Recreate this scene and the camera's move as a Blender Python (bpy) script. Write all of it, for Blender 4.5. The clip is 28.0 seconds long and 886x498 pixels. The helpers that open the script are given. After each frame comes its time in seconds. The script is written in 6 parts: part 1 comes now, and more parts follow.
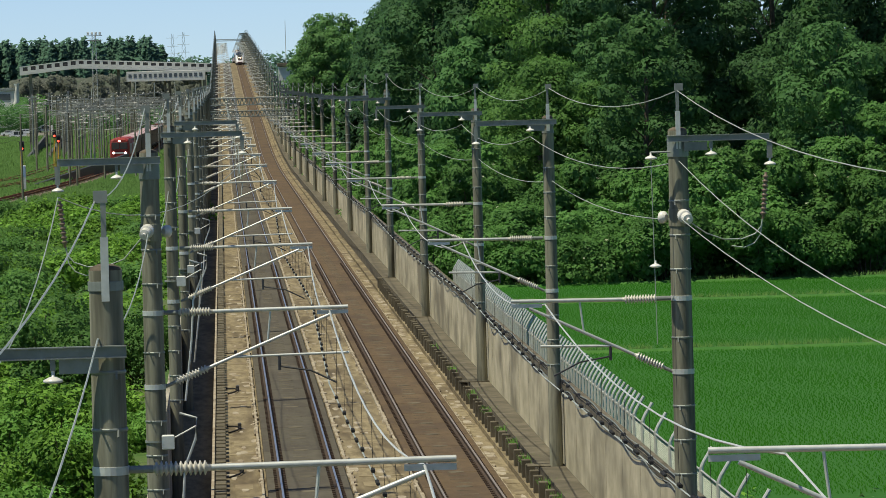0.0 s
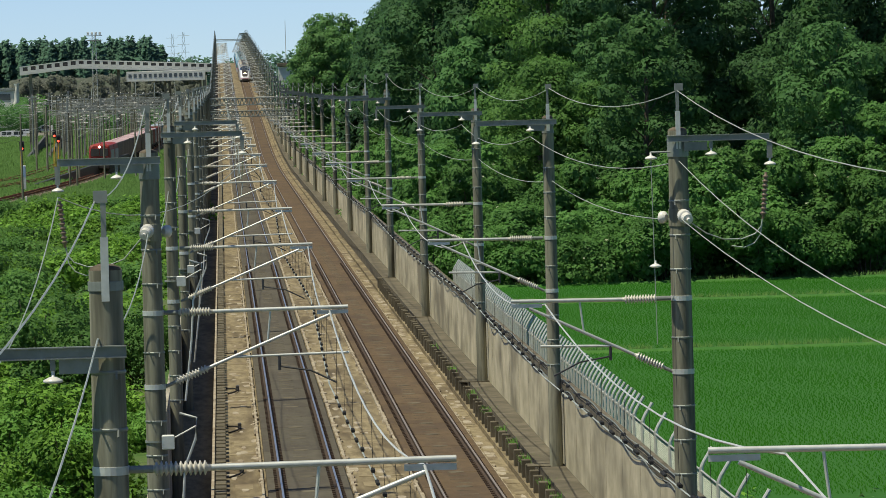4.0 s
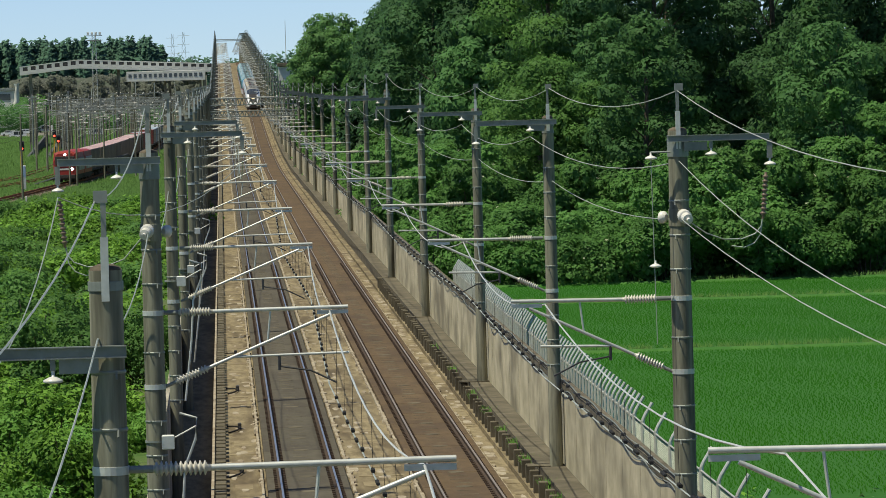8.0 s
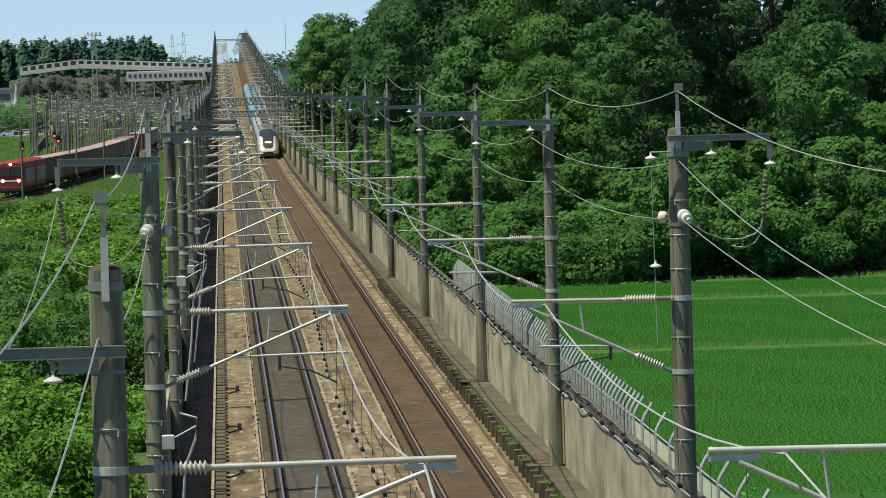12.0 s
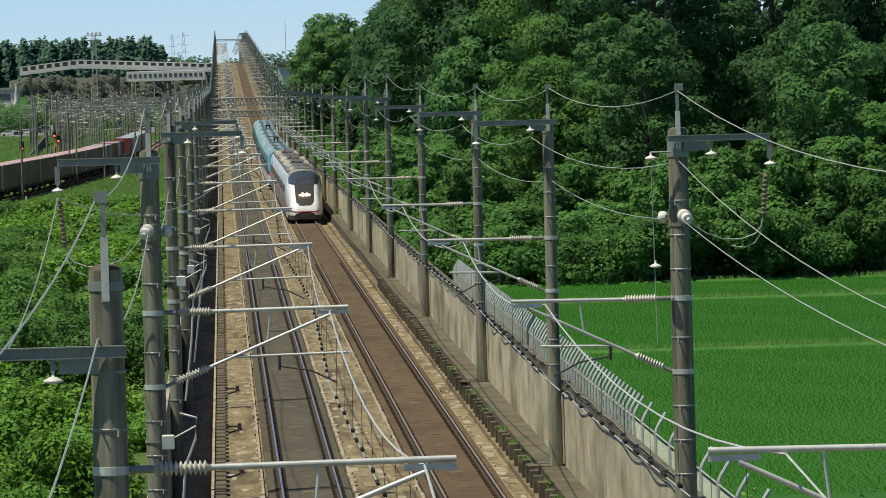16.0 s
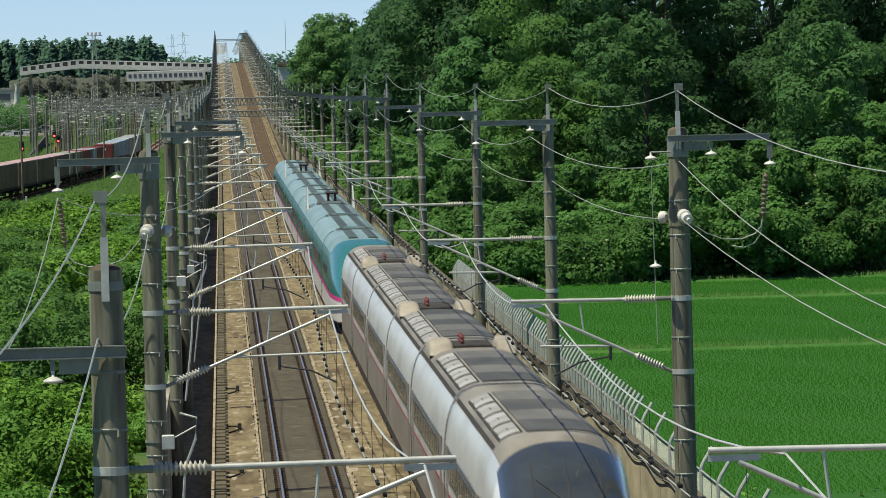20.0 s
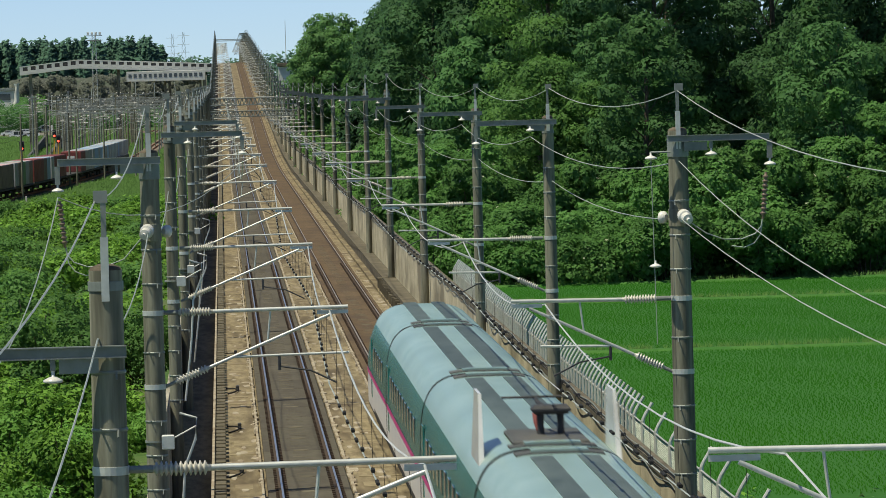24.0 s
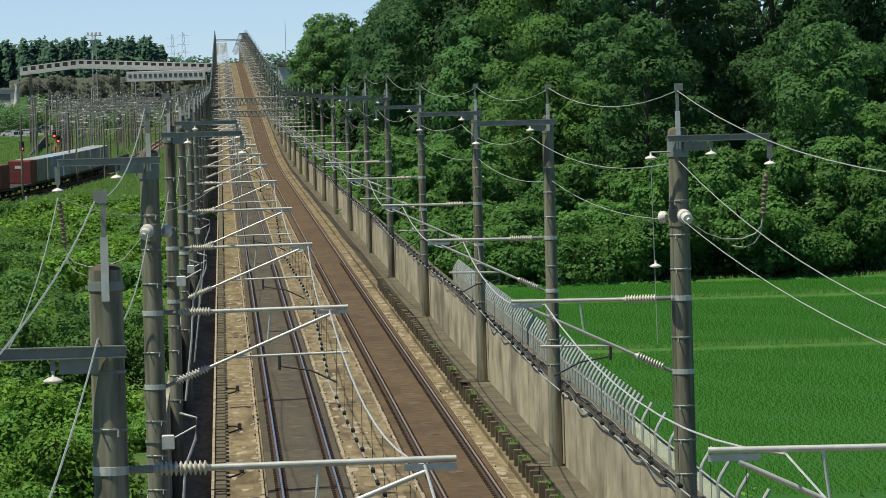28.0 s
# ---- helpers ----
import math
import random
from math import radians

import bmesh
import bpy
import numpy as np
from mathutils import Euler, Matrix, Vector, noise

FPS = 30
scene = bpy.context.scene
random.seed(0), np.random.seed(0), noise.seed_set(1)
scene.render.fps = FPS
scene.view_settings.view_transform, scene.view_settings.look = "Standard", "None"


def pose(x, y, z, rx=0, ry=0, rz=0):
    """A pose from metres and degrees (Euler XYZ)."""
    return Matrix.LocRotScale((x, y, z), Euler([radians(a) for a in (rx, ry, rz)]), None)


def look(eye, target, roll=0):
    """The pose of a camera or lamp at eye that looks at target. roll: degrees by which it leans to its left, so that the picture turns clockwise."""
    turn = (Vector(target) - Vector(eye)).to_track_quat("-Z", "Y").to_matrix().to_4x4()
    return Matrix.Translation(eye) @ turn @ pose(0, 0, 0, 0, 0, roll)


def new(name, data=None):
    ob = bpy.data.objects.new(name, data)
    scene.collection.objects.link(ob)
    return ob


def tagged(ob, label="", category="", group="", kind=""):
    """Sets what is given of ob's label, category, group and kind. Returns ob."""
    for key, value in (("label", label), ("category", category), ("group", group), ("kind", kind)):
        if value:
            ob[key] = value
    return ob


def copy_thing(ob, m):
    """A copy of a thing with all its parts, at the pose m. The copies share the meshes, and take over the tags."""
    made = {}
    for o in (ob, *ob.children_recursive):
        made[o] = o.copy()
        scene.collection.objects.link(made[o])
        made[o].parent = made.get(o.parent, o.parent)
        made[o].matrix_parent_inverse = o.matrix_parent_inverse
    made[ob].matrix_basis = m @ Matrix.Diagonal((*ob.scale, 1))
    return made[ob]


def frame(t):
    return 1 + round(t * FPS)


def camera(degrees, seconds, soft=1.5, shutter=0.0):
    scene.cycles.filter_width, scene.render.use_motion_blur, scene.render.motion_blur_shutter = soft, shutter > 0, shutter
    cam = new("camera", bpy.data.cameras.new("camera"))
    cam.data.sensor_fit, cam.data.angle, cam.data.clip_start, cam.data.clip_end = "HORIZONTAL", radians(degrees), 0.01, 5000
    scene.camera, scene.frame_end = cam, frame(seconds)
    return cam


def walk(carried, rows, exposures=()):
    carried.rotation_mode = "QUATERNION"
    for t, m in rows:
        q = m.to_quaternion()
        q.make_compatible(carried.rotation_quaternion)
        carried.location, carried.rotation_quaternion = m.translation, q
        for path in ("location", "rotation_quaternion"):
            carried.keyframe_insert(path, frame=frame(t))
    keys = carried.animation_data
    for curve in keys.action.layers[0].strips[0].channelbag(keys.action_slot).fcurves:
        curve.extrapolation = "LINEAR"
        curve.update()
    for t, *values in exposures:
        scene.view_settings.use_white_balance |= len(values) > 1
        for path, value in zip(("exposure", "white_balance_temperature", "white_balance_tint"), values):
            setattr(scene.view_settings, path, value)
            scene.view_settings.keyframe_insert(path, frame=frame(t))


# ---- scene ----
cam = camera(10.145, 28.0, soft=0.8, shutter=0.25)
EYE = Vector((0.0, 0.0, 10.86))
PSI, TILT = 0.0436, 0.0345
AIM = EYE + 100.0 * Vector((math.sin(PSI) * math.cos(TILT), math.cos(PSI) * math.cos(TILT), -math.sin(TILT)))
VIEW = look(EYE, AIM, -1.547)
walk(cam, [(0.0, VIEW), (28.0, VIEW)], exposures=[(0.0, 0.0), (28.0, 0.0)])

# ---- light ----
SUN_TO = Vector((-0.37, -0.16, 0.92)).normalized()
sky_world = bpy.data.worlds.new("sky")
scene.world = sky_world
sky_world.use_nodes = True
nt = sky_world.node_tree
sky = nt.nodes.new("ShaderNodeTexSky")
sky.sky_type, sky.sun_disc = "NISHITA", False
sky.sun_elevation = math.asin(SUN_TO.z)
sky.sun_rotation = math.atan2(SUN_TO.x, SUN_TO.y)
sky.air_density, sky.dust_density, sky.ozone_density = 0.45, 0.1, 5.0
nt.links.new(sky.outputs[0], nt.nodes["Background"].inputs[0])
nt.nodes["Background"].inputs[1].default_value = 0.119
sun = new("sun", bpy.data.lights.new("sun", "SUN"))
sun.data.energy, sun.data.angle, sun.data.color = 4.95, radians(0.55), (1.0, 0.955, 0.745)
sun.matrix_world = look(Vector((0, 0, 60)) + SUN_TO * 10, Vector((0, 0, 60)))


# ---- materials ----
def mat(name, a, b, scale=4.0, rough=0.8, metal=0.0, bump=0.0, stain=None, stain_scale=0.5, stain_amount=0.5, vary=0.12, stretch=(1, 1, 1), spec=0.3, bump_scale=None):
    m = bpy.data.materials.new(name)
    m.use_nodes = True
    t = m.node_tree
    n, l = t.nodes, t.links
    p = n["Principled BSDF"]
    p.inputs["Roughness"].default_value, p.inputs["Metallic"].default_value = rough, metal
    p.inputs["Specular IOR Level"].default_value = spec
    tc = n.new("ShaderNodeTexCoord")
    mp = n.new("ShaderNodeMapping")
    mp.inputs["Scale"].default_value = stretch
    l.new(tc.outputs["Object"], mp.inputs["Vector"])
    if vary:
        who = n.new("ShaderNodeObjectInfo")
        away_by = n.new("ShaderNodeVectorMath")
        away_by.operation, away_by.inputs[1].default_value = "SCALE", (0, 0, 0)
        away_by.inputs["Scale"].default_value = 57.0
        l.new(who.outputs["Random"], away_by.inputs[0])
        l.new(away_by.outputs[0], mp.inputs["Location"])
    nz = n.new("ShaderNodeTexNoise")
    nz.inputs["Scale"].default_value, nz.inputs["Detail"].default_value, nz.inputs["Roughness"].default_value = scale, 5.0, 0.62
    l.new(mp.outputs[0], nz.inputs["Vector"])
    rp = n.new("ShaderNodeValToRGB")
    rp.color_ramp.elements[0].position, rp.color_ramp.elements[1].position = 0.32, 0.68
    rp.color_ramp.elements[0].color, rp.color_ramp.elements[1].color = (*a, 1), (*b, 1)
    l.new(nz.outputs["Fac"], rp.inputs[0])
    out = rp.outputs[0]
    if stain:
        n2 = n.new("ShaderNodeTexNoise")
        n2.inputs["Scale"].default_value, n2.inputs["Detail"].default_value = stain_scale, 4.0
        l.new(mp.outputs[0], n2.inputs["Vector"])
        mr = n.new("ShaderNodeMapRange")
        mr.inputs[1].default_value, mr.inputs[2].default_value = 0.46, 0.66
        mr.inputs[4].default_value = stain_amount
        l.new(n2.outputs["Fac"], mr.inputs[0])
        mx = n.new("ShaderNodeMix")
        mx.data_type = "RGBA"
        l.new(mr.outputs[0], mx.inputs[0])
        l.new(out, mx.inputs[6])
        mx.inputs[7].default_value = (*stain, 1)
        out = mx.outputs[2]
    if vary:
        oi = n.new("ShaderNodeObjectInfo")
        m2 = n.new("ShaderNodeMapRange")
        m2.inputs[3].default_value, m2.inputs[4].default_value = 1 - vary, 1 + vary
        l.new(oi.outputs["Random"], m2.inputs[0])
        hs = n.new("ShaderNodeHueSaturation")
        l.new(m2.outputs[0], hs.inputs["Value"])
        l.new(out, hs.inputs["Color"])
        out = hs.outputs[0]
    l.new(out, p.inputs["Base Color"])
    if bump:
        bp = n.new("ShaderNodeBump")
        bp.inputs["Strength"].default_value, bp.inputs["Distance"].default_value = bump, 0.02
        nb = n.new("ShaderNodeTexNoise")
        nb.inputs["Scale"].default_value, nb.inputs["Detail"].default_value = bump_scale or scale * 3, 4.0
        l.new(mp.outputs[0], nb.inputs["Vector"])
        l.new(nb.outputs["Fac"], bp.inputs["Height"])
        l.new(bp.outputs[0], p.inputs["Normal"])
    return m


def leaf_mat(name, dark, light, yellow=0.0, through_light=0.35, clump=0.35, spec=0.1):
    m = bpy.data.materials.new(name)
    m.use_nodes = True
    t = m.node_tree
    n, l = t.nodes, t.links
    p = n["Principled BSDF"]
    p.inputs["Roughness"].default_value = 0.55
    p.inputs["Specular IOR Level"].default_value = spec
    ge = n.new("ShaderNodeNewGeometry")
    tc = n.new("ShaderNodeTexCoord")
    nz = n.new("ShaderNodeTexNoise")
    nz.inputs["Scale"].default_value, nz.inputs["Detail"].default_value = clump, 3.0
    l.new(tc.outputs["Object"], nz.inputs["Vector"])
    ad = n.new("ShaderNodeMath")
    ad.operation = "MULTIPLY_ADD"
    ad.inputs[1].default_value = 0.55
    l.new(ge.outputs["Random Per Island"], ad.inputs[0])
    mr = n.new("ShaderNodeMapRange")
    mr.inputs[1].default_value, mr.inputs[2].default_value, mr.inputs[3].default_value, mr.inputs[4].default_value = 0.35, 0.65, 0.0, 0.45
    l.new(nz.outputs["Fac"], mr.inputs[0])
    l.new(mr.outputs[0], ad.inputs[2])
    rp = n.new("ShaderNodeValToRGB")
    rp.color_ramp.elements[0].color, rp.color_ramp.elements[1].color = (*dark, 1), (*light, 1)
    l.new(ad.outputs[0], rp.inputs[0])
    oi = n.new("ShaderNodeObjectInfo")
    m2 = n.new("ShaderNodeMapRange")
    m2.inputs[3].default_value, m2.inputs[4].default_value = 0.78, 1.2
    l.new(oi.outputs["Random"], m2.inputs[0])
    hs = n.new("ShaderNodeHueSaturation")
    hs.inputs["Hue"].default_value = 0.5 - yellow
    l.new(m2.outputs[0], hs.inputs["Value"])
    l.new(rp.outputs[0], hs.inputs["Color"])
    l.new(hs.outputs[0], p.inputs["Base Color"])
    tr = n.new("ShaderNodeBsdfTranslucent")
    l.new(hs.outputs[0], tr.inputs[0])
    mx = n.new("ShaderNodeMixShader")
    mx.inputs[0].default_value = through_light
    l.new(p.outputs[0], mx.inputs[1])
    l.new(tr.outputs[0], mx.inputs[2])
    l.new(mx.outputs[0], n["Material Output"].inputs[0])
    return m


def glow(name, c, strength):
    m = bpy.data.materials.new(name)
    m.use_nodes = True
    p = m.node_tree.nodes["Principled BSDF"]
    p.inputs["Base Color"].default_value = (*c, 1)
    p.inputs["Emission Color"].default_value = (*c, 1)
    p.inputs["Emission Strength"].default_value = strength
    return m


DECK = mat("deck_concrete", (0.13, 0.1, 0.056), (0.30, 0.243, 0.145), 3.4, 0.9, bump=0.3, stain=(0.085, 0.062, 0.036), stain_scale=0.9, stain_amount=0.8, stretch=(1.1, 0.17, 1), vary=0.0)
SLAB = mat("track_slab", (0.094, 0.062, 0.034), (0.132, 0.09, 0.05), 2.2, 0.9, bump=0.15, stain=(0.06, 0.04, 0.028), stain_scale=0.35, stain_amount=0.5, stretch=(2, 0.5, 1), vary=0.07)
SLAB_GREY = mat("track_slab_grey", (0.074, 0.064, 0.047), (0.102, 0.09, 0.066), 2.2, 0.9, bump=0.15, stain=(0.055, 0.045, 0.036), stain_scale=0.35, stain_amount=0.5, stretch=(2, 0.5, 1), vary=0.07)
RAIL_TOP = mat("rail_running_face", (0.46, 0.46, 0.47), (0.6, 0.6, 0.6), 3, 0.32, metal=0.9, vary=0.0)
RAIL_DULL = mat("rail_dull_face", (0.24, 0.20, 0.165), (0.36, 0.31, 0.26), 3, 0.45, metal=0.35, vary=0.0)
RAIL_RUST = mat("rail_rust", (0.04, 0.028, 0.021), (0.085, 0.055, 0.038), 6, 0.85, vary=0.0)
GROUT = mat("pale_grout", (0.27, 0.225, 0.16), (0.44, 0.385, 0.30), 3.0, 0.9, bump=0.3, stain=(0.2, 0.15, 0.1), stain_scale=1.2, stain_amount=0.8, vary=0.0)
WALK = mat("walkway_concrete", (0.088, 0.075, 0.05), (0.165, 0.143, 0.102), 1.9, 0.9, bump=0.2, stain=(0.065, 0.055, 0.038), stain_scale=0.6, stain_amount=0.7, vary=0.08)
WALLM = mat("wall_concrete", (0.33, 0.295, 0.2), (0.58, 0.52, 0.37), 1.6, 0.92, bump=0.2, stain=(0.17, 0.15, 0.105), stain_scale=0.75, stain_amount=0.85, stretch=(1, 0.3, 0.55), vary=0.07)
DAMP = mat("damp_dark_concrete", (0.33, 0.30, 0.225), (0.45, 0.41, 0.32), 1.6, 0.9, bump=0.2, stain=(0.10, 0.09, 0.068), stain_scale=0.7, stain_amount=0.7, vary=0.0)
POLE = mat("spun_concrete", (0.15, 0.147, 0.108), (0.275, 0.268, 0.2), 3.4, 0.85, bump=0.12, stain=(0.075, 0.073, 0.054), stain_scale=1.3, stain_amount=0.85, stretch=(3.4, 3.4, 0.3), vary=0.15)
GALV = mat("galvanised_steel", (0.50, 0.51, 0.48), (0.64, 0.65, 0.61), 5, 0.42, metal=0.35, vary=0.08)
STEEL = mat("grey_steel", (0.195, 0.212, 0.195), (0.275, 0.297, 0.272), 3, 0.5, metal=0.3, vary=0.1)
PORCELAIN = mat("porcelain", (0.62, 0.6, 0.54), (0.75, 0.73, 0.68), 6, 0.25, vary=0.1, spec=0.5)
PORCELAIN_GREY = mat("weathered_porcelain", (0.44, 0.42, 0.36), (0.6, 0.57, 0.5), 9, 0.35, vary=0.1, spec=0.5)
BROWN_GLAZE = mat("brown_glazed_porcelain", (0.15, 0.105, 0.07), (0.24, 0.175, 0.12), 8, 0.3, vary=0.1, spec=0.5)
WIRE = mat("bare_wire", (0.34, 0.37, 0.33), (0.46, 0.49, 0.44), 2, 0.5, metal=0.3, vary=0.0)
DARKWIRE = mat("dark_cable", (0.014, 0.014, 0.015), (0.035, 0.035, 0.036), 3, 0.85, vary=0.0, spec=0.1)
DARK = mat("dark_metal", (0.03, 0.03, 0.033), (0.06, 0.06, 0.063), 3, 0.6, vary=0.0)
MEADOW = mat("meadow", (0.032, 0.08, 0.015), (0.075, 0.14, 0.03), 1.6, 0.95, bump=0.6, stain=(0.13, 0.125, 0.065), stain_scale=0.08, stain_amount=0.6, vary=0.0)
PADDY = mat("paddy_ground", (0.018, 0.092, 0.009), (0.03, 0.122, 0.012), 5.0, 1.0, bump=0.2, stain=(0.024, 0.108, 0.01), stain_scale=0.12, stain_amount=0.6, vary=0.0)
LEAF_RICE = leaf_mat("rice_leaf", (0.018, 0.092, 0.007), (0.029, 0.122, 0.0105), through_light=0.2, clump=0.12, spec=0.0)
LEAF_LEVEE = leaf_mat("levee_grass_leaf", (0.068, 0.15, 0.036), (0.125, 0.235, 0.062), clump=0.5)
LEAF_TREE = leaf_mat("tree_leaf", (0.07, 0.16, 0.058), (0.115, 0.25, 0.08), through_light=0.45)
LEAF_DEEP = leaf_mat("deep_green_leaf", (0.048, 0.112, 0.045), (0.082, 0.178, 0.068), through_light=0.42)
LEAF_PALE = leaf_mat("pale_green_leaf", (0.115, 0.245, 0.085), (0.18, 0.345, 0.115), through_light=0.45)
LEAF_VINE = leaf_mat("vine_leaf", (0.075, 0.178, 0.048), (0.155, 0.325, 0.085), through_light=0.45, clump=0.45)
LEAF_WEED = leaf_mat("weed_leaf", (0.085, 0.2, 0.038), (0.225, 0.455, 0.09), through_light=0.4, clump=0.5)
LEAF_LIGHT = leaf_mat("light_leaf", (0.078, 0.175, 0.048), (0.145, 0.29, 0.074), through_light=0.45)
LEAF_CEDAR = leaf_mat("cedar_needles", (0.012, 0.035, 0.014), (0.03, 0.07, 0.026), through_light=0.12)
LEAF_BUSH = leaf_mat("bush_leaf", (0.042, 0.118, 0.015), (0.245, 0.46, 0.072), through_light=0.34, clump=0.5)
LEVEE = mat("levee_turf", (0.035, 0.13, 0.02), (0.065, 0.17, 0.03), 1.5, 0.9, bump=0.3, vary=0.0)
# distance haze is mixed into this green: paler and bluer than the leaves
LEAF_HAZED = leaf_mat("hazed_wood_leaf", (0.07, 0.14, 0.098), (0.095, 0.175, 0.118), through_light=0.1, spec=0.0)
LEAF_WHITE = leaf_mat("pale_blossom", (0.35, 0.38, 0.24), (0.6, 0.62, 0.48))
BARK = mat("bark", (0.07, 0.055, 0.04), (0.14, 0.115, 0.085), 5, 0.95, bump=0.4, stretch=(1, 1, 0.3), vary=0.1)
GRAVEL = mat("yard_gravel", (0.13, 0.115, 0.095), (0.23, 0.21, 0.175), 3.0, 0.95, bump=0.5, stain=(0.07, 0.12, 0.04), stain_scale=0.1, stain_amount=0.8, vary=0.0)
RUST = mat("rusty_steel", (0.17, 0.07, 0.035), (0.27, 0.12, 0.06), 4, 0.85, vary=0.1)


# ---- mesh building ----
class Mesh:
    """Collects vertices and faces, then becomes one mesh."""

    def __init__(self):
        self.v, self.f = [], []

    def quadgrid(self, rows, closed=False):
        base, w = len(self.v), len(rows[0])
        for row in rows:
            self.v += [tuple(p) for p in row]
        for i in range(len(rows) - 1):
            for j in range(w if closed else w - 1):
                k = (j + 1) % w
                self.f.append((base + i * w + j, base + i * w + k, base + (i + 1) * w + k, base + (i + 1) * w + j))
        return self

    def box(self, x0, x1, y0, y1, z0, z1, bevel=0.0, m=None):
        if bevel <= 0:
            pts = [(x0, y0, z0), (x1, y0, z0), (x1, y1, z0), (x0, y1, z0), (x0, y0, z1), (x1, y0, z1), (x1, y1, z1), (x0, y1, z1)]
            fs = [(0, 3, 2, 1), (4, 5, 6, 7), (0, 1, 5, 4), (1, 2, 6, 5), (2, 3, 7, 6), (3, 0, 4, 7)]
        else:
            b = min(bevel, (x1 - x0) / 2.1, (y1 - y0) / 2.1, (z1 - z0) / 2.1)
            pts, fs = [], []
            for z, e in ((z0, b), (z0 + b, 0), (z1 - b, 0), (z1, b)):
                pts += [(x0 + e, y0 + e, z), (x1 - e, y0 + e, z), (x1 - e, y1 - e, z), (x0 + e, y1 - e, z)]
            for i in range(3):
                for j in range(4):
                    k = (j + 1) % 4
                    fs.append((i * 4 + j, i * 4 + k, i * 4 + 4 + k, i * 4 + 4 + j))
            fs += [(3, 2, 1, 0), (12, 13, 14, 15)]
        base = len(self.v)
        self.v += [tuple(m @ Vector(p)) for p in pts] if m else pts
        self.f += [tuple(base + i for i in q) for q in fs]
        return self

    def rod(self, a, b, r0, r1=None, n=8, caps=True):
        a, b = Vector(a), Vector(b)
        r1 = r0 if r1 is None else r1
        q = (b - a).to_track_quat("Z", "Y")
        base = len(self.v)
        for p, r in ((a, r0), (b, r1)):
            for i in range(n):
                an = 2 * math.pi * i / n
                self.v.append(tuple(p + q @ Vector((r * math.cos(an), r * math.sin(an), 0))))
        for i in range(n):
            k = (i + 1) % n
            self.f.append((base + i, base + k, base + n + k, base + n + i))
        if caps:
            self.lids(base, base + n, n)
        return self

    def lids(self, first, last, n):
        """Close both ends with faces that have corners of their own, so that the round side shades evenly."""
        base = len(self.v)
        self.v += self.v[first:first + n] + self.v[last:last + n]
        self.f += [tuple(base + n - 1 - i for i in range(n)), tuple(base + n + i for i in range(n))]

    def turn(self, a, b, profile, n=12):
        """A turned shape: profile of (part of the way from a to b, radius)."""
        a, b = Vector(a), Vector(b)
        q = (b - a).to_track_quat("Z", "Y")
        rows = []
        for s, r in profile:
            p = a.lerp(b, s)
            rows.append([p + q @ Vector((r * math.cos(2 * math.pi * i / n), r * math.sin(2 * math.pi * i / n), 0)) for i in range(n)])
        base = len(self.v)
        self.quadgrid(rows, closed=True)
        self.lids(base, base + (len(profile) - 1) * n, n)
        return self

    def path(self, pts, r, n=4):
        pts = [Vector(p) for p in pts]
        rows = []
        for i, p in enumerate(pts):
            d = (pts[min(i + 1, len(pts) - 1)] - pts[max(i - 1, 0)]).normalized()
            s = d.cross(Vector((0, 0, 1)))
            s = s.normalized() if s.length > 1e-3 else Vector((1, 0, 0))
            u = s.cross(d)
            rows.append([p + r * (math.cos(2 * math.pi * k / n) * s + math.sin(2 * math.pi * k / n) * u) for k in range(n)])
        return self.quadgrid(rows, closed=True)

    def data(self, name, material, smooth=False):
        me = bpy.data.meshes.new(name)
        me.from_pydata(self.v, [], self.f)
        me.materials.append(material)
        if smooth:
            me.polygons.foreach_set("use_smooth", [True] * len(me.polygons))
        me.update()
        return me


def part(name, mesh, material, parent, label="", smooth=False, at=None):
    ob = new(name, mesh.data(name, material, smooth) if isinstance(mesh, Mesh) else mesh)
    ob.parent = parent
    if at is not None:
        ob.matrix_basis = at
    if label:
        ob["label"] = label
    return ob


def thing(name, label, category, group="", at=None):
    ob = new(name)
    ob.empty_display_size = 0.2
    if at is not None:
        ob.matrix_basis = at
    return tagged(ob, label, category, group)


def solid(name, mesh, material, label, category="", kind="", group="", smooth=False):
    return tagged(new(name, mesh.data(name, material, smooth)), label, category, group, kind)


# ---- the line's plan ----
def grade(y):
    """Height of the rail heads: level, then a climb that eases off at a far crest."""
    z, ya, yb, g = 0.0, 575.0, 767.0, 0.0184
    t = min(max(y - ya, 0.0), yb - ya)
    z += g * t * t / (2 * (yb - ya)) + g * max(y - yb, 0.0)
    t = max(y - 1540.0, 0.0)
    return z - g * min(t, 200.0) ** 2 / 400.0 - g * max(t - 200.0, 0.0)


LEFT, RIGHT = 2.09, 6.25
STATIONS = [-560.0, -200.0, 40.0, 100.0, 130.0, 160.0, 200.0, 260.0, 340.0, 420.0, 500.0, 575.0] + [575.0 + 24 * i for i in range(1, 82)]


def sweep(mesh, section, ys=STATIONS, close=False):
    return mesh.quadgrid([[(x, y, z + grade(y)) for x, z in section] for y in ys], closed=close)


def prism(mesh, x0, x1, z0, z1, ys=STATIONS):
    """A bar of rectangular section along the line, with ends."""
    base = len(mesh.v)
    sweep(mesh, [(x0, z0), (x0, z1), (x1, z1), (x1, z0)], ys, True)
    n = len(mesh.v) - 4
    mesh.f += [(base, base + 1, base + 2, base + 3), (n + 3, n + 2, n + 1, n)]
    return mesh


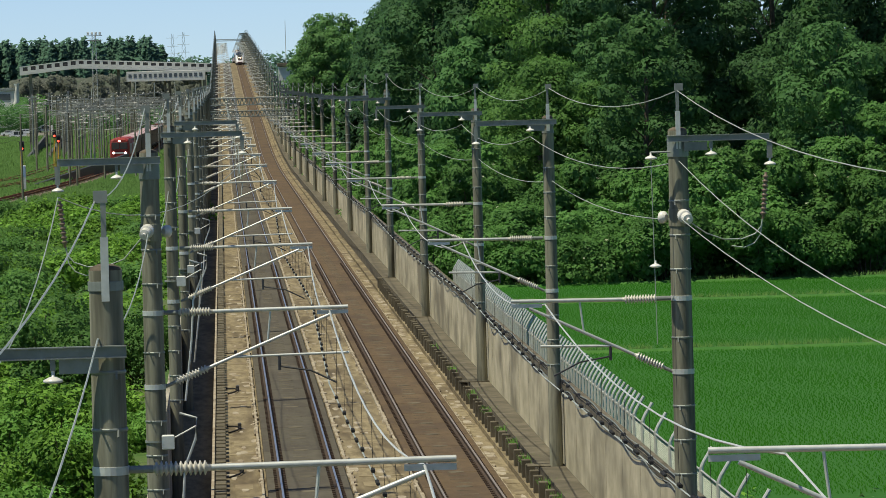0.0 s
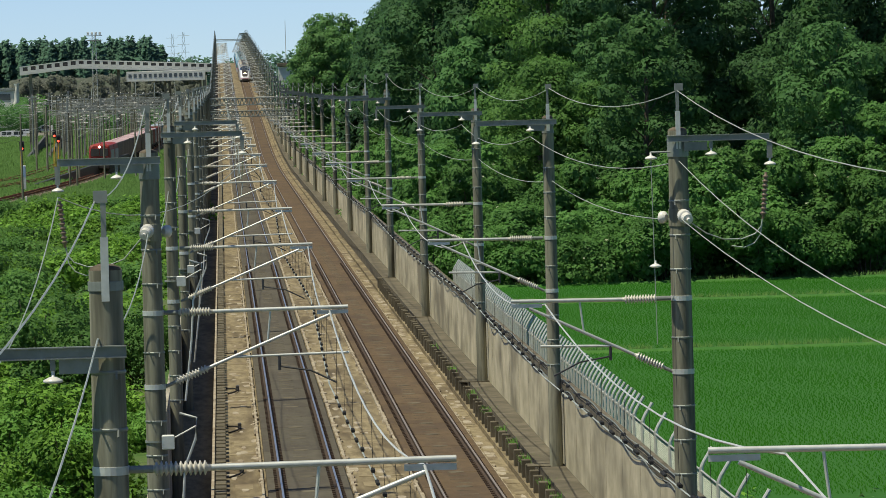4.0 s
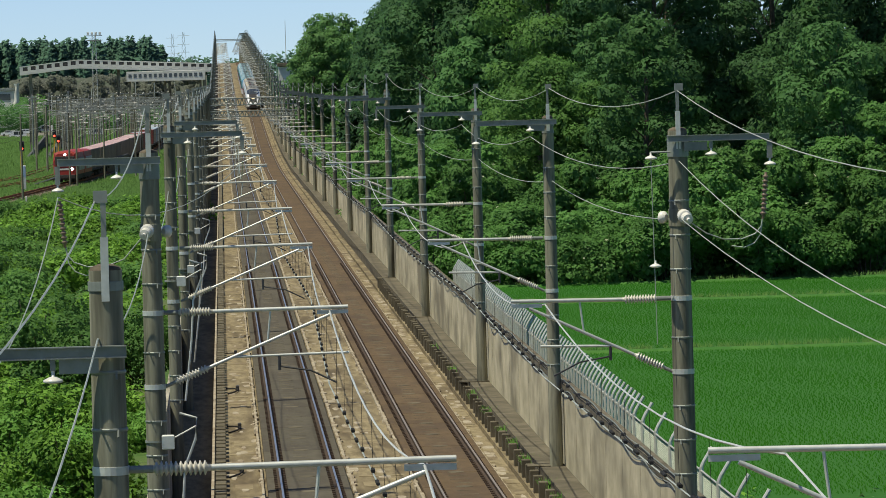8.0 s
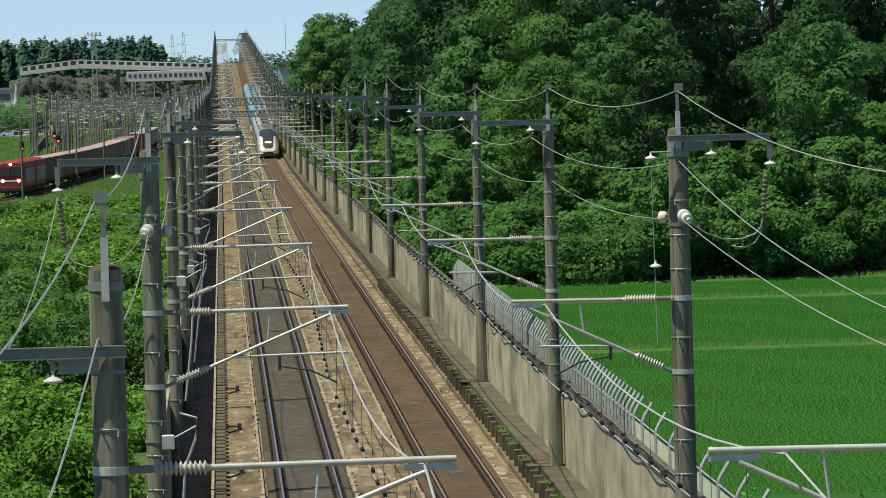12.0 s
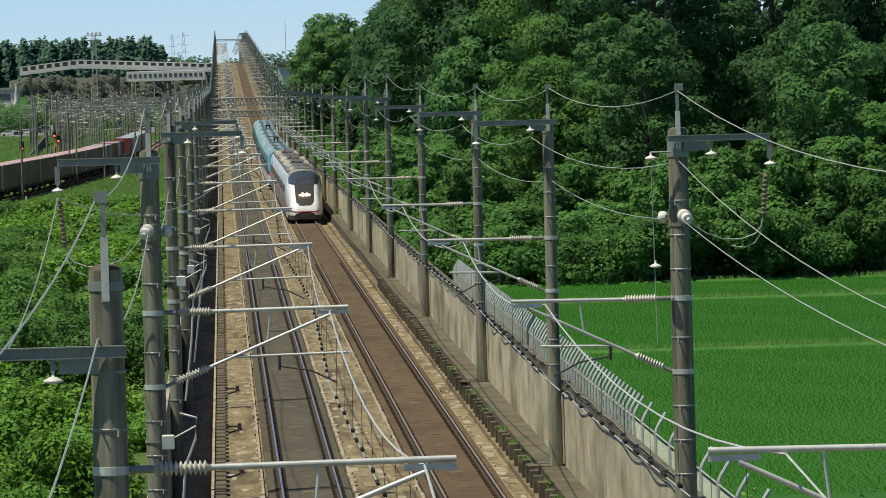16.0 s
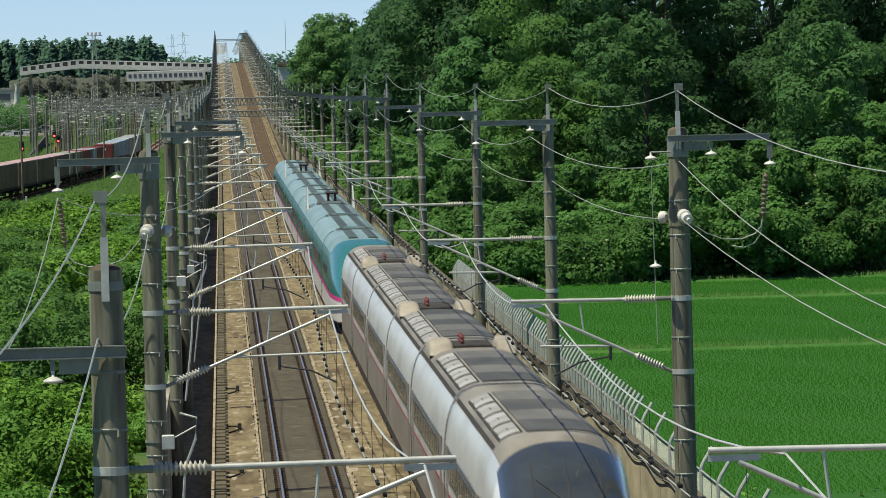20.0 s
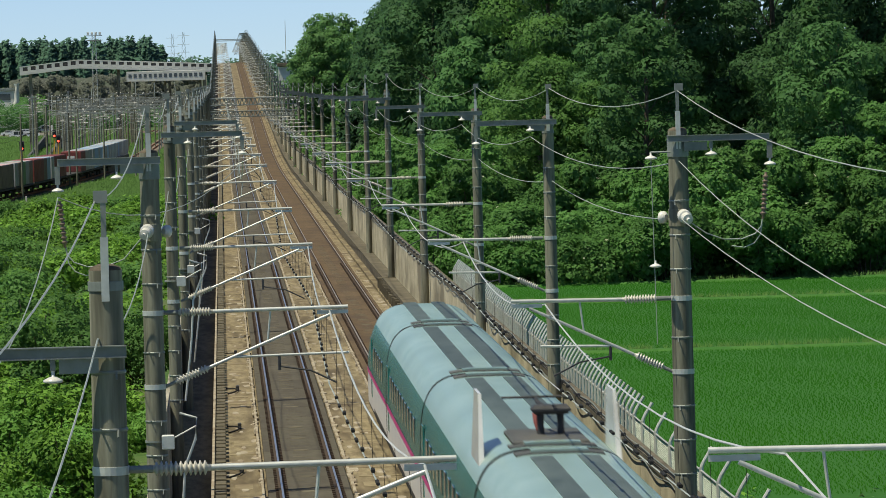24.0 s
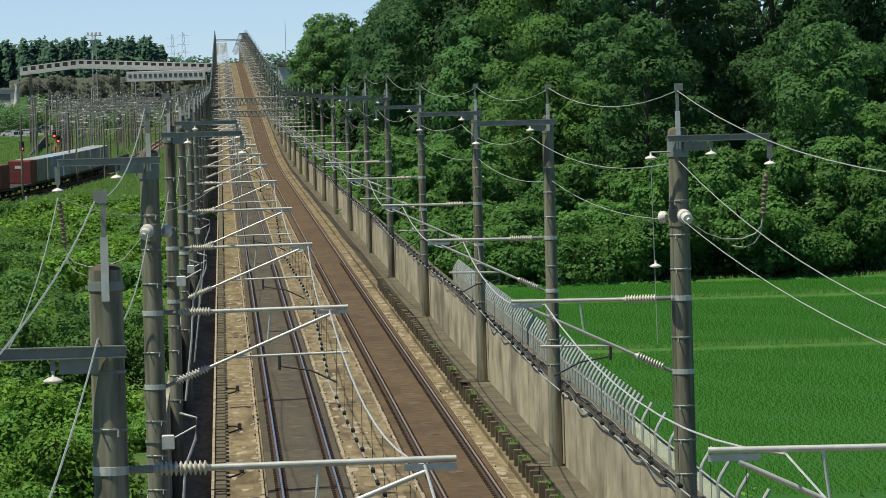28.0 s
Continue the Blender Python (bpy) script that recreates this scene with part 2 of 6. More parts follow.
# ---- ground ----
g = Mesh()
xs = [-4500, -1500, -500, -200, -90, -45, -25, -12, -6, -2.2, -1.9, -1.8, 9.16, 9.3, 10.9, 12.6, 20, 45, 90, 200, 600, 1800, 4500]
zs = [-1.3, -1.3, -1.3, -1.3, -1.25, -1.2, -1.15, -1.1, -1.1, -1.1, -1.0, -2.6, -2.6, 0.25, 0.3, -1.25, -1.3, -1.3, -1.3, -1.3, -1.3, -1.3, -1.3]
ys = [-4500, -1500, -600, -100, 60, 120, 180, 250, 300, 400, 500, 600, 750, 900, 1100, 1400, 2000, 3000, 4900]
g.quadgrid([[(x, y, z) for x, z in zip(xs, zs)] for y in ys])
g.f = [q[::-1] for q in g.f]
solid("ground", g, MEADOW, "grassy ground with weeds and bare soil", "ground", "structure")

# ---- viaduct ----
deck = prism(Mesh(), -1.76, 9.1, -1.9, -0.36)
solid("viaduct_deck", deck, DECK, "stained tan concrete deck carrying two tracks", "deck", "structure")
wall = Mesh()
prism(wall, -1.75, -1.64, -0.358, 2.4)
solid("wall_left", wall, DAMP, "damp-stained brown concrete wall behind the masts", "wall", "structure")
prism(w2 := Mesh(), 8.96, 9.14, -0.358, 2.42)
wall_right = solid("wall_right", w2, WALLM, "tall streaked concrete noise wall beside the track", "wall", "structure")
prism(w3 := Mesh(), 8.92, 9.19, 2.42, 2.56)
part("coping", w3, WALK, wall_right)
joint_me = Mesh().box(8.955, 8.962, -0.012, 0.012, -0.35, 2.42).data("panel_joint", DAMP)
for i in range(46):
    part("panel_joint", joint_me, DAMP, wall_right, at=pose(0, 99.0 + 5.0 * i, 0))
wk = prism(Mesh(), 8.27, 8.955, -0.355, 0.33)
walkway = solid("walkway", wk, WALK, "grey concrete walkway with cable trough", "walkway", "structure")

# ---- tracks ----
def track(centre, name, slab_mat, label):
    t = thing(name, label, "railway track")
    tagged(t, kind="structure")
    for side in (-1, 1):
        x = centre + side * 0.7525
        r = Mesh()
        sweep(r, [(x - 0.07, -0.168), (x - 0.07, -0.15), (x - 0.012, -0.13), (x - 0.012, -0.045), (x - 0.036, -0.035), (x - 0.036, -0.004),
                  (x + 0.036, -0.004), (x + 0.036, -0.035), (x + 0.012, -0.045), (x + 0.012, -0.13), (x + 0.07, -0.15), (x + 0.07, -0.168)], close=True)
        rail = part("rail", r, RAIL_RUST, t, "rusty steel rail")
        h = sweep(Mesh(), [(x - 0.027, 0.0), (x + 0.027, 0.0)])
        h.f = [q[::-1] for q in h.f]
        part("running_surface", h, RAIL_TOP if centre < 4 else RAIL_DULL, rail, "polished running surface" if centre < 4 else "dull brown running surface")
    return t


track_left = track(LEFT, "track_left", SLAB_GREY, "slab track with polished rails on grey concrete slabs")
track_right = track(RIGHT, "track_right", SLAB, "slab track with dull brown rails on rust-brown concrete slabs")


def bed(centre, material, parent):
    b = Mesh()
    prism(b, centre - 1.12, centre + 1.12, -0.37, -0.19, [y for y in STATIONS if y <= 40] + [104.0])
    prism(b, centre - 1.12, centre + 1.12, -0.37, -0.19, [680.0 + 24 * i for i in range(77)])
    tagged(part("far_slabs", b, material, parent), kind="stuff")
    s = Mesh()
    s.box(-1.12, 1.12, 0.03, 4.97, -0.37, -0.185, 0.02)
    me = s.data("slab", material)
    k = Mesh()
    for dy in (1.25, 2.5, 3.75):
        k.box(-0.27, 0.27, dy - 0.04, dy + 0.04, -0.19, -0.178, 0.004)
    kme = k.data("anchor_mark", WALK)
    st = Mesh().turn((0, 0, -0.3), (0, 0, -0.17), [(0, 0.24), (0.93, 0.24), (1, 0.21)], 14)
    sme = st.data("stopper", WALK)
    for i in range(115):
        y = 104.0 + 5.0 * i
        m = pose(centre, y, grade(y + 2.5), math.degrees(math.atan2(grade(y + 5) - grade(y), 5.0)))
        ob = part("slab", me, material, parent, at=m)
        if y < 330:
            part("anchor_mark", kme, WALK, ob)
            part("stopper", sme, WALK, ob)


# ---- kerbs, troughs and blocks beside the tracks ----
for x0, x1, nm in ((0.81, 0.88, "kerb_strip"), (3.3, 3.38, "kerb_strip"), (5.02, 5.09, "kerb_strip"), (7.4, 7.46, "kerb_strip")):
    solid(nm, prism(Mesh(), x0, x1, -0.358, -0.27 if x0 in (0.81, 5.02) else -0.31), GROUT, "crumbling pale grout edge along the track bed", "kerb", "structure")
solid("trough_kerb", prism(Mesh(), -0.56, -0.48, -0.358, -0.05), GROUT, "pale concrete edge of the cable trough", "kerb", "structure")


# ---- masts ----
def insulator(a, b, r=0.085, sheds=10, n=12):
    prof = [(0.0, r * 0.45)]
    for i in range(sheds):
        s = 0.06 + 0.88 * i / sheds
        w = 0.88 / sheds
        prof += [(s, r * 0.5), (s + w * 0.25, r), (s + w * 0.45, r), (s + w * 0.8, r * 0.5)]
    prof.append((1.0, r * 0.45))
    return Mesh().turn(a, b, prof, n)


def bell(p):
    return Mesh().turn(p, (p[0], p[1], p[2] - 0.15), [(0, 0.018), (0.4, 0.022), (0.5, 0.06), (0.68, 0.112), (0.85, 0.118), (0.9, 0.09), (1.0, 0.02)], 14)


def i_beam(x0, x1, y, z, h=0.14, w=0.1):
    m = Mesh()
    m.box(x0, x1, y - w / 2, y + w / 2, z + h / 2 - 0.014, z + h / 2)
    m.box(x0, x1, y - w / 2, y + w / 2, z - h / 2, z - h / 2 + 0.014)
    m.box(x0, x1, y - 0.008, y + 0.008, z - h / 2 + 0.014, z + h / 2 - 0.014)
    return m


def mast(inward, base, top, beam_at, beam_out, arm_reach, label, registration, near=True, beamed=True, girth=0.78):
    """A catenary mast whose base is the origin; heights are above the rail heads, and base is the height of its foot."""
    t = thing("catenary_mast", label, "catenary mast", "masts along the railway")
    s = inward
    Z = lambda z: z - base
    part("pole", Mesh().turn((0, 0, 0), (0, 0, Z(top)), [(0, 0.232 * girth), (0.5, 0.212 * girth), (1, 0.19 * girth)], 20), POLE, t, "tapered spun concrete pole", True)
    part("pole_cap", Mesh().turn((0, 0, Z(top)), (0, 0, Z(top) + 0.07), [(0, 0.188 * girth), (0.5, 0.17 * girth), (1, 0.08)], 16), BARK, t, "mossy brown pole cap", True)
    R = lambda z: (0.232 - 0.042 * (Z(z) / Z(top))) * girth + 0.006
    for z, h in ((top - 0.16, 0.12), (top - 0.36, 0.09), (6.47, 0.1), (5.05, 0.1)) if top > 9 else ((top - 0.18, 0.11), (6.47, 0.1)):
        part("clamp_band", Mesh().turn((0, 0, Z(z) - h / 2), (0, 0, Z(z) + h / 2), [(0, R(z) + 0.001), (0.02, R(z) + 0.007), (0.98, R(z) + 0.007), (1, R(z) + 0.001)], 20), STEEL if z > 8 else GALV, t)
    z = 8.35 if top > 9 else 7.6
    while near and z > max(base, 0) + 2.4:
        if min(abs(z - 6.47), abs(z - 5.05)) > 0.2:
            b = Mesh().turn((0, 0, Z(z) - 0.02), (0, 0, Z(z) + 0.02), [(0, R(z)), (0.3, R(z) + 0.008), (0.7, R(z) + 0.008), (1, R(z))], 16)
            b.rod((0.1 * s, -R(z) - 0.05, Z(z) - 0.08), (0.1 * s, -R(z) + 0.02, Z(z)), 0.012, n=5)
            b.rod((-0.1 * s, -R(z) - 0.04, Z(z) + 0.02), (-0.1 * s, -R(z) + 0.02, Z(z) + 0.02), 0.012, n=5)
            part("step_band", b, STEEL, t)
        z -= 0.66
    # earth wire post
    e = Mesh().box(-0.045, 0.045, -0.2 * girth - 0.01, -0.15 * girth, Z(top) - 0.35, Z(top) + 0.38)
    part("post_foot", e, GALV, t, "pale galvanised angle foot")
    e = Mesh().box(-0.03, 0.03, -0.2 * girth - 0.01, -0.15 * girth, Z(top) + 0.38, Z(top) + 0.88)
    e.box(-0.11 if s > 0 else -0.05, 0.05 if s > 0 else 0.11, -0.215, -0.155, Z(top) + 0.77, Z(top) + 0.91)
    part("earth_wire_post", e, STEEL, t, "grey steel post for the earth wire")
    # feeder beam
    if beamed:
        d = -s if beam_out else s
        length = 1.75 if beam_out else 1.95
        xa, xb = sorted((-0.22 * d, length * d))
        beam = part("feeder_beam", i_beam(xa, xb, -0.27, Z(beam_at), 0.12 if beam_out and s < 0 else 0.14), STEEL, t, "grey steel beam carrying feeder wires")
        g2 = Mesh().box(min(0.1 * d, 0.55 * d), max(0.1 * d, 0.55 * d), -0.262, -0.225, Z(beam_at) - 0.24, Z(beam_at) - 0.07)
        part("gusset", g2, STEEL, beam)
        hang = Mesh().box(length * d - 0.05, length * d + 0.05, -0.3, -0.24, Z(beam_at) - 0.42, Z(beam_at) - 0.07)
        part("hanger_plate", hang, STEEL, beam)
        part("bell_insulator", bell((length * d, -0.27, Z(beam_at) - 0.42)), PORCELAIN, t, "white porcelain bell insulator", True)
        if beam_out:
            part("hanger_plate", Mesh().box(0.62 * d - 0.03, 0.62 * d + 0.03, -0.29, -0.25, Z(beam_at) - 0.2, Z(beam_at) - 0.07), STEEL, beam)
            part("bell_insulator", bell((0.62 * d, -0.27, Z(beam_at) - 0.2)), PORCELAIN, t, "", True)
        else:
            part("bell_insulator", bell((0.5 * d, -0.42, Z(beam_at) - 0.1)), PORCELAIN, t, "", True)
    drum = Mesh().turn((-0.03 * s, -0.16, Z(8.1)), (-0.13 * s, -0.66, Z(7.98)), [(0, 0.05), (0.2, 0.05), (0.22, 0.125), (0.3, 0.13), (0.52, 0.13), (0.55, 0.1), (0.86, 0.1), (0.88, 0.04), (1.0, 0.035)], 18)
    if beam_out and top > 9:
        for z, h in ((top - 0.3, 0.42), (8.02, 0.34)):
            part("wide_collar", Mesh().turn((0, 0, Z(z) - h / 2), (0, 0, Z(z) + h / 2), [(0, R(z) + 0.008), (0.03, R(z) + 0.014), (0.97, R(z) + 0.014), (1, R(z) + 0.008)], 20), STEEL if z > 9 else POLE, t, "wide clamping collar")
        part("back_insulator", Mesh().turn((0.24 * s, 0.1, Z(8.03)), (0.36 * s, 0.2, Z(8.03)), [(0, 0.06), (0.3, 0.12), (0.8, 0.12), (1, 0.05)], 14), PORCELAIN, t, "white round insulator behind the mast", True)
        part("strain_insulator", drum, PORCELAIN, t, "pale drum-shaped insulator")
    # cantilever over the track
    zt, zb = Z(6.47), Z(5.05)
    x0 = 0.2 * s
    part("arm_bracket", Mesh().rod((x0, 0, zt), (x0 + 0.28 * s, 0, zt), 0.045, n=8), STEEL, t)
    part("top_insulator", insulator((x0 + 0.26 * s, 0, zt), (x0 + 0.95 * s, 0, zt), 0.085, 11), PORCELAIN_GREY, t, "ribbed porcelain insulator", True)
    tube = part("top_tube", Mesh().rod((x0 + 0.95 * s, 0, zt), (arm_reach * s, 0, zt + 0.02), 0.04, n=10), GALV, t, "galvanised steel tube arm", True)
    pl = Mesh().box(min(arm_reach * s, (arm_reach - 0.6) * s), max(arm_reach * s, (arm_reach - 0.6) * s), -0.012, 0.012, zt - 0.11, zt - 0.035)
    part("end_plate", pl, GALV, tube, "perforated steel end plate")
    a = Vector((x0, 0, zb))
    b = Vector(((arm_reach - 0.35) * s, 0, zt - 0.12))
    part("brace_insulator", insulator(a.lerp(b, 0.06), a.lerp(b, 0.27), 0.08, 10), PORCELAIN_GREY, t, "ribbed porcelain insulator", True)
    part("brace_tube", Mesh().rod(a.lerp(b, 0.27), b, 0.033, n=10), GALV, t, "slanting galvanised tube", True)
    part("brace_bracket", Mesh().rod(a, a.lerp(b, 0.07), 0.035, n=8), STEEL, t)
    q = a.lerp(b, 0.62)
    part("strut", Mesh().rod(q, (q.x + 0.07 * s, 0, zt), 0.022, n=6), GALV, t)
    zr = Z(5.58)
    c = a.lerp(b, (zr - zb) / (b.z - zb))
    r = Mesh().rod(c, ((registration + 0.25) * s, 0, zr + 0.03), 0.026, n=8)
    part("registration_tube", r, GALV, t, "thin horizontal registration tube", True)
    st = Mesh().rod(((registration - 1.1) * s, 0, zr), ((registration - 1.1) * s, 0, zr - 0.28), 0.03, n=6)
    st.path([((registration - 1.1) * s, 0, zr - 0.2), ((registration - 0.5) * s, 0, zr - 0.3), (registration * s, 0, Z(5.03))], 0.018, 5)
    part("steady_arm", st, DARK, t, "dark curved steady arm")
    return t


SPAN = [57.0, 96.0, 133.5, 171.5, 219.0, 263.0, 302.0, 346.5, 390.0, 433.0, 476.0, 519.0, 562.0]
while SPAN[-1] < 2180:
    SPAN.append(SPAN[-1] + 43.5)
XL, XR = -1.42, 8.72
mast_label = "weathered concrete catenary mast with steel cantilever and insulators"
kinds = {
    "left_near": mast(1, -1.3, 8.76, 7.84, True, 3.95, mast_label, 3.5, girth=1.0),
    "left_out": mast(1, -1.3, 9.55, 9.41, True, 3.75, mast_label, 3.5, girth=0.95),
    "left_in": mast(1, -1.3, 9.7, 9.5, False, 3.75, mast_label, 3.5),
    "right_out": mast(-1, 0.33, 9.7, 9.55, True, 3.3, mast_label, 2.5, girth=0.97),
    "right_in": mast(-1, 0.33, 9.68, 9.58, False, 3.3, mast_label, 2.5),
    "right_tall": mast(-1, 0.33, 10.2, 9.78, False, 3.3, mast_label, 2.5),
    "left_plain": mast(1, -1.3, 9.7, 9.5, False, 3.75, mast_label, 3.5, True, False),
    "left_far": mast(1, -1.3, 9.7, 9.5, False, 3.75, mast_label, 3.5, False, False),
    "right_far": mast(-1, 0.33, 9.68, 9.58, False, 3.3, mast_label, 2.5, False),
}
used = set()


def stand(kind, x, y, z):
    m = pose(x, y, z + grade(y))
    if kind in used:
        return copy_thing(kinds[kind], m)
    used.add(kind)
    kinds[kind].matrix_basis = m
    return kinds[kind]


for i, y in enumerate(SPAN):
    stand("left_near" if i == 0 else "left_out" if i == 1 else "left_in" if i < 4 else "left_plain" if i < 10 else "left_far", XL + (0.045 if i == 0 else 0), y, -1.3)
    stand("right_out" if i < 2 else "right_tall" if i in (5, 6) else "right_in" if i < 12 else "right_far", XR + (0.05 if i < 2 else 0), y, 0.33)


# ---- wires ----
def hung(points, sag, r, material, name, label, steps=10, n=4, group="overhead wires"):
    """One wire through its supports, sagging between them."""
    out = []
    for (x0, y0, z0), (x1, y1, z1) in zip(points, points[1:]):
        for k in range(steps):
            s = k / steps
            out.append((x0 + (x1 - x0) * s, y0 + (y1 - y0) * s, z0 + (z1 - z0) * s - 4 * sag * s * (1 - s)))
    out.append(points[-1])
    return solid(name, Mesh().path(out, r, n), material, label, "wire", "", group)


LINE = [-40.0, 10.0] + SPAN
for x, off in ((LEFT, 1), (RIGHT, -1)):
    hung([(x + 0.12 * (-1) ** i, y, 6.42 + grade(y)) for i, y in enumerate(LINE)], 0.62, 0.017, GALV, "messenger_wire", "pale messenger wire above the track")
    hung([(x + 0.16 * (-1) ** i, y, 5.0 + grade(y)) for i, y in enumerate(LINE)], 0.03, 0.014, WIRE, "contact_wire", "pale contact wire with dark clips above the track", 3)
    d = Mesh()
    for i, (ya, yb) in enumerate(zip(LINE, LINE[1:])):
        if ya > 520:
            break
        k = 9
        for j in range(1, k):
            s = j / k
            y = ya + (yb - ya) * s
            xm = x + 0.12 * (-1) ** i * (1 - 2 * s)
            xc = x + 0.16 * (-1) ** i * (1 - 2 * s)
            d.rod((xc, y, 5.02 + grade(y)), (xm, y, 6.42 - 4 * 0.62 * s * (1 - s) + grade(y)), 0.004, n=4, caps=False)
            d.box(xc - 0.03, xc + 0.03, y - 0.16, y + 0.16, 4.985 + grade(y), 5.045 + grade(y), 0.012)
            ym = y - (yb - ya) / k / 2
            d.box(xc - 0.026, xc + 0.026, ym - 0.3, ym + 0.3, 4.985 + grade(y), 5.03 + grade(y), 0.01)
    solid("hangers", d, DARKWIRE, "thin hangers and clamps between the overhead wires", "wire hangers", "stuff")
for x, z, sag, nm, lb in ((XL, 10.4, 0.4, "earth_wire", "pale earth wire on the mast tops"), (XR, 10.47, 0.4, "earth_wire", "pale earth wire on the mast tops")):
    hung([(x + (0.05 if x > 0 else -0.05), y - 0.18, (z + (0.5 if x > 0 and 260 < y < 305 else 0.0) if y > 90 else 9.55 if x < 0 else 9.5) + grade(y)) for i, y in enumerate(LINE)], sag, 0.0105, WIRE, nm, lb)
hung([(XL + (-1.75 if y < 100 else 1.95), y - 0.27, (7.28 if i == 2 else 8.75) + grade(y)) for i, y in enumerate(LINE)], 0.8, 0.0105, WIRE, "feeder_wire", "pale sagging feeder wire")
hung([(XR + (0.05 if y < 100 else -0.5), y - 0.3, (7.55 if y < 90 else 9.11 if y < 100 else 9.2) + grade(y)) for i, y in enumerate(LINE)], 0.42, 0.0105, WIRE, "feeder_wire", "pale sagging feeder wire")
hung([(XL + (-0.05), y - 0.5, 8.0 + grade(y)) for y in LINE], 0.5, 0.0105, WIRE, "feeder_wire", "pale sagging feeder wire")
hung([(XR + 0.05, y - 0.5, (7.1 if y < 90 else 8.0) + grade(y)) for y in LINE], 0.28, 0.0105, WIRE, "feeder_wire", "pale sagging feeder wire")


# ---- plants ----
def leaf_cloud(name, material, points, normals, size, seed, long=1.0, softness=0.85):
    """Many small folded leaves (one mesh) at points, facing roughly along normals."""
    rng = np.random.default_rng(seed)
    n = len(points)
    nr = normals + rng.normal(0, 0.42, (n, 3))
    nr /= np.linalg.norm(nr, axis=1)[:, None] + 1e-9
    tv = np.cross(nr, rng.normal(0, 1, (n, 3)))
    tv /= np.linalg.norm(tv, axis=1)[:, None] + 1e-9
    bv = np.cross(nr, tv)
    s = (size * rng.uniform(0.6, 1.35, n))[:, None]
    v = np.empty((n, 3, 3))
    v[:, 0] = points - tv * s * 0.7 * long
    v[:, 2] = points + tv * s * 0.45 * long + bv * s * 0.5 - nr * s * 0.1
    v[:, 1] = points + tv * s * 0.45 * long - bv * s * 0.5 - nr * s * 0.1
    me = bpy.data.meshes.new(name)
    me.vertices.add(n * 3)
    me.vertices.foreach_set("co", v.reshape(-1))
    me.loops.add(n * 3)
    me.loops.foreach_set("vertex_index", np.arange(n * 3, dtype=np.int32))
    me.polygons.add(n)
    me.polygons.foreach_set("loop_start", np.arange(0, n * 3, 3, dtype=np.int32))
    me.polygons.foreach_set("loop_total", np.full(n, 3, dtype=np.int32))
    me.materials.append(material)
    me.polygons.foreach_set("use_smooth", np.ones(n, dtype=bool))
    me.update(calc_edges=True)
    soft = normals / (np.linalg.norm(normals, axis=1)[:, None] + 1e-9) * softness + nr * 0.5
    soft /= np.linalg.norm(soft, axis=1)[:, None] + 1e-9
    me.normals_split_custom_set_from_vertices(np.repeat(soft, 3, axis=0))
    return me


def lobes_points(lobes, n, rng, rough=0.16, inner=0.55):
    """Points in the outer shells of overlapping lobes, with outward directions."""
    vol = np.array([r[0] * r[1] * r[2] for _, r in lobes]) ** (2 / 3)
    pick = rng.choice(len(lobes), n, p=vol / vol.sum())
    c = np.array([l[0] for l in lobes])[pick]
    r = np.array([l[1] for l in lobes])[pick]
    d = rng.normal(0, 1, (n, 3))
    d /= np.linalg.norm(d, axis=1)[:, None]
    wob = 1 + rough * (np.sin(d[:, 0] * 7 + pick * 1.7) + np.sin(d[:, 1] * 8 + pick) + np.sin(d[:, 2] * 9 + 2 * pick)) / 1.7
    rad = (inner + (1 - inner) * rng.uniform(0, 1, n) ** 0.45) * wob
    return c + d * r * rad[:, None], d


def tree(height, spread, material, seed, leaves, leaf_size, clear=0.3, label="", lobes_n=28, trunk_r=None):
    rng = np.random.default_rng(seed)
    t = thing("tree", label, "tree", "trees of the wood")
    rt = trunk_r or height * 0.017
    tr = Mesh()
    lean = rng.normal(0, 0.02, 2) * height
    tr.turn((0, 0, -0.3), (lean[0], lean[1], height * 0.8), [(0, rt * 1.3), (0.1, rt), (0.5, rt * 0.7), (1, rt * 0.15)], 8)
    lobes = []
    for i in range(lobes_n):
        f = (i + 0.5) / lobes_n
        z = height * (clear + (0.98 - clear) * f)
        env = math.sin(math.pi * min(1, 0.18 + 0.80 * f)) ** 0.7
        a = i * 2.4 + rng.uniform(-0.5, 0.5)
        rr = spread * env * rng.uniform(0.35, 0.75) * (0.2 if i == lobes_n - 1 else 1)
        c = (math.cos(a) * rr + lean[0] * f, math.sin(a) * rr + lean[1] * f, z - height * 0.04)
        k = spread * rng.uniform(0.26, 0.44) * (0.55 + 0.45 * env)
        lobes.append((c, (k, k, k * rng.uniform(0.6, 0.85))))
        tr.rod((lean[0] * f * 0.8, lean[1] * f * 0.8, z * 0.78), c, rt * 0.35 * (1.1 - f), rt * 0.08, n=5, caps=False)
    part("trunk", tr, BARK, t, "brown bark trunk with limbs")
    p, d = lobes_points(lobes, leaves, rng)
    part("crown", leaf_cloud("crown", material, p, d + np.array([0, 0, 0.35]), leaf_size, seed), material, t, "uneven green leafy crown")
    return t


